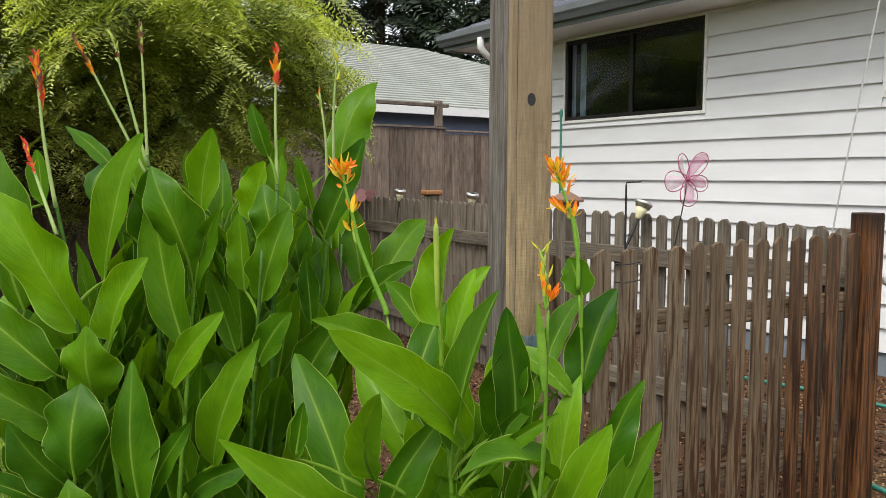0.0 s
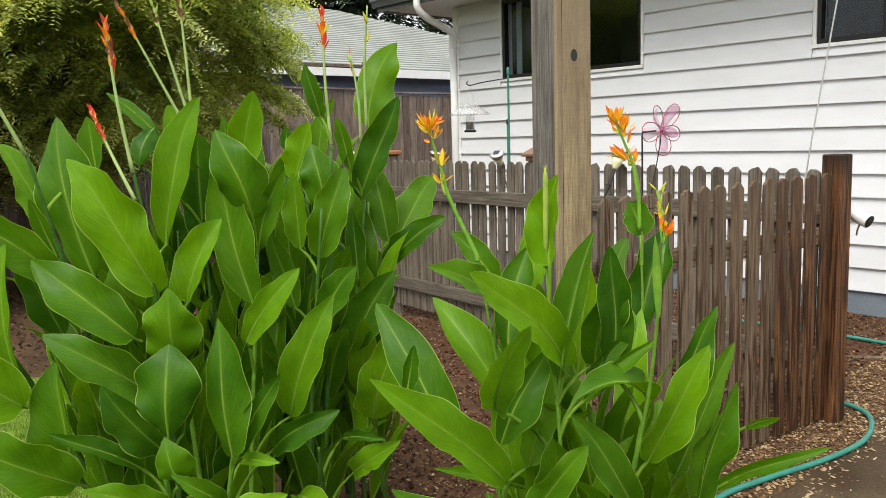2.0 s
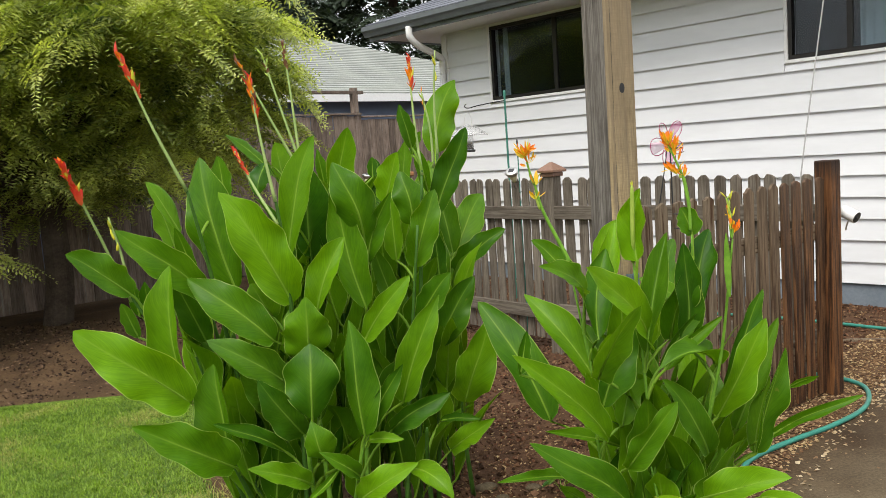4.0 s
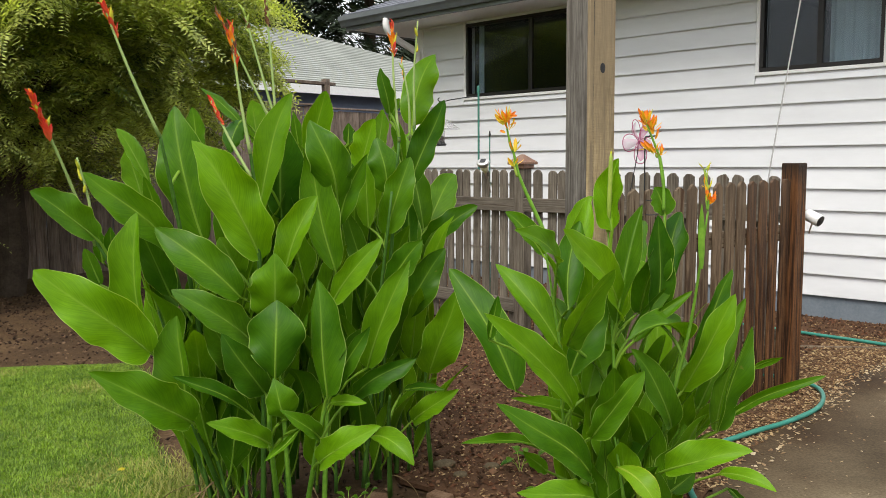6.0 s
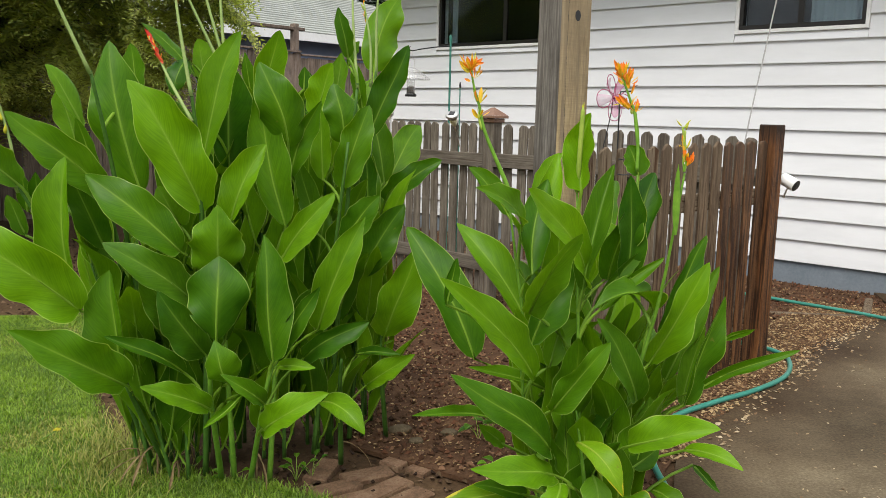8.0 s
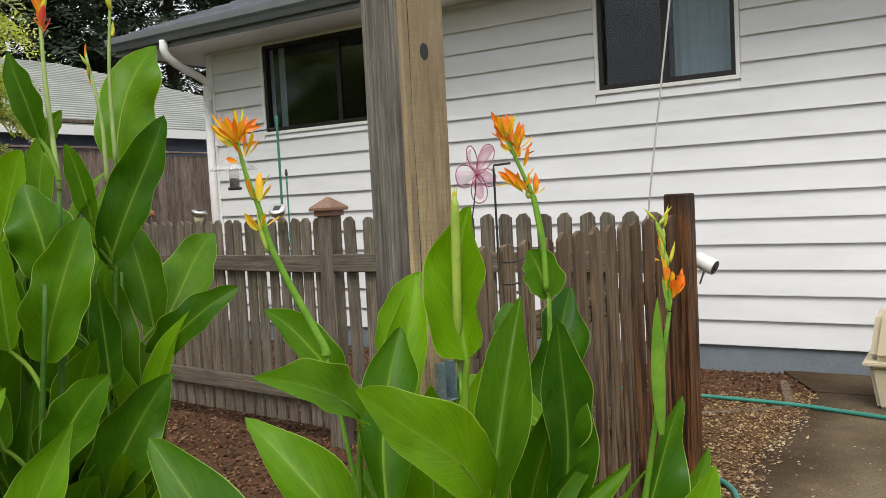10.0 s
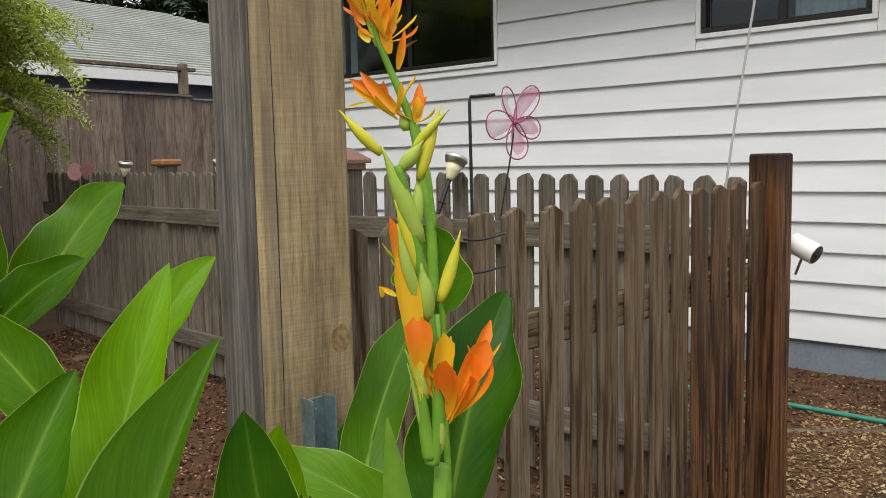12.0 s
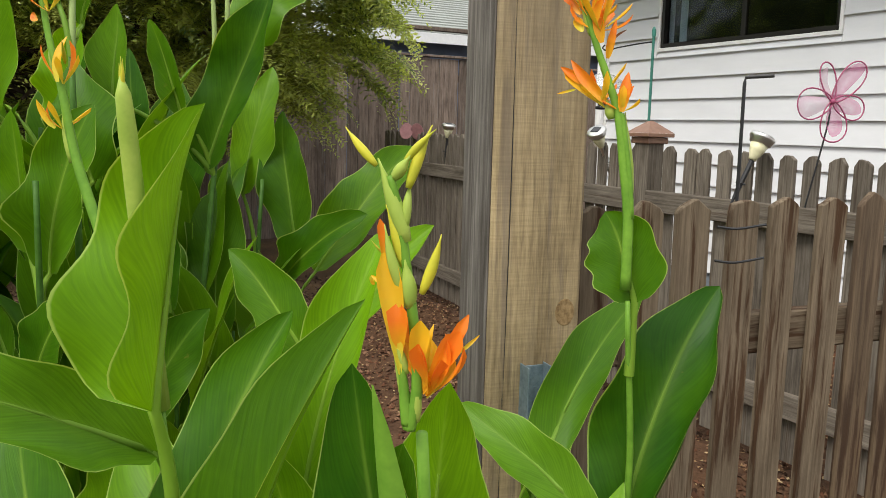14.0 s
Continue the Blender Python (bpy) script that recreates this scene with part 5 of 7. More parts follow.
canna("leafy green canna at the path's edge", [(0.28, 2.12, 0), (0.4, 2.12, 0.45), (0.47, 2.12, 0.72)], [
    ((0.391, 2.1, 0.672), (0.539, 2.09, 1.011), -0.012, 0.02, 0.044, 0.059, 25, 18, 0.8, 0),
    ((0.633, 2.1, 0.645), (0.689, 2, 0.707), -0.004, 0, 0.014, 0.017, 30, 30, 0.85, 0),
    ((0.415, 2.08, 0.517), (0.582, 2.08, 0.909), -0.008, 0.02, 0.067, 0.040, 18, 45, 0.8, 2),
    ((0.482, 1.98, 0.512), (0.719, 1.8, 0.685), -0.024, 0.03, 0.027, 0.028, 23, 52, 0.75, 0),
    ((0.437, 1.98, 0.461), (0.525, 1.93, 0.838), -0.02, 0.02, 0.042, 0.058, 50, 12, 0.82, 0),
    ((0.472, 2.06, 0.433), (0.526, 2.04, 0.714), -0.008, 0, 0.056, 0.030, 20, 50, 0.85, 2),
])
canna("leafy green canna at the path's edge", [(0.04, 2.08, 0), (-0.08, 2.05, 0.4), (-0.14, 1.98, 0.72)], [
    ((-0.111, 1.95, 0.693), (0.026, 1.97, 0.941), -0.018, 0.02, 0.044, 0.063, 20, 30, 0.8, 0),
    ((-0.022, 2.02, 0.6), (0.047, 2.02, 0.847), -0.004, 0, 0.056, 0.051, 22, 22, 0.85, 2),
    ((-0.098, 1.94, 0.588), (-0.455, 1.72, 0.959), 0.014, 0.04, 0.056, 0.067, 36, -6, 0.75, 0),
    ((-0.053, 1.9, 0.495), (0.085, 1.8, 0.737), -0.015, 0.03, 0.048, 0.049, 16, 26, 0.8, 0),
    ((-0.227, 1.92, 0.47), (-0.508, 1.8, 0.542), 0.014, 0.03, 0.025, 0.026, 71, 9, 0.8, 0),
])
canna("leafy green canna at the path's edge", [(0.12, 2.2, 0), (0.07, 2.3, 0.6), (0.03, 2.32, 1.05)], [
    ((0.035, 2.42, 1.1), (0.152, 2.46, 1.262), -0.009, 0, 0.040, 0.034, 12, 43, 0.85, 0),
    ((-0.03, 2.52, 1.03), (-0.175, 2.555, 1.201), 0.01, 0.01, 0.045, 0.05, 35, 14, 0.8, 0),
    ((0.02, 2.3, 0.92), (0.104, 2.376, 1.265), -0.01, 0.02, 0.055, 0.046, 18, 40, 0.85, 0),
    ((0.25, 2.72, 0.72), (0.363, 2.754, 0.972), 0, 0.01, 0.05, 0.045, 22, 30, 0.8, 0),
])
canna("young canna with broad yellowing lower leaves", [(0.12, 1.93, 0), (0.06, 1.9, 0.3), (0.02, 1.88, 0.5)], [
    ((-0.053, 1.86, 0.306), (-0.351, 1.72, 0.406), 0.006, 0.05, 0.054, 0.05, 34, -8, 0.78, 0),
    ((-0.12, 1.9, 0.251), (-0.439, 1.78, 0.272), 0.006, 0.05, 0.037, 0.045, 34, -6, 0.8, 1),
    ((-0.137, 1.86, 0.246), (-0.334, 1.76, 0.34), 0.004, 0.03, 0.027, 0.034, 40, 4, 0.8, 0),
    ((-0.052, 1.8, 0.303), (-0.165, 1.7, 0.238), -0.006, 0.03, 0.036, 0.042, 50, -10, 0.8, 0),
    ((-0.137, 1.82, 0.245), (-0.241, 1.72, 0.157), 0.004, 0.04, 0.036, 0.037, 28, 6, 0.8, 0),
    ((-0.192, 1.86, 0.187), (-0.356, 1.76, 0.166), 0.004, 0.02, 0.021, 0.026, 30, 20, 0.85, 2),
])
canna("young canna with broad yellowing lower leaves", [(0.17, 1.95, 0), (0.14, 1.92, 0.2), (0.1, 1.9, 0.4)], [
    ((0.014, 1.84, 0.414), (0.106, 1.7, 0.295), -0.013, 0.05, 0.044, 0.044, -6, 30, 0.78, 1),
    ((0.078, 1.86, 0.294), (0.06, 1.78, 0.18), 0, 0.03, 0.05, 0.052, -10, -12, 0.8, 2),
    ((0.128, 1.82, 0.233), (0.207, 1.64, 0.094), -0.015, 0.06, 0.076, 0.068, -6, 22, 0.72, 1),
    ((0.032, 1.84, 0.191), (0.124, 1.7, 0.062), -0.009, 0.05, 0.046, 0.043, 0, 24, 0.78, 0),
    ((-0.008, 1.78, 0.135), (-0.01, 1.7, 0.062), 0, 0.03, 0.042, 0.044, 12, 14, 0.8, 1),
    ((0.315, 1.95, 0.191), (0.391, 1.83, 0.145), -0.007, 0.03, 0.041, 0.036, 3, 37, 0.8, 0),
    ((0.448, 1.92, 0.28), (0.481, 1.8, 0.231), 0, 0, 0.017, 0.017, 20, 20, 0.85, 2),
])
canna("low leafy canna shoot in the smaller clump", [(0.14, 2.02, 0), (0.14, 2.0, 0.2), (0.13, 1.99, 0.4)], [
    ((-0.181, 1.96, 0.37), (-0.284, 1.9, 0.469), 0, 0, 0.03, 0.023, 30, 10, 0.8, 2),
    ((0.026, 1.96, 0.253), (0.007, 1.95, 0.478), 0, 0, 0.049, 0.044, 20, 20, 0.8, 2),
    ((0.176, 1.96, 0.327), (0.222, 1.95, 0.5), 0, 0, 0.05, 0.042, 20, 20, 0.8, 0),
    ((0.311, 2, 0.292), (0.318, 2, 0.495), 0, 0, 0.056, 0.051, 20, 20, 0.8, 2),
    ((0.239, 1.92, 0.285), (0.315, 1.9, 0.352), 0, 0, 0.05, 0.037, 5, 30, 0.8, 2),
])
far_s1 = canna("leafy green canna in the large clump", [(-1.3, 2.8, 0), (-1.34, 2.68, 0.6), (-1.4, 2.5, 1.2), (-1.439, 2.41, 1.5)], [
    ((-1.345, 2.75, 1.43), (-1.364, 2.75, 1.613), 0, 0, 0.043, 0.040, 20, 20, 0.9, 0),
    ((-1.438, 2.58, 1.103), (-1.696, 2.42, 1.369), 0.01, 0.03, 0.091, 0.063, 40, 5, 0.8, 0),
    ((-1.316, 2.55, 1.098), (-1.413, 2.6, 1.611), -0.013, 0.04, 0.104, 0.093, -22, -22, 0.98, 0),
    ((-1.453, 2.62, 0.903), (-1.549, 2.56, 1.182), 0, 0, 0.059, 0.070, 25, 25, 0.85, 2),
])
far_s2 = canna("leafy green canna in the large clump", [(-1.34, 2.84, 0), (-1.46, 2.66, 0.5), (-1.6, 2.42, 1), (-1.66, 2.38, 1.14)], [
    ((-1.652, 2.36, 1.146), (-1.832, 2.28, 1.313), 0.008, 0.02, 0.047, 0.067, 30, 10, 0.85, 2),
    ((-1.657, 2.47, 1.052), (-1.666, 2.45, 1.178), 0, 0, 0.025, 0.025, 20, 20, 0.9, 0),
    ((-1.621, 2.46, 1.046), (-1.621, 2.44, 1.18), 0, 0, 0.027, 0.027, 20, 20, 0.9, 0),
    ((-1.67, 2.48, 0.971), (-1.714, 2.46, 1.105), 0, 0, 0.031, 0.031, 20, 20, 0.9, 2),
    ((-1.515, 2.42, 0.783), (-1.525, 2.4, 1.231), -0.02, 0.02, 0.091, 0.042, 15, 45, 0.8, 0),
    ((-1.489, 2.36, 0.742), (-1.809, 2.2, 1.06), 0.01, 0.05, 0.097, 0.096, 26, 6, 0.75, 0),
])
far_s3 = canna("leafy green canna in the large clump", [(-1.14, 2.72, 0), (-1.12, 2.6, 0.6), (-1.12, 2.46, 1.2), (-1.136, 2.41, 1.45)], [
    ((-1.124, 2.7, 1.177), (-0.984, 2.72, 1.667), -0.022, 0.02, 0.074, 0.067, 25, 35, 1.05, 0),
    ((-1.112, 2.5, 1.044), (-1.338, 2.45, 1.478), 0.02, 0.05, 0.088, 0.112, 18, 24, 0.85, 0),
    ((-1.195, 2.58, 0.986), (-1.262, 2.54, 1.129), 0, 0.02, 0.062, 0.062, 20, 20, 0.85, 2),
    ((-1.19, 2.48, 0.911), (-1.48, 2.48, 1.172), 0.012, 0.05, 0.090, 0.075, 34, 1, 0.8, 0),
    ((-1.14, 2.46, 0.733), (-1.405, 2.32, 0.965), 0.016, 0.05, 0.076, 0.068, 40, 5, 0.8, 2),
    ((-1.201, 2.52, 0.637), (-1.308, 2.42, 0.849), 0.004, 0.02, 0.066, 0.050, 20, 20, 0.85, 2),
])
canna("leafy green canna in the large clump", [(-1.03, 2.66, 0), (-1.05, 2.6, 0.5), (-1.07, 2.5, 1.05)], [
    ((-1.021, 2.5, 1.016), (-0.901, 2.52, 1.275), -0.016, 0.03, 0.074, 0.049, 18, 40, 0.8, 0),
    ((-1.065, 2.5, 0.819), (-1.061, 2.42, 1.076), 0, 0.04, 0.109, 0.098, -20, -25, 0.7, 0),
])
canna("leafy green canna in the large clump", [(-0.9, 2.64, 0), (-0.87, 2.66, 0.5), (-0.81, 2.69, 1.26)], [
    ((-0.822, 2.64, 1.258), (-0.922, 2.6, 1.557), 0.015, 0.05, 0.082, 0.093, -14, -20, 0.72, 0),
    ((-0.815, 2.68, 1.15), (-0.705, 2.62, 1.431), -0.017, 0, 0.039, 0.057, 35, 30, 0.9, 0),
    ((-0.835, 2.62, 0.979), (-0.934, 2.62, 1.465), -0.009, 0, 0.079, 0.078, 30, 20, 0.9, 0),
    ((-0.853, 2.56, 0.865), (-0.669, 2.49, 1.11), -0.013, 0.02, 0.047, 0.064, 17, 33, 0.85, 0),
    ((-0.723, 2.56, 0.603), (-0.559, 2.5, 1.025), -0.021, 0.04, 0.073, 0.062, 16, 25, 0.8, 0),
])
canna("leafy green canna in the large clump", [(-0.72, 2.88, 0), (-0.67, 2.82, 0.6), (-0.6, 2.72, 1.28)], [
    ((-0.687, 2.82, 1.132), (-0.698, 2.8, 1.404), 0, 0, 0.055, 0.040, 20, 25, 0.85, 0),
    ((-0.619, 2.78, 1.104), (-0.516, 2.76, 1.418), -0.007, 0.02, 0.073, 0.068, 25, 20, 0.8, 0),
    ((-0.71, 2.78, 0.927), (-0.783, 2.74, 1.213), 0, 0, 0.043, 0.049, 20, 20, 0.85, 2),
    ((-0.613, 2.72, 0.909), (-0.486, 2.66, 1.088), -0.009, 0.02, 0.054, 0.064, 7, 33, 0.85, 0),
])
far_s7 = canna("leafy green canna in the large clump", [(-0.56, 3.02, 0), (-0.5, 3.1, 0.7), (-0.436, 3.19, 1.57)], [
    ((-0.43, 3.32, 1.565), (-0.294, 3.42, 1.917), -0.032, 0.03, 0.074, 0.093, -12, -15, 0.75, 0),
    ((-0.62, 3.02, 1.428), (-0.6, 3.02, 1.627), 0, 0, 0.054, 0.035, 30, 20, 0.9, 2),
    ((-0.503, 3.1, 1.398), (-0.552, 3.05, 1.6), 0.005, 0, 0.035, 0.030, 20, 20, 0.9, 0),
    ((-0.475, 3.15, 1.284), (-0.309, 3.12, 1.675), 0, 0, 0.084, 0.059, 25, 30, 0.8, 2),
    ((-0.489, 3, 0.991), (-0.502, 2.96, 1.258), 0, 0, 0.038, 0.043, 20, 20, 0.85, 2),
])
canna("leafy green canna in the large clump", [(-0.4, 3.02, 0), (-0.44, 2.9, 0.35), (-0.45, 2.82, 0.6)], [
    ((-0.456, 2.72, 0.527), (-0.352, 2.6, 0.892), -0.009, 0.04, 0.081, 0.084, 14, 16, 0.75, 0),
])
far_s4 = canna("leafy green canna in the large clump", [(-1.02, 2.98, 0), (-1.03, 2.95, 0.8), (-1.05, 2.91, 1.6)], [
    ((-1.188, 2.93, 1.575), (-1.232, 2.85, 1.441), 0.009, 0.02, 0.044, 0.050, -20, -20, 0.8, 2),
    ((-1.164, 2.95, 1.516), (-1.346, 2.92, 1.701), 0.014, 0, 0.043, 0.049, 44, -54, 0.9, 2),
    ((-1.126, 3, 1.461), (-1.151, 3, 1.658), 0, 0, 0.038, 0.079, 20, 15, 0.85, 2),
    ((-1.128, 2.82, 1.346), (-1.101, 2.8, 1.493), 0, 0, 0.025, 0.025, 20, 20, 0.9, 0),
    ((-1.04, 2.93, 1.165), (-1.025, 2.86, 1.55), -0.007, 0, 0.079, 0.117, 30, 10, 0.8, 2),
])
canna("leafy green canna in the large clump", [(-0.42, 3.35, 0), (-0.43, 3.42, 0.5), (-0.42, 3.47, 0.95)], [
    ((-0.36, 3.62, 0.98), (-0.115, 3.88, 1.337), -0.011, 0.03, 0.092, 0.1, 7, 33, 0.8, 0),
    ((-0.384, 3.36, 0.976), (-0.13, 3.25, 1.188), -0.013, 0.03, 0.063, 0.056, 5, 35, 0.85, 0),
])
canna("leafy green canna in the large clump", [(-0.46, 3.3, 0), (-0.46, 3.36, 0.6), (-0.44, 3.42, 1.25)], [
    ((-0.359, 3.45, 1.071), (-0.414, 3.5, 1.427), 0, 0.02, 0.074, 0.07, 20, 20, 0.85, 2),
    ((-0.504, 3.45, 1.206), (-0.441, 3.5, 1.539), 0, 0.02, 0.055, 0.065, 20, 20, 0.85, 2),
    ((-0.479, 3.2, 0.87), (-0.487, 3.3, 1.279), 0, 0.02, 0.085, 0.08, 20, 20, 0.85, 2),
    ((-0.584, 3.3, 1.109), (-0.658, 3.4, 1.511), 0, 0.02, 0.08, 0.08, 20, 20, 0.85, 2),
    ((-0.39, 3.3, 0.835), (-0.455, 3.4, 1.073), 0, 0.02, 0.07, 0.07, 20, 20, 0.85, 2),
    ((-0.659, 3.2, 1.051), (-0.716, 3.3, 1.557), 0, 0.02, 0.07, 0.06, 20, 20, 0.85, 2),
])
far_s6 = canna("leafy green canna in the large clump", [(-0.66, 2.96, 0), (-0.6, 2.85, 0.9), (-0.56, 2.78, 1.5)], [
    ((-0.594, 2.8, 1.593), (-0.637, 2.76, 1.773), 0, 0.02, 0.033, 0.033, 20, 20, 0.85, 2),
    ((-0.587, 2.86, 1.564), (-0.546, 2.86, 1.661), -0.009, 0, 0.024, 0.031, 40, 40, 0.9, 0),
    ((-0.599, 2.9, 1.268), (-0.639, 2.92, 1.501), 0.007, 0.04, 0.076, 0.078, -14, -16, 0.8, 0),
    ((-0.528, 2.92, 0.73), (-0.354, 2.88, 1.029), -0.014, 0.02, 0.089, 0.078, 25, 25, 0.8, 2),
])
canna("leafy green canna in the large clump", [(-1.290, 2.816, 0), (-1.37, 2.46, 0.45), (-1.392, 2.42, 0.572)], [
    ((-1.386, 2.42, 0.521), (-1.406, 2.4, 0.863), 0.004, 0.02, 0.109, 0.048, 15, 50, 0.72, 0),
    ((-1.364, 2.38, 0.482), (-1.654, 2.18, 0.727), 0.008, 0.05, 0.070, 0.089, 28, 6, 0.72, 0),
])
canna("leafy green canna in the large clump", [(-1.077, 2.670, 0), (-1.095, 2.38, 0.461), (-1.071, 2.35, 0.655)], [
    ((-1.07, 2.34, 0.633), (-1.057, 2.38, 0.912), 0, 0.05, 0.103, 0.104, -12, -14, 1.25, 0),
    ((-1.045, 2.42, 0.611), (-0.948, 2.4, 0.859), -0.01, 0, 0.030, 0.030, 30, 30, 0.9, 2),
    ((-1.107, 2.42, 0.562), (-1.245, 2.3, 0.815), 0, 0.03, 0.071, 0.064, 25, 20, 0.85, 2),
    ((-1.178, 2.44, 0.495), (-1.411, 2.32, 0.664), 0.016, 0.03, 0.033, 0.038, 56, 4, 0.85, 0),
    ((-1.032, 2.34, 0.486), (-1.074, 2.3, 0.645), -0.004, 0.04, 0.052, 0.073, -15, -20, 0.8, 0),
    ((-0.989, 2.32, 0.453), (-1.114, 2.26, 0.362), -0.006, 0, 0.022, 0.022, 66, 34, 0.9, 0),
    ((-1.099, 2.38, 0.386), (-1.306, 2.24, 0.522), 0.012, 0.04, 0.044, 0.049, 37, 1, 0.8, 0),
])
canna("leafy green canna in the large clump", [(-0.972, 2.641, 0), (-0.915, 2.42, 0.405), (-0.876, 2.38, 0.574)], [
    ((-0.887, 2.36, 0.551), (-0.912, 2.38, 0.983), -0.004, 0.03, 0.054, 0.084, 40, 12, 0.85, 0),
    ((-0.874, 2.38, 0.545), (-0.728, 2.36, 0.808), -0.012, 0, 0.042, 0.039, 35, 20, 0.85, 0),
    ((-0.778, 2.5, 0.515), (-0.549, 2.42, 0.667), -0.017, 0.05, 0.044, 0.066, 34, 36, 0.8, 2),
    ((-0.872, 2.44, 0.506), (-0.743, 2.36, 0.522), -0.004, 0.02, 0.027, 0.033, 8, 52, 0.8, 0),
    ((-0.917, 2.36, 0.402), (-1.05, 2.26, 0.54), 0.008, 0.03, 0.034, 0.039, 45, 5, 0.85, 0),
    ((-0.918, 2.38, 0.301), (-0.708, 2.22, 0.478), -0.016, 0.06, 0.062, 0.047, -2, 36, 0.8, 0),
])
canna("leafy green canna in the large clump", [(-1.298, 2.92, 0), (-1.462, 2.84, 0.97), (-1.54, 2.76, 1.301)], [
    ((-1.533, 2.72, 1.33), (-1.637, 2.7, 1.529), 0.007, 0, 0.030, 0.063, 40, -50, 0.9, 2),
    ((-1.577, 2.85, 1.261), (-1.628, 2.85, 1.461), 0, 0, 0.050, 0.055, 20, 15, 0.9, 2),
    ((-1.483, 2.7, 1.158), (-1.538, 2.66, 1.352), 0, 0, 0.032, 0.030, 20, 20, 0.9, 0),
])
canna("leafy green canna in the large clump", [(-0.915, 3.1, 0), (-0.864, 3.1, 0.995), (-0.836, 3.1, 1.369)], [
    ((-0.745, 3.1, 1.479), (-0.741, 3.1, 1.57), 0, 0, 0.025, 0.025, 10, 10, 0.85, 0),
    ((-0.955, 3.12, 1.429), (-0.979, 3.1, 1.621), 0, 0, 0.025, 0.030, 25, 20, 0.9, 0),
    ((-0.906, 3.05, 1.394), (-0.841, 3, 1.703), -0.01, 0, 0.064, 0.070, 20, 20, 0.85, 0),
    ((-0.707, 2.98, 1.368), (-0.642, 2.95, 1.582), 0, 0, 0.070, 0.038, 15, 30, 0.85, 0),
])
canna("leafy green canna in the large clump", [(-0.619, 2.76, 0), (-0.636, 2.62, 0.358), (-0.637, 2.56, 0.49)], [
    ((-0.565, 2.7, 0.467), (-0.409, 2.6, 0.489), -0.007, 0.02, 0.024, 0.026, 18, 52, 0.85, 0),
    ((-0.709, 2.52, 0.344), (-0.577, 2.34, 0.282), -0.021, 0.04, 0.051, 0.057, -0, 40, 0.75, 0),
    ((-0.529, 2.7, 0.338), (-0.362, 2.56, 0.498), -0.009, 0.03, 0.047, 0.043, 5, 35, 0.8, 0),
])


def filler(label, x, y, height, n, seed, lean=(0.0, 0.0)):
    """A plant inside the clump: sheathed upright leaves all round its stem, from the ground up."""
    r = random.Random(seed)
    top = (x + lean[0], y + lean[1], height)
    leaves = []
    for i in range(n):
        h = height * (0.10 + 0.78 * i / max(1, n - 1)) - 0.06
        az = (i * 137 + seed * 61) % 360
        leaves.append((max(0.03, h), 0.10, 0.03 + 0.035 * r.random(), az, r.uniform(0.26, 0.40), az + r.uniform(-25, 25), r.uniform(58, 82), r.uniform(0.09, 0.13), r.uniform(-30, 30), r.uniform(0.04, 0.16)))
    return canna(label, [(x, y, 0), (x + lean[0] * 0.4, y + lean[1] * 0.4, height * 0.5), top], (), leaves, 0.0085)


IN_FAR = "leafy canna standing inside the large clump"
for i, (x, y, h, n) in enumerate([(-1.22, 2.95, 1.12, 12), (-1.08, 3.12, 1.25, 12), (-0.92, 2.94, 1.2, 12), (-0.80, 3.10, 1.3, 12), (-0.70, 3.22, 1.2, 11), (-0.55, 3.16, 1.05, 11), (-0.64, 2.96, 0.95, 10), (-0.85, 3.30, 1.25, 11), (-1.32, 3.05, 1.0, 11),
                                 (-0.74, 2.98, 1.15, 12), (-1.0, 3.04, 1.28, 12), (-1.26, 2.88, 0.9, 10), (-0.50, 3.04, 0.95, 10), (-0.44, 3.22, 0.9, 10), (-0.66, 3.08, 1.32, 11), (-0.90, 3.18, 1.32, 11), (-1.14, 2.96, 1.2, 11), (-0.58, 3.32, 1.1, 10), (-1.10, 2.82, 0.7, 9), (-0.84, 2.84, 0.7, 9)]):
    filler(IN_FAR, x, y, h, n, 11 + i)
for i, (x, y, h, n) in enumerate([(-1.18, 2.86, 0.5, 9), (-1.05, 2.84, 0.55, 9), (-0.92, 2.86, 0.5, 9), (-0.70, 2.9, 0.5, 9), (-1.28, 2.88, 0.5, 8)]):
    filler("low leafy canna shoot at the foot of the large clump", x, y, h, n, 91 + i)
for i, (x, y, h, n, lx, ly) in enumerate([(-1.34, 2.76, 0.85, 10, -0.16, -0.14), (-1.26, 2.70, 0.6, 9, -0.16, -0.10), (-1.40, 2.86, 0.95, 10, -0.14, -0.12), (-1.20, 2.70, 0.9, 10, -0.03, -0.06)]):
    filler("leafy canna leaning out at the lawn side of the clump", x, y, h, n, 41 + i, (lx, ly))
for i, (x, y, h, n) in enumerate([(0.16, 2.14, 0.68, 9), (0.30, 2.22, 0.64, 8), (0.05, 2.22, 0.85, 9), (0.34, 2.14, 0.45, 7), (0.0, 2.14, 0.7, 8), (0.14, 2.28, 0.85, 8), (0.20, 2.10, 0.5, 8), (0.09, 1.95, 0.34, 6), (0.21, 1.96, 0.36, 6), (0.02, 2.0, 0.38, 6)]):
    filler("leafy canna standing inside the smaller clump", x, y, h, n, 61 + i, (0.02, 0.03))



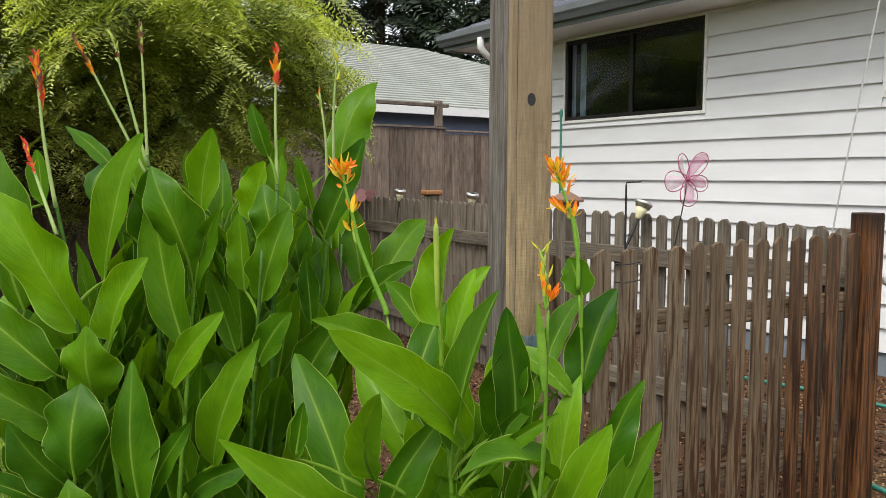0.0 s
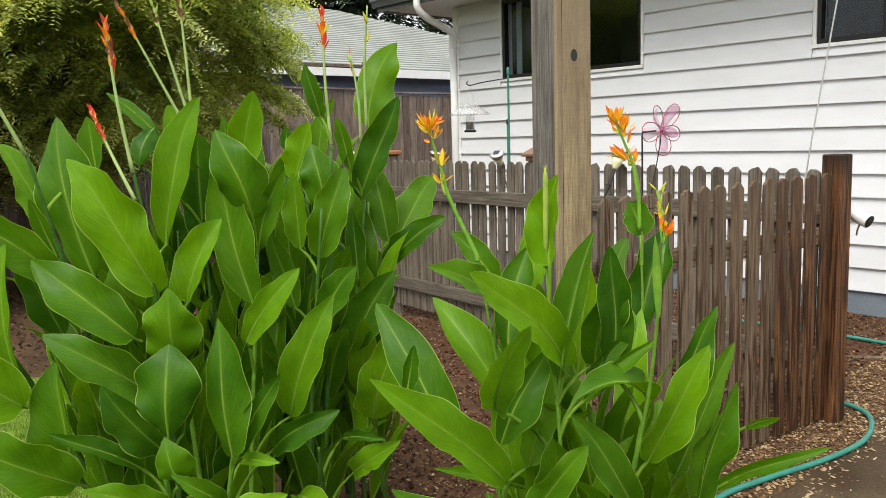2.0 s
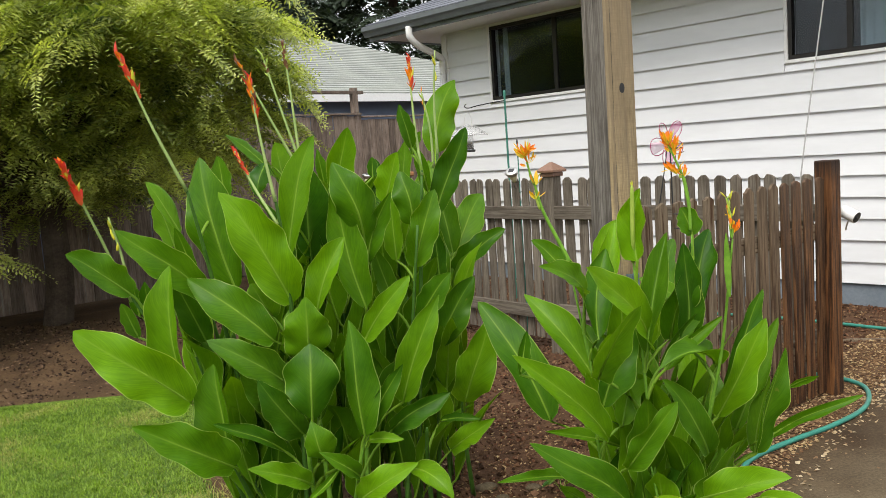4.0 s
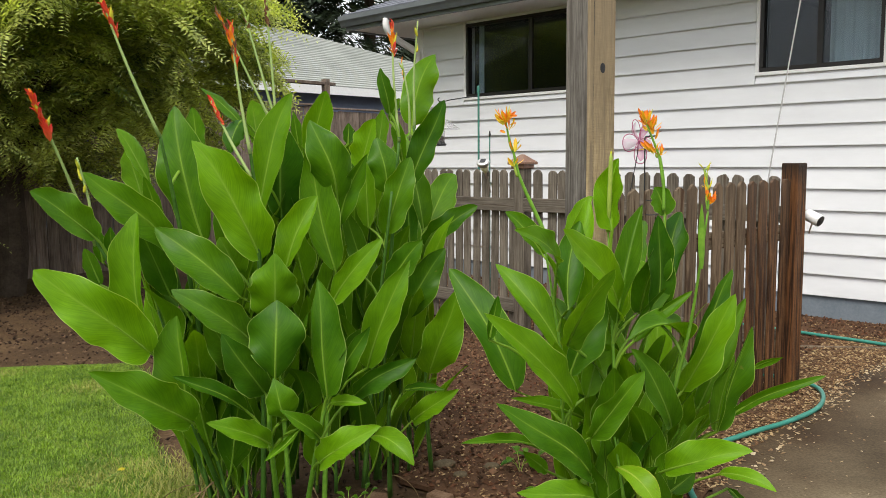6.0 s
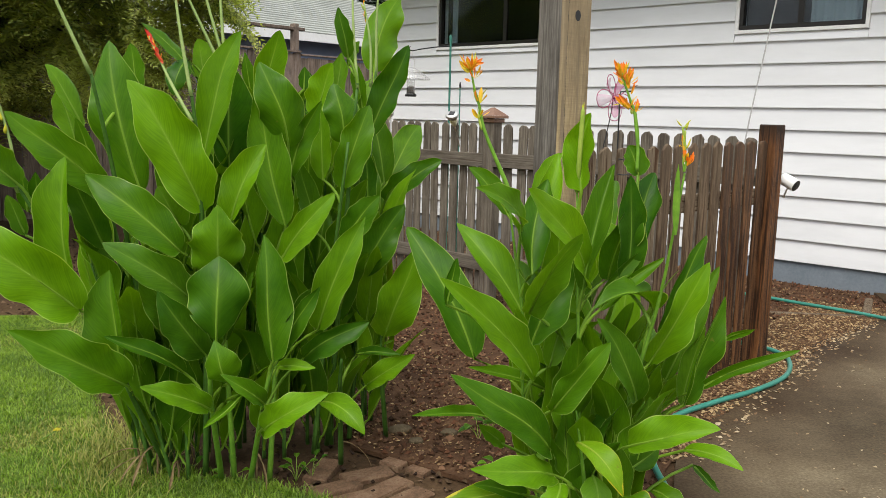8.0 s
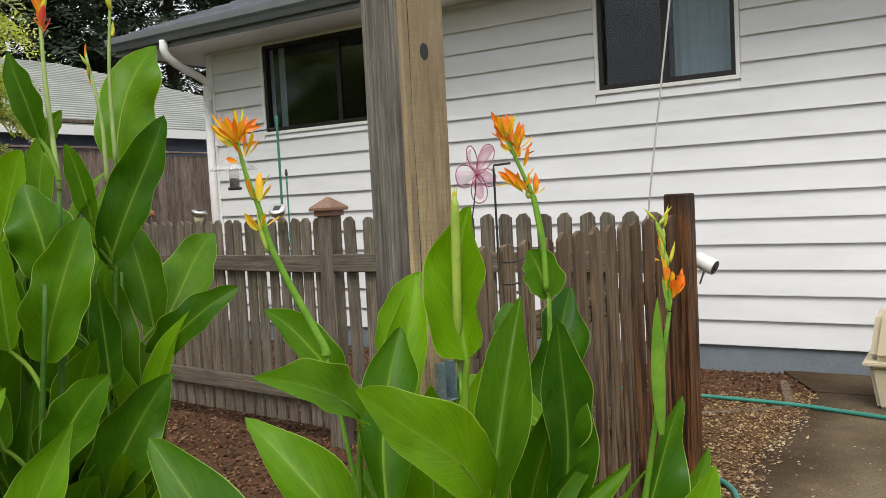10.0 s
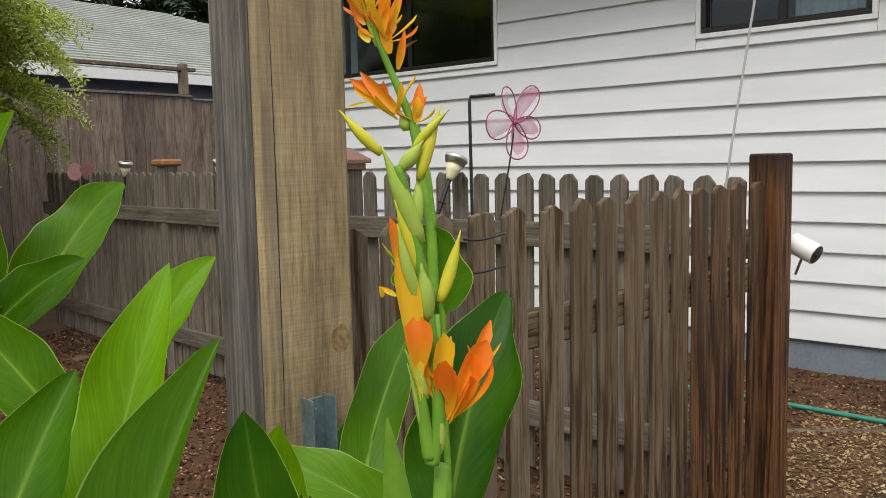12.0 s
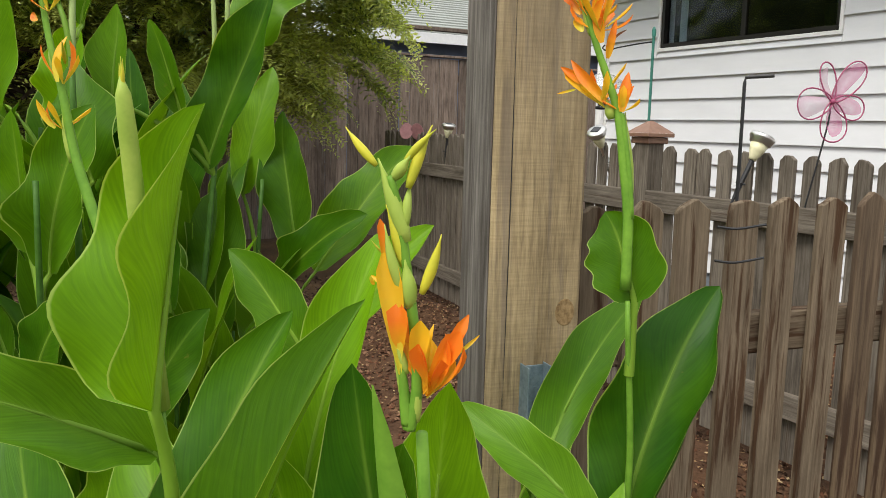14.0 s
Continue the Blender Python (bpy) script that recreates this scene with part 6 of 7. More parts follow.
def blade(bm, p0, p1, width, curl, facing, seed, round_end=False):
    """A petal: a small curved blade from p0 to p1 that bows by curl towards its face."""
    uv_l = bm.loops.layers.uv.verify()
    r = random.Random(seed)
    p0, p1 = Vector(p0), Vector(p1)
    ax = (p1 - p0)
    ln = ax.length
    ax.normalize()
    f = Vector(facing)
    f = (f - ax * f.dot(ax)).normalized()
    s = ax.cross(f).normalized()
    nv, nu = 8, 4
    grid = []
    for j in range(nv + 1):
        v = j / nv
        h = width / 2 * max(0.04, math.sin(math.pi * (0.06 + 0.94 * v) ** 0.9) ** 0.7 if v < 1 else 0.04)
        if round_end:
            h = width / 2 * max(0.10, v ** 0.75 * (1 - v ** 5) ** 0.5 * 1.12)
        c = p0 + ax * ln * v + f * curl * ln * (math.sin(math.pi * v * 0.5) - v * 1.2)
        grid.append([(bm.verts.new(c + s * h * (2 * i / nu - 1) * 0.92 + f * (h * 0.55 * ((2 * i / nu - 1) ** 2))), i / nu, v) for i in range(nu + 1)])
    for j in range(nv):
        for i in range(nu):
            q = (grid[j][i], grid[j][i + 1], grid[j + 1][i + 1], grid[j + 1][i])
            face = bm.faces.new([k_[0] for k_ in q])
            face.smooth = True
            for lp, k_ in zip(face.loops, q):
                lp[uv_l].uv = (k_[1], k_[2])


def spindle(bm, p0, p1, width, bow=0.0):
    p0, p1 = Vector(p0), Vector(p1)
    d = p1 - p0
    sd = d.orthogonal().normalized()
    line = [p0 + d * (k_ / 8) + sd * bow * d.length * math.sin(math.pi * k_ / 8) for k_ in range(9)]
    tube(bm, line, lambda f: width / 2 * (0.34 + 0.66 * math.sin(math.pi * min(1, f * 1.05 + 0.06)) ** 0.8) * (1 - 0.75 * f ** 3), 8)


FLOWER_MATS = {"o": ORANGE, "y": YELLOW, "r": RED, "b": BUD, "g": CALYX, "w": WITHERED}
FLOWER_NAMES = {"o": "petal", "y": "petal", "r": "petal", "b": "bud", "g": "calyx", "w": "withered_petal"}


def spike_from(plant, origin, right, unit, rachis, items, label, seed=1, thick=(0.0034, 0.002)):
    """A flower spike laid out in a plane through origin: x along right, z up, in units; items are (kind, x0, z0, x1, z1, width)."""
    r = random.Random(seed)
    o = Vector(origin) - Vector(plant.location)
    rt = Vector((right[0], right[1], 0)).normalized()
    toward = Vector((rt.y, -rt.x, 0))
    place = lambda x, z, d=0.0: o + rt * x * unit + Vector((0, 0, z * unit)) + toward * d
    head = part("flower_spike", made(tube, smooth_line([place(x, z) for x, z in rachis], 5), lambda f: thick[0] + (thick[1] - thick[0]) * f, 8), STEM, plant, label, True)
    for i, (k_, x0, z0, x1, z1, w) in enumerate(items):
        bm = bmesh.new()
        d0, d1 = r.uniform(-6, 8) * unit, r.uniform(-14, 18) * unit
        if k_ in "bg":
            spindle(bm, place(x0, z0, d0 * 0.5), place(x1, z1, d1), w * unit, r.uniform(-0.04, 0.04))
            part(FLOWER_NAMES[k_], bm, FLOWER_MATS[k_], head, "", True)
        else:
            blade(bm, place(x0, z0, d0), place(x1, z1, d1), w * unit, r.uniform(-0.1, 0.45), toward + rt * r.uniform(-0.5, 0.5), i, k_ in "oy" and w > 20)
            part(FLOWER_NAMES[k_], bm, FLOWER_MATS[k_], head)
    return head


def loose_spike(plant, foot, tip, kinds, n, size, label, seed, stalk=0.006):
    """A flower spike on a bare stalk from foot to tip, its petals and buds crowded along the upper part."""
    r = random.Random(seed)
    o = Vector(plant.location)
    a, b = Vector(foot) - o, Vector(tip) - o
    mid = (a + b) / 2 + Vector((r.uniform(-1, 1), r.uniform(-1, 1), 0)) * 0.012
    head = part("flower_spike", made(tube, smooth_line([a, mid, b], 6), lambda f: stalk * (1.1 - 0.55 * f), 8), STALK, plant, label, True)
    d = (b - a).normalized()
    for i in range(n):
        f = i / n
        root = b - d * size * 1.7 * (1 - f)
        az = i * 2.4 + seed
        out = Vector((math.cos(az), math.sin(az), 0))
        tip_ = root + (d * r.uniform(0.6, 1.0) + out * r.uniform(0.12, 0.5) * (1.15 - 0.6 * f)) * size * r.uniform(0.55, 0.95)
        k_ = kinds[i % len(kinds)]
        bm = bmesh.new()
        if k_ in "bg":
            spindle(bm, root, tip_, size * 0.17)
            part(FLOWER_NAMES[k_], bm, FLOWER_MATS[k_], head, "", True)
        else:
            blade(bm, root, tip_, size * r.uniform(0.17, 0.30), r.uniform(-0.3, 0.6), -out, i)
            part(FLOWER_NAMES[k_], bm, FLOWER_MATS[k_], head)
    return head


# the opening spike beside the path
spike_from(near_f1, (0.2545, 1.739, 1.267), (1, 0.07), 0.000257,
           [(-12, -90), (-6, -60), (2, -5), (-4, 95), (-25, 240), (-39, 327), (-56, 394)],
           [("g", -15, 148, -25, 240, 34), ("b", 7, 176, 42, 290, 23), ("b", -28, 225, -63, 341, 27), ("g", -28, 172, -63, 305, 23), ("g", -22, 272, -80, 425, 34), ("b", -82, 412, -143, 481, 19), ("g", -51, 388, -18, 432, 25), ("b", -30, 420, 28, 481, 16), ("g", -25, 300, -18, 385, 20), ("b", -22, 372, 19, 488, 23),
            ("y", -30, 20, -65, 252, 66), ("o", -62, 222, -73, 314, 24), ("o", -28, 60, -36, 158, 62), ("o", -10, 40, -18, 128, 53), ("o", -24, 80, 12, 50, 34)],
           "yellow green buds above an open orange flower", 5)
spike_from(near_f1, (0.2545, 1.739, 1.267), (1, 0.07), 0.000257,
           [(-14, -80), (-20, -40), (-24, 0), (-30, 40)],
           [("y", -3, 5, 7, 128, 53), ("y", 14, 20, 28, 116, 18), ("o", 14, -18, 96, 138, 34), ("o", 18, -10, 84, 109, 59), ("y", 20, -28, 74, 46, 27), ("y", 76, 62, 118, 99, 9), ("g", 2, -75, 2, 12, 23), ("g", -14, -75, -48, 80, 17), ("g", -18, 20, -54, 105, 20), ("y", -64, 190, -90, 205, 10), ("y", -90, 205, -84, 186, 9), ("b", -66, 248, -88, 276, 5)],
           "outer petals and pale green calyx", 8)
bm = bmesh.new()
blade(bm, Vector((0.252, 1.765, 1.06)) - Vector(near_f1.location), Vector((0.2335, 1.7395, 1.266)) - Vector(near_f1.location), 0.0225, 0.05, (0.3, 0.9, 0), 3)
part("bract", bm, STEM, near_f1, "sheathing green bract with a dry tip")
# orange spike above the round leaf
spike_from(near_f2, (0.403, 2.368, 1.29), (0.928, -0.373), 0.00086,
           [(-2, -100), (-4, -1), (-14, 70), (-26, 141), (-44, 191), (-62, 235), (-82, 290), (-98, 330)],
           [("o", -91, 300, -120, 356, 17), ("y", -84, 290, -106, 342, 26), ("o", -75, 298, -82, 348, 19), ("b", -69, 319, -56, 352, 7), ("o", -62, 266, -51, 328, 17), ("o", -56, 272, -38, 324, 15), ("o", -55, 240, -65, 296, 18), ("o", -87, 279, -110, 308, 11), ("g", -72, 250, -90, 302, 11), ("y", -82, 255, -99, 277, 15), ("o", -44, 218, -31, 268, 12), ("w", -38, 244, -16, 254, 4)],
           "yellow and orange flowers over green ovaries", 2, (0.0068, 0.003))
spike_from(near_f2, (0.403, 2.368, 1.29), (0.928, -0.373), 0.00086,
           [(0, 0), (-6, 60), (-18, 130), (-21, 144)],
           [("o", -42, 160, -95, 216, 20), ("y", -48, 152, -106, 203, 22), ("o", -70, 182, -110, 207, 14), ("o", -20, 146, -15, 200, 17), ("o", -18, 160, -6, 181, 11), ("g", -35, 136, -41, 162, 15), ("g", -4, 8, -20, 146, 15), ("y", -88, 176, -118, 170, 4)],
           "lower pair of orange flowers", 6, (0.004, 0.003))
# leaning spike of the plant behind
spike_from(near_f3, (-0.136, 2.19, 1.17), (0.952, -0.307), 0.00116,
           [(2, -12), (0, 0), (-22, 48), (-52, 113), (-71, 162), (-85, 222), (-99, 266), (-110, 321)],
           [("y", -110, 308, -143, 355, 6), ("o", -107, 318, -79, 346, 13), ("o", -101, 328, -73, 334, 9), ("y", -114, 306, -141, 338, 15), ("y", -107, 318, -106, 360, 7), ("b", -104, 322, -98, 365, 6), ("o", -110, 282, -127, 289, 9), ("o", -95, 305, -79, 311, 6), ("y", -80, 224, -79, 268, 13), ("y", -85, 182, -102, 208, 13), ("b", -80, 242, -62, 262, 4), ("g", -89, 226, -104, 274, 9), ("g", -74, 149, -88, 208, 11), ("o", -108, 312, -120, 350, 10)],
           "orange and yellow flowers on a leaning stalk", 3, (0.0085, 0.003))


def ruffle(plant, origin, right, unit, spots, label, seed, spread=0.8, slim=0.6):
    """A cluster of crowded petals; spots are (x, z, reach, count) in units."""
    r = random.Random(seed)
    o = Vector(origin) - Vector(plant.location)
    rt = Vector((right[0], right[1], 0)).normalized()
    fr = Vector((rt.y, -rt.x, 0))
    head = None
    for x, z, reach, count in spots:
        root = o + rt * x * unit + Vector((0, 0, z * unit))
        for i in range(count):
            a = i * 2.4 + r.uniform(-0.3, 0.3)
            d = (rt * math.cos(a) + fr * math.sin(a)) * r.uniform(0.3, 1.0) * spread + Vector((0, 0, r.uniform(0.3, 1.0)))
            bm = bmesh.new()
            blade(bm, root, root + d.normalized() * reach * unit * r.uniform(0.7, 1.15), reach * unit * r.uniform(0.34, 0.52) * slim, r.uniform(-0.2, 0.7), -d.cross(Vector((0, 0, 1))).cross(d), i + seed, True)
            ob = part("petal", bm, (ORANGE, YELLOW, ORANGE)[(i + seed) % 3], head or plant, "" if head else label)
            head = head or ob


ruffle(near_f1, (0.2545, 1.739, 1.267), (1, 0.07), 0.000257, [(22, -22, 112, 5), (34, -14, 96, 3)], "crowded orange petals of the open flower", 5, 0.4, 1.0)
ruffle(near_f2, (0.403, 2.368, 1.29), (0.928, -0.373), 0.00086, [(-85, 285, 62, 8), (-58, 256, 58, 7), (-52, 158, 56, 7), (-72, 270, 56, 6), (-22, 146, 44, 4)], "crowded orange and yellow petals", 4)
ruffle(near_f3, (-0.136, 2.19, 1.17), (0.952, -0.307), 0.00116, [(-108, 310, 48, 12), (-98, 290, 40, 5), (-82, 222, 40, 5), (-84, 180, 34, 4)], "crowded yellow and orange petals", 7)
part("rolled_bud", made(tube, [(-0.0844, -0.051, 1.167), (-0.0865, -0.0613, 1.2434), (-0.0886, -0.0716, 1.3197), (-0.0903, -0.0802, 1.3834), (-0.091, -0.0836, 1.4088), (-0.0914, -0.0853, 1.4216)], lambda f: 0.0078 - 0.0014 * f - 0.0052 * max(0.0, (f - 0.7) / 0.3) ** 1.6, 10), CALYX, near_bud, "tight pale green rolled bud", True)
for dx, dz in ((0.003, 0.012), (-0.003, 0.009), (0.0, 0.014)):
    part("bud_tip", made(spindle, (-0.0910569, -0.08372, 1.40968), (-0.091383 + dx, -0.0853228 - dx, 1.42157 + dz), 0.0035), BUD, near_bud, "yellow tip of the rolled bud", True)
loose_spike(far_s1, (-1.439, 2.41, 1.49), (-1.60, 2.34, 1.95), "rrorrob", 18, 0.085, "red flower buds on a long pale stalk", 4)
loose_spike(far_s2, (-1.66, 2.385, 1.12), (-1.775, 2.17, 1.60), "rrrorrb", 20, 0.085, "red flowers on a long arching stalk", 5)
loose_spike(far_s2, (-1.66, 2.385, 1.12), (-1.70, 2.36, 1.42), "b", 3, 0.07, "slim green bud", 6)
loose_spike(far_s3, (-1.136, 2.41, 1.43), (-1.19, 2.43, 1.86), "owrowr", 20, 0.085, "withering orange and red flowers", 7)
loose_spike(far_s3, (-1.136, 2.41, 1.35), (-1.27, 2.50, 1.62), "rro", 11, 0.06, "small red flowers on a side stalk", 8)
loose_spike(far_s4, (-1.05, 2.91, 1.56), (-1.17, 2.92, 2.02), "gwgw", 9, 0.06, "spent stalk with green seed pods", 9)
loose_spike(far_s4, (-1.05, 2.91, 1.56), (-1.08, 2.95, 2.05), "wwgw", 18, 0.065, "spent brown flower stalk", 10)
loose_spike(far_s4, (-1.05, 2.91, 1.52), (-1.26, 2.85, 1.98), "owow", 14, 0.07, "withered orange flower stalk", 12)
loose_spike(far_s6, (-0.56, 2.78, 1.48), (-0.575, 2.85, 1.95), "rorrob", 15, 0.075, "red flowers on a straight stalk", 13)
loose_spike(far_s7, (-0.436, 3.19, 1.55), (-0.415, 3.20, 2.03), "b", 2, 0.08, "slim closed bud stalk", 14)
loose_spike(far_s7, (-0.46, 3.18, 1.50), (-0.49, 3.20, 1.85), "og", 5, 0.05, "small orange flowers and seed pods", 15)


def weed(x, y, n, size, seed):
    """A low sprig of small broad leaves."""
    t = thing("weed", "low green weed with small leaves at the clump's foot", "weed", "weeds in the bed", at=Matrix.Translation((x, y, -0.02)))
    r = random.Random(seed)
    for i in range(n):
        a = i * 2.4 + seed
        top = Vector((math.cos(a) * r.uniform(0.02, 0.07), math.sin(a) * r.uniform(0.02, 0.07), r.uniform(0.03, 0.09)))
        bm = made(tube, smooth_line([(0, 0, 0), top * 0.5 + Vector((0, 0, 0.012)), top], 3), 0.0014, 5)
        blade(bm, top, top + Vector((math.cos(a), math.sin(a), r.uniform(-0.3, 0.5))) * size * r.uniform(0.7, 1.2), size * 0.7, 0.2, (0, 0, 1), i)
        part("leaf", bm, CANNA_DEEP_SHADED, t)
    return t


for i, (x, y, n, z_) in enumerate([(-0.80, 2.66, 6, 0.036), (-0.74, 2.68, 5, 0.032), (-1.20, 2.74, 5, 0.036), (-0.02, 2.52, 5, 0.05), (0.0, 2.95, 6, 0.06), (0.08, 3.05, 5, 0.05), (-1.05, 2.68, 5, 0.04)]):
    weed(x, y, n, z_, i + 3)


def dry_leaf(x, y, heading, length, seed):
    """A withered strap of leaf, bent over to the ground."""
    t = thing("dry_leaf", "withered straw coloured canna leaf hanging to the ground", "dry leaf", "withered leaves", at=Matrix.Translation((x, y, 0)))
    r = random.Random(seed)
    a = radians(heading)
    d = Vector((math.cos(a), math.sin(a), 0))
    bm = bmesh.new()
    h = r.uniform(0.06, 0.13)
    blade(bm, (0, 0, h), d * length * 0.55 + Vector((0, 0, h * 0.9)), 0.010, 0.5, (0, 0, 1), seed)
    blade(bm, d * length * 0.5 + Vector((0, 0, h * 0.9)), d * length + Vector((0, 0, 0.006)), 0.012, 0.3, (0.3, 0.2, 1), seed + 9)
    part("blade", bm, DRY_LEAF, t)
    part("stalk", made(tube, [(0, 0, -0.02), (0.004, 0, h * 0.5), (0, 0, h)], 0.004, 6), DRY_LEAF, t)
    return t


for i, (x, y, a, l_) in enumerate([(-1.36, 2.78, 200, 0.16), (-1.32, 2.74, 235, 0.14), (-1.40, 2.84, 185, 0.18), (-1.24, 2.70, 260, 0.12), (-1.30, 2.80, 220, 0.2), (-0.95, 2.64, 290, 0.12), (-0.62, 2.78, 330, 0.14), (0.02, 1.98, 215, 0.14), (0.22, 1.98, 300, 0.12)]):
    dry_leaf(x, y, a, l_, i + 1)


# ---- garden ornaments and small things ----
def solar_lamp(x, y, z, lean, turn):
    """A stake lamp whose steel cap tops out at z."""
    t = thing("solar_lamp", "small steel solar garden lamp tied to the fence", "solar lamp", "solar lamps on the fence", at=Matrix.Translation((x, y, z)) @ Matrix.Rotation(radians(turn), 4, "Z") @ Matrix.Rotation(radians(lean), 4, "Y"))
    part("cap", made(lathe, [(0.008, -0.004), (0.047, -0.006), (0.052, -0.012), (0.052, -0.022), (0.046, -0.028), (0.044, -0.04), (0.036, -0.044)], 20), STEEL, t, "brushed steel cap", True)
    part("solar_cell", made(lathe, [(0.030, -0.004), (0.030, -0.001)], 4, Matrix.Rotation(radians(45), 4, "Z")), BLACK, t, "dark solar cell")
    part("lens", made(lathe, [(0.036, -0.045), (0.030, -0.07), (0.019, -0.10), (0.015, -0.112)], 16), LENS, t, "cloudy plastic lens", True)
    part("stake", made(lathe, [(0.010, -0.113), (0.010, -0.24), (0.004, -0.31)], 10), BLACK, t)
    part("tie", made(tube, [(0.013 * math.cos(a / 8 * 6.283), 0.03 * math.sin(a / 8 * 6.283), -0.215) for a in range(8)], 0.0022, 6, True), BLACK, t)
    return t


solar_lamp(0.115, 6.60, 1.418, 14, -60)
solar_lamp(-0.545, 7.69, 1.43, 12, -60)
solar_lamp(1.105, 4.88, 1.40, 24, 20)
sl = solar_lamp(0.475, 5.78, 1.408, -34, 55)
for c_ in sl.children:
    if c_.name.startswith("stake"):
        c_.data = c_.data.copy()
        c_.data.materials[0] = STEEL


def petal_loop(n=22, length=0.135, width=0.100):
    return [(length * (0.5 - 0.5 * math.cos(2 * math.pi * k_ / n)) , 0.0, width * 0.5 * math.sin(2 * math.pi * k_ / n) * (0.55 + 0.45 * (0.5 - 0.5 * math.cos(2 * math.pi * k_ / n)))) for k_ in range(n)]


def pinwheel(name, label, m, films, size=1.0, stake_to=None):
    """Five wire petals with coloured film about a hub, in the local xz plane."""
    t = thing(name, label, "garden pinwheel", at=m)
    for i, film in enumerate(films):
        a = Matrix.Rotation(radians((-51, -108, -187, -277, 15)[i]), 4, "Y")
        shape = [(0.158, 0.098), (0.128, 0.066), (0.124, 0.124), (0.130, 0.118), (0.116, 0.096)][i % 5]
        loop = [a @ (Vector(q) * size) for q in petal_loop(22, *shape)]
        part("wire_loop", made(tube, loop, 0.0027 * size ** 0.5, 6, True), PINK_WIRE, t, "", True)
        if film is None:
            continue
        bm = bmesh.new()
        uv_l = bm.loops.layers.uv.verify()
        half = [Vector(q) * size * 0.97 for q in petal_loop(22, *shape)]
        inner = [a @ (q * (0.9 if i % 2 else 1.0) + Vector((0, (0.012 + 0.018 * (i % 3)) * math.sin(q.x * 22), (abs(q.z) - q.z) * 0.28 - 0.004))) for q in half]
        c = bm.verts.new(a @ (Vector((0.075, 0.012, 0)) * size))
        ring = [bm.verts.new(q) for q in inner]
        for k_ in range(len(ring)):
            f = bm.faces.new((c, ring[k_], ring[(k_ + 1) % len(ring)]))
            f.smooth = True
            for lp in f.loops:
                lp[uv_l].uv = (0.5, 0.2 if lp.vert is c else 0.9)
        part("film_petal", bm, film, t, "translucent pink film")
    part("hub", made(lathe, [(0.008, -0.012), (0.012, 0.0), (0.006, 0.010)], 12, Matrix.Rotation(radians(90), 4, "X")), PINK_WIRE, t, "", True)
    if stake_to:
        part("stake", made(tube, smooth_line([(0, 0.012, -0.005), (-0.006, 0.014, -0.10), stake_to], 4), 0.0035, 8), BLACK, t)
    return t


PW = Matrix.Translation((1.30, 4.70, 1.527)) @ Matrix.Rotation(radians(18), 4, "Z")
pinwheel("garden_pinwheel", "pink wire pinwheel on a dark stake at the fence", PW, [PINK_FILM, PALE_FILM, PALE_FILM, PINK_FILM, PINK_FILM], 1.16, (-0.045, 0.05, -0.40))
pinwheel("fallen_pinwheel", "plum pink pinwheel lying on the ground by the bricks", Matrix.Translation((-0.316, 2.16, 0.05)) @ Euler((radians(52), radians(10), radians(25))).to_matrix().to_4x4(), [PLUM_FILM, None, PINK_FILM, PLUM_FILM, PLUM_FILM], 0.9)

hook = thing("garden_hook", "thin black metal hook tied to a picket", "garden hook", at=Matrix.Translation((0.688, 3.205, 0.0)))
part("rod", made(tube, [(0, 0, 1.0), (0, 0, 1.25), (-0.002, 0, 1.50), (0.0, 0.0, 1.512), (0.055, -0.006, 1.516)], 0.0038, 8), BLACK, hook)
for z_ in (1.148, 1.215):
    part("tie", made(tube, smooth_line([(-0.066, -0.165, z_), (-0.026, -0.152, z_ - 0.004), (0.036, -0.116, z_ + 0.003)], 4), 0.0028, 6), BLACK, hook)

butterfly = thing("butterfly_ornament", "faded pink butterfly ornament on the fence", "ornament", at=Matrix.Translation((-0.93, 8.25, 1.33)))
for sgn in (-1, 1):
    bm = made(lathe, [(0.001, -0.004), (0.05, -0.003), (0.055, 0.0), (0.05, 0.003), (0.001, 0.004)], 14, Matrix.Translation((0.045 * sgn, 0, 0.03)) @ Matrix.Rotation(radians(90 + 20 * sgn), 4, "X") @ Matrix.Diagonal((1, 1.3, 1, 1)))
    part("wing", bm, FADED_PINK, butterfly)
part("stake", made(tube, [(0, 0.012, 0.03), (0, 0.02, -0.3)], 0.004, 6), BLACK, butterfly)

# bird feeder on a shepherd's pole
pole = thing("shepherd_pole", "green metal pole with a curled side arm", "garden pole", at=Matrix.Translation((0.95, 8.04, 0)))
part("shaft", made(tube, [(0, 0, -0.1), (0, 0, 1.0), (0, 0, 2.15)], 0.011, 10), GREEN_POLE, pole)
arm_to = Vector((0.615 - 0.95, 8.41 - 8.04, 2.03))
part("arm", made(tube, smooth_line([(0, 0, 2.08), (-0.10, 0.11, 2.075), (-0.24, 0.265, 2.06), (arm_to.x + 0.01, arm_to.y - 0.01, 2.045), (arm_to.x - 0.025, arm_to.y + 0.02, 2.065), (arm_to.x - 0.01, arm_to.y + 0.01, 2.09)], 5), 0.006, 8), BLACK, pole, "thin black arm with a curled end")
part("finial", made(lathe, [(0.016, 2.12), (0.016, 2.17), (0.006, 2.19)], 10), GREEN_POLE, pole)
feeder = thing("bird_feeder", "clear dome bird feeder hanging from a pole", "bird feeder", at=Matrix.Translation((0.615, 8.41, 1.70)))
part("dome", made(lathe, [(0.205, 0.05), (0.20, 0.062), (0.15, 0.10), (0.09, 0.145), (0.03, 0.17), (0.004, 0.175)], 28), CLEAR, feeder, "clear plastic baffle dome", True)
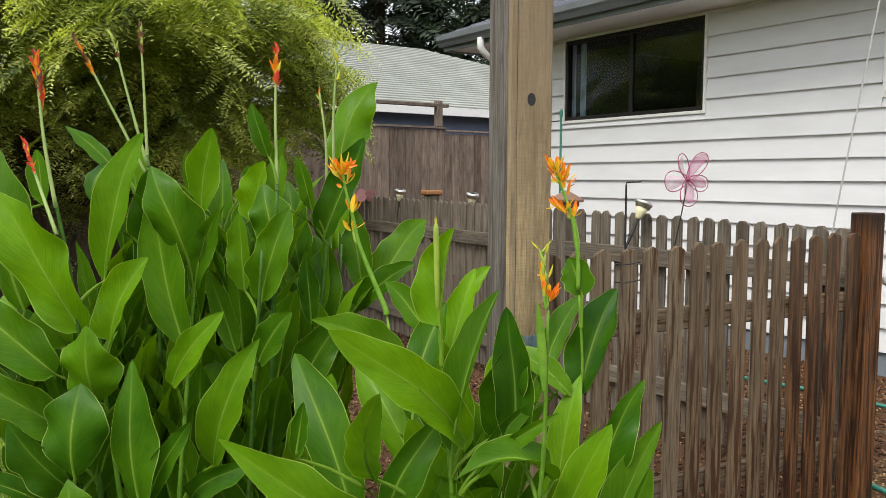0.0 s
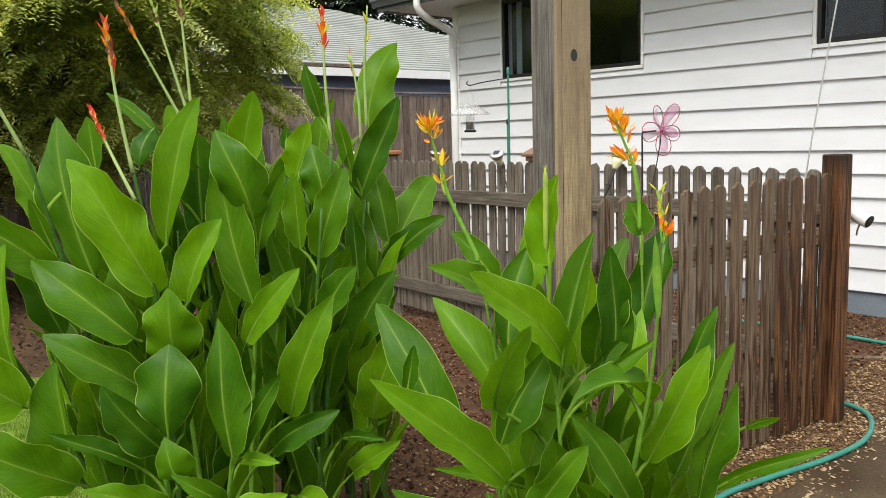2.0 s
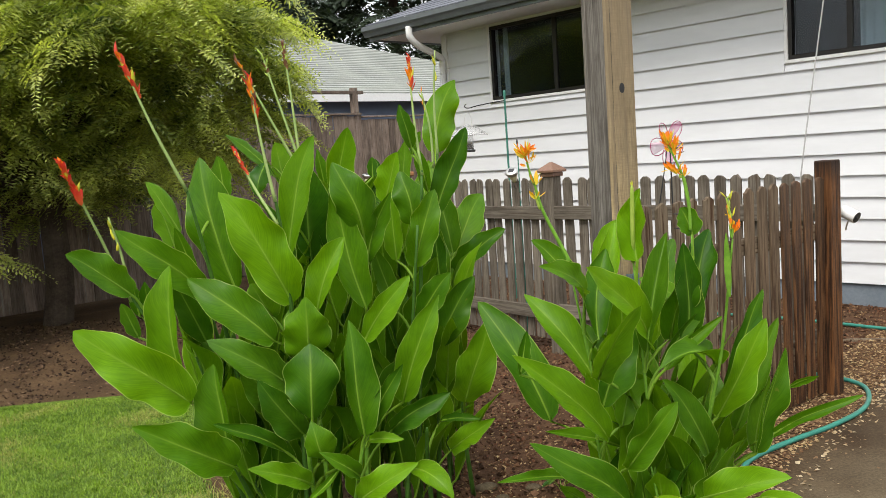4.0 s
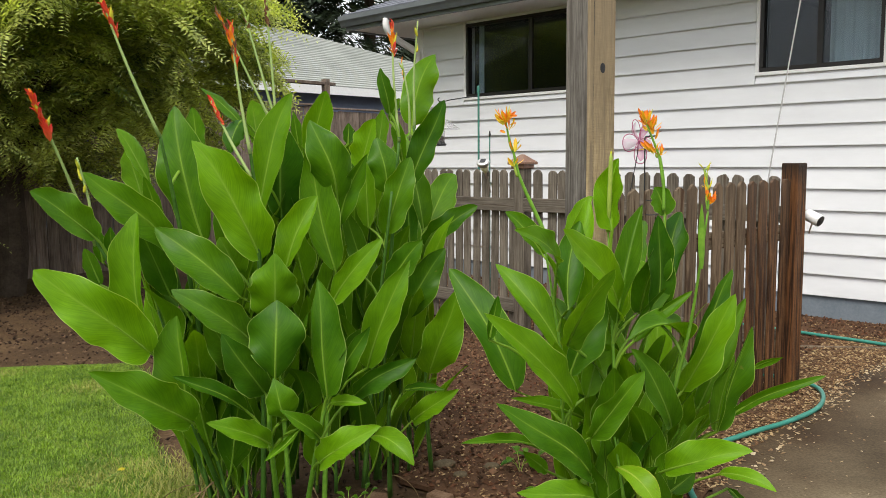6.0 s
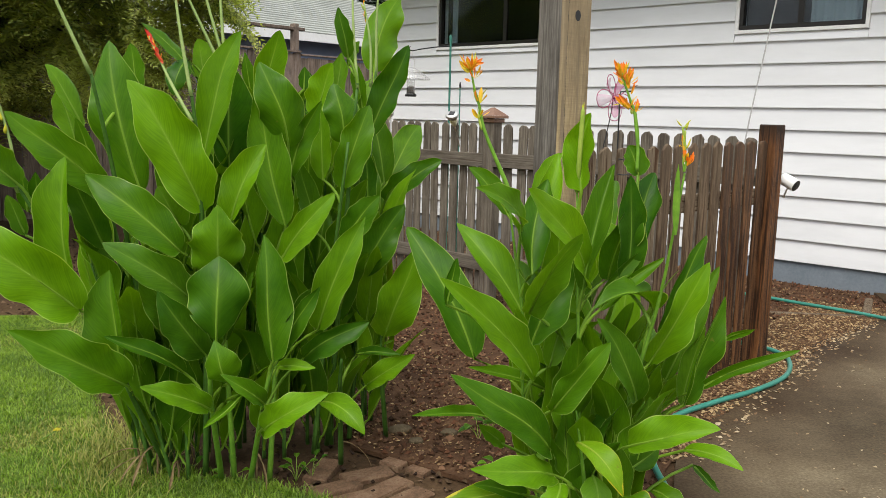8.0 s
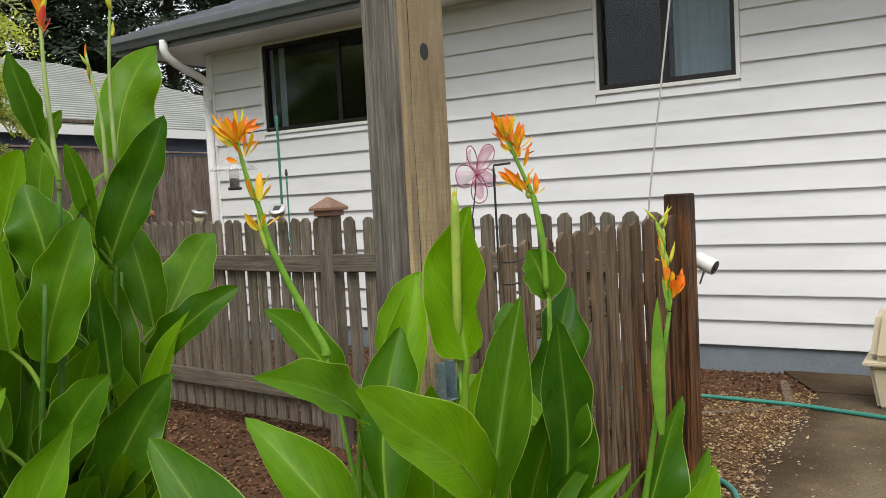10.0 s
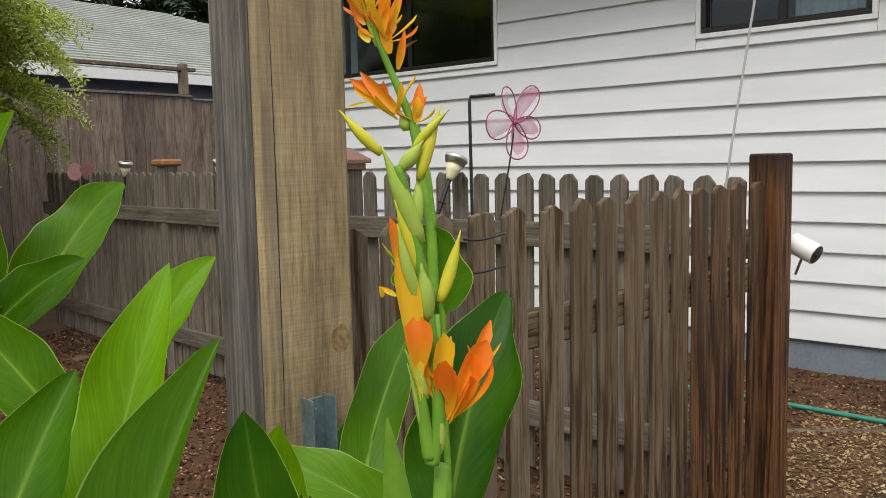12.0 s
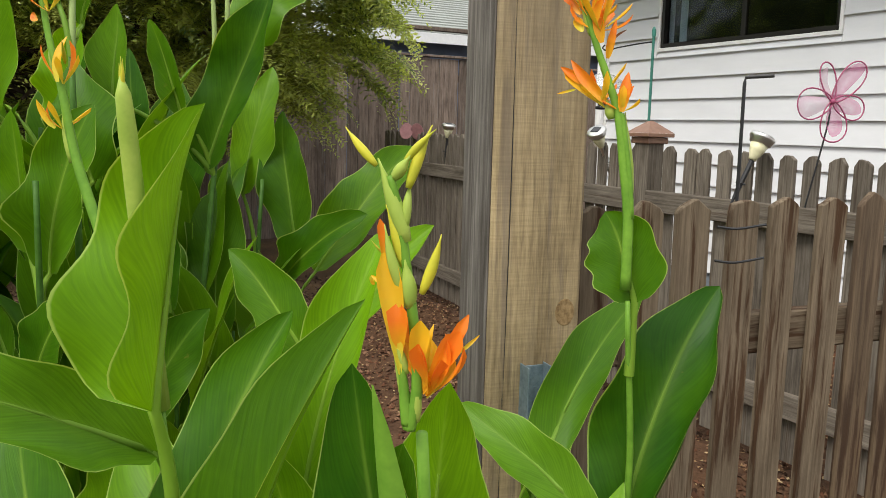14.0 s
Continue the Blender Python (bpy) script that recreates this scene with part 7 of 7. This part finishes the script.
part("tube", made(lathe, [(0.045, -0.10), (0.045, 0.06), (0.04, 0.10)], 18), CLEAR, feeder, "clear seed tube", True)
part("seed", made(lathe, [(0.040, -0.095), (0.040, -0.03), (0.03, -0.02)], 16), plain("dark_seed", (0.06, 0.05, 0.04), 0.9, 0, 0.5, 90), feeder)
part("base", made(lathe, [(0.055, -0.125), (0.062, -0.115), (0.06, -0.10), (0.047, -0.099)], 18), BLACK, feeder)
part("hanger", made(tube, [(-0.04, 0, 0.10), (-0.035, 0, 0.24), (0, 0, 0.345), (0.035, 0, 0.24), (0.04, 0, 0.10)], 0.0025, 6), STEEL, feeder)
rod = thing("thin_stake", "thin green garden stake with a small finial", "garden stake", at=Matrix.Translation((0.62, 6.15, 0)))
part("rod", made(tube, [(0, 0, 0.0), (0, 0, 1.62)], 0.005, 6), GREEN_POLE, rod)
part("finial", made(lathe, [(0.004, 1.60), (0.010, 1.62), (0.004, 1.65)], 8), BLACK, rod)

# spotlight on the end post
spot = thing("spotlight", "white cylinder spotlight with a black face on the post", "spotlight", at=Matrix.Translation((2.062, 3.905, 1.055)) @ Matrix.Rotation(radians(-64), 4, "Z"))
tilt_ = Matrix.Rotation(radians(90 + 24), 4, "Y")
part("barrel", made(lathe, [(0.028, -0.045), (0.036, -0.038), (0.037, 0.052), (0.034, 0.054)], 20, tilt_), WHITE_PLASTIC, spot, "white plastic barrel", True)
part("face", made(lathe, [(0.033, 0.0545), (0.033, 0.0565), (0.012, 0.058), (0.012, 0.062)], 18, tilt_), BLACK, spot, "black lens face")
part("bracket", made(tube, smooth_line([(0.0, 0.0, -0.036), (-0.02, 0.01, -0.075), (-0.045, 0.045, -0.10)], 4), 0.005, 8), STEEL, spot)

cable = thing("cable", "grey cable rising from the fence past the house", "cable")
part("line", made(tube, smooth_line([(1.765, 3.93, 1.0), (1.78, 3.925, 1.3), (1.925, 3.895, 2.3), (2.29, 3.82, 4.8)], 6), 0.0042, 8), CABLE, cable)

# garden hose: along the path, round the post's foot and over the slab
hose = thing("garden_hose", "teal green rubber hose lying along the path", "hose")
part("run", made(tube, smooth_line([(0.30, 1.55, 0.012), (0.37, 1.80, 0.012), (0.50, 2.06, 0.014), (0.56, 2.28, 0.014), (0.66, 2.62, 0.014), (0.92, 2.98, 0.016), (1.25, 3.17, 0.016), (1.56, 3.31, 0.016), (1.86, 3.50, 0.014), (2.05, 3.72, 0.014), (2.13, 3.92, 0.016), (2.08, 4.12, 0.016), (1.95, 4.28, 0.016)], 8), 0.0135, 10), HOSE, hose, "", True)
part("run", made(tube, smooth_line([(2.2, 6.4, 0.014), (2.62, 5.98, 0.014), (2.98, 5.48, 0.014), (3.10, 5.27, 0.016), (3.28, 4.98, 0.018), (3.43, 4.74, 0.016), (3.55, 4.46, 0.014), (3.68, 4.15, 0.014), (4.0, 3.55, 0.014)], 8), 0.0135, 10), HOSE, hose, "", True)

# beige plastic bin against the house
bin_ = thing("plastic_bin", "beige moulded plastic bin with a flanged rim", "plastic bin", at=Matrix.Translation((4.07, 4.435, -0.004)) @ Matrix.Rotation(radians(-54), 4, "Z"))
def tapered(bm, w0, w1, z0, z1, bevel=0.02):
    v = bmesh.ops.create_cube(bm, size=1.0)["verts"]
    for q in v:
        w_ = w1 if q.co.z > 0 else w0
        q.co = Vector((q.co.x * w_, q.co.y * w_, z1 if q.co.z > 0 else z0))
    bmesh.ops.bevel(bm, geom=list({e for q in v for e in q.link_edges}), offset=bevel, segments=2, affect="EDGES")
part("lower_shell", made(tapered, 0.42, 0.50, 0.0, 0.27), BEIGE, bin_)
part("rim", made(tapered, 0.56, 0.57, 0.271, 0.298, 0.008), BEIGE, bin_)
part("upper_shell", made(tapered, 0.50, 0.42, 0.299, 0.60, 0.04), BEIGE, bin_)

# edging timber and stone by the bed
edge = thing("edging_board", "old brown edging board beside the slab", "edging", at=Matrix.Translation((3.62, 5.05, -0.02)) @ Matrix.Rotation(radians(50), 4, "Z"))
part("board", made(box, -0.35, 0.35, -0.03, 0.03, 0, 0.035, 0.006), FENCE_BROWN, edge)
edge2 = thing("edging_board", "old brown edging board among the chips", "edging", at=Matrix.Translation((2.95, 4.93, -0.02)) @ Matrix.Rotation(radians(-18), 4, "Z"))
part("board", made(box, -0.45, 0.45, -0.02, 0.02, 0, 0.03, 0.006), FENCE_BROWN, edge2)


def stone(x, y, s, seed):
    r = random.Random(seed)
    bm = bmesh.new()
    bmesh.ops.create_icosphere(bm, subdivisions=2, radius=1.0)
    for q in bm.verts:
        q.co *= r.uniform(0.88, 1.1)
        q.co = Vector((q.co.x * s, q.co.y * s * 0.75, q.co.z * s * 0.45 + s * 0.2))
    ob = part("stone", bm, CONCRETE, None, "", True)
    ob.location = (x, y, -0.01)
    return tagged(ob, "rough grey brown stone in the bed", "stone", "bed stones")


for i, (x, y, s_) in enumerate([(-0.33, 3.08, 0.055), (-0.12, 3.02, 0.04), (-0.28, 2.95, 0.035), (0.02, 2.6, 0.03), (-0.95, 7.9, 0.07)]):
    stone(x, y, s_, i)


# ---- trees ----
def spray_template(n_pairs, length, leaflet, droop, seed):
    """A feathery twig: paired leaflets along a drooping rib, as quads."""
    r = np.random.default_rng(seed)
    quads = []
    for i in range(n_pairs):
        f = (i + 0.6) / n_pairs
        c = np.array([length * f, 0, -droop * f * f])
        for sgn in (-1, 1):
            a = sgn * r.uniform(0.8, 1.2)
            d = np.array([math.cos(a), math.sin(a), r.uniform(-0.35, 0.15)])
            w = np.array([-math.sin(a), math.cos(a), r.uniform(-0.3, 0.3)])
            l = leaflet * r.uniform(0.7, 1.2) * (1.15 - 0.5 * f)
            quads.append([c, c + d * l * 0.5 + w * l * 0.17, c + d * l, c + d * l * 0.5 - w * l * 0.17])
    return np.array(quads)


def spray_cloud(name, places, headings, tilts, scale, templates, material, parent, label=""):
    vs = []
    for i in range(len(places)):
        q = templates[i % len(templates)] * scale[i]
        ro = 0.7 * math.sin(i * 12.9898)
        q = np.stack([q[..., 0], q[..., 1] * math.cos(ro) - q[..., 2] * math.sin(ro), q[..., 1] * math.sin(ro) + q[..., 2] * math.cos(ro)], -1)
        ct, st = math.cos(tilts[i]), math.sin(tilts[i])
        x = q[..., 0] * ct - q[..., 2] * st
        z = q[..., 0] * st + q[..., 2] * ct
        ch, sh = math.cos(headings[i]), math.sin(headings[i])
        vs.append(np.stack([x * ch - q[..., 1] * sh, x * sh + q[..., 1] * ch, z], -1) + places[i])
    v = np.concatenate([q.reshape(-1, 3) for q in vs])
    f = np.arange(len(v)).reshape(-1, 4)
    ob = new(name, sheet_mesh(name, v.tolist(), f.tolist(), material))
    ob.parent = parent
    return tagged(ob, label, kind="stuff")


def limb(bm, a, b, r0, r1, sag, seed):
    r = random.Random(seed)
    a, b = Vector(a), Vector(b)
    pts = [a + (b - a) * f + Vector((r.uniform(-1, 1), r.uniform(-1, 1), 0)) * 0.06 * (b - a).length * (0 < f < 1) + Vector((0, 0, sag * math.sin(math.pi * f))) for f in (0, 0.3, 0.65, 1)]
    tube(bm, smooth_line(pts, 4), lambda f: r0 + (r1 - r0) * f, 8)


def feathery_tree(base, blobs, label):
    """A broad tree: limbs to each mass of the crown (x, y, z, rx, ry, rz, boughs), drooping boughs out of each, leafy sprays along the boughs."""
    t = thing("tree", label, "tree", at=Matrix.Translation(base))
    part("trunk", made(limb, (0, 0, -0.1), (0.1, 0.1, 1.9), 0.17, 0.12, 0, 1), BARK, t)
    for i, (x, y, z, *_r) in enumerate(blobs):
        part("limb", made(limb, (0.1, 0.1, 1.2 + 0.1 * (i % 5)), (x, y, z), 0.06, 0.015, 0.25, i), BARK, t)
    g = np.random.default_rng(21)
    temps = [spray_template(12, 0.52, 0.094, 0.20, s_) for s_ in range(9)]
    P, H, T_, S = [], [], [], []
    for x, y, z, rx, ry, rz, n in blobs:
        y += 0.8 if 1.32 < z < 2.05 else -0.3 if z > 2.8 else 0.0
        if x > 1.1:
            x, y = x + 0.1, y - 1.0
        for b in range(max(4, int(n * 0.58))):
            d = g.normal(0, 1, 3)
            d[2] = abs(d[2]) * 0.9 - 0.35
            d /= np.linalg.norm(d)
            az = math.atan2(d[1], d[0])
            foot = np.array([x, y, z]) + d * (rx, ry, rz) * g.uniform(0.15, 0.7)
            reach = g.uniform(0.6, 1.05) * (rx + ry) * 0.5
            rise, sag = g.uniform(0.0, 0.35), g.uniform(0.2, 0.7)
            k_ = 18
            for j in range(k_):
                f = (j + 0.5) / k_
                q = foot + np.array([math.cos(az) * reach * f, math.sin(az) * reach * f, reach * (rise * f - sag * f * f)]) + g.normal(0, 0.015, 3)
                side_ = (1 if j % 2 else -1) * g.uniform(0.6, 1.1) * (1 - 0.6 * f)
                P.append(q)
                H.append(az + side_)
                T_.append(rise * 0.4 - sag * f * 0.8 + g.normal(0, 0.12) - 0.1)
                S.append(g.uniform(0.7, 1.1) * (1.15 - 0.45 * f))
    P = np.array(P)
    ok = P[:, 2] > 0.45 - base[2]
    spray_cloud("crown", P[ok], np.array(H)[ok], np.array(T_)[ok], np.array(S)[ok], temps, TREE_LEAF, t, "feathery yellow green leaf sprays")
    return t


# masses of the crown: place, radii and number of boughs
CROWN_HEART = [(-0.2, 0, 2.9, 1.5, 1.3, 1, 85), (1.35, 0.2, 2.75, 1.1, 1, 0.75, 60), (1.75, 0.5, 2.15, 0.8, 0.8, 0.6, 42), (0.8, -0.9, 2.35, 1.3, 0.9, 0.75, 62), (-1.4, -0.8, 2.4, 1.5, 1.1, 0.9, 75), (-0.4, -1.5, 2, 1.2, 0.7, 0.6, 40), (1.3, -0.5, 1.75, 0.85, 0.7, 0.5, 40), (-2.6, -0.6, 2.2, 1.4, 1.1, 0.9, 70), (0.4, 0.3, 3.6, 1.3, 1.2, 0.7, 55), (-1.6, -1.7, 1.6, 0.9, 0.6, 0.45, 16), (-2.2, 0.2, 3.2, 1.5, 1.2, 0.9, 75), (0.2, 0.4, 2.2, 1.2, 1, 0.8, 70), (-1.6, 0.4, 2, 1.3, 1, 0.8, 70)]
# The masses at z 4.2 and 3.6 are unseen, added to shade what lies below.
CROWN_SKIRT_AND_SHADE = [(-0.2, -1.2, 1.55, 1.1, 0.8, 0.4, 16), (0.7, -0.6, 1.45, 1, 0.7, 0.4, 20), (-2.6, -1.6, 1.9, 1.2, 0.8, 0.6, 40), (-1, 0, 4.2, 1.8, 1.6, 0.8, 70), (-3.2, -0.4, 3.6, 1.8, 1.6, 1, 70), (-1.4, -1.6, 2.9, 1.4, 1, 0.6, 80), (0.2, -1, 3, 1.3, 0.9, 0.6, 70), (-1.2, -0.2, 1.5, 1.3, 0.9, 0.4, 24), (-2.3, -1.9, 1.35, 1, 0.6, 0.4, 10), (-1.1, -1.7, 1.25, 0.9, 0.5, 0.35, 8), (-3.2, -1.4, 1.6, 1.1, 0.8, 0.5, 22), (-0.1, 0.2, 1.4, 1, 0.6, 0.4, 24), (1.9, -0.5, 3, 0.85, 0.7, 0.45, 46)]
# High masses from x -3 leftwards are unseen, added to darken the fence below.
CROWN_TOP_AND_SHADE = [(1.5, -0.2, 3.5, 1, 0.9, 0.5, 50), (1.2, -0.9, 2.8, 0.9, 0.7, 0.5, 46), (0.2, -1.1, 3.5, 1.2, 0.9, 0.5, 50), (-1.4, -1.2, 3.5, 1.4, 1, 0.6, 60), (2, 0.1, 2.5, 0.7, 0.6, 0.5, 34), (-3.4, -1.9, 3, 1.2, 1, 0.5, 60), (-3, -2.6, 3.5, 1.3, 1.1, 0.4, 60), (-4.4, -1.2, 3.2, 1.4, 1.2, 0.6, 60), (-3.4, -1.6, 1.1, 1.2, 0.7, 0.5, 40), (-2.2, -1.7, 0.95, 1, 0.6, 0.4, 34), (-1, -1.6, 0.9, 0.9, 0.6, 0.4, 28), (-4.4, -1.8, 1.3, 1.2, 0.8, 0.6, 40)]
feathery_tree((-4.1, 9.3, 0), CROWN_HEART + CROWN_SKIRT_AND_SHADE + CROWN_TOP_AND_SHADE, "broad feathery leaved tree hanging over the back fence")


def conifer(x, y, height, radius, seed, sprays=2600):
    t = thing("conifer", "tall dark conifer beyond the roofs", "tree", "far conifers", at=Matrix.Translation((x, y, 0)))
    part("trunk", made(tube, [(0, 0, -0.2), (0, 0, height * 0.5), (0, 0, height)], lambda f: 0.3 * (1 - f) + 0.03, 8), BARK, t)
    g = np.random.default_rng(seed)
    f = g.uniform(0.06, 1, sprays) ** 0.8
    az = g.uniform(0, 6.283, sprays)
    layer = np.floor(f * 16) / 16 + g.normal(0, 0.008, sprays)
    rr = radius * (1.02 - layer) * g.uniform(0.25, 1.05, sprays) ** 0.6
    p = np.stack([rr * np.cos(az), rr * np.sin(az), layer * height - 0.28 * rr], -1)
    temps = [spray_template(9, 1.25, 0.42, 0.42, 70 + s_) for s_ in range(4)]
    spray_cloud("crown", p, az + g.normal(0, 0.4, sprays), g.uniform(-0.45, 0.1, sprays), g.uniform(0.7, 1.2, sprays), temps, CONIFER, t, "dark layered needle boughs")
    return t


conifer(-3.2, 31, 15, 4.6, 1)
conifer(2.2, 33, 17, 4.8, 2)
conifer(7.0, 37, 16, 4.5, 3)
conifer(-10.5, 29, 14, 4.4, 4, 900)
conifer(12.5, 40, 16, 4.6, 5, 900)
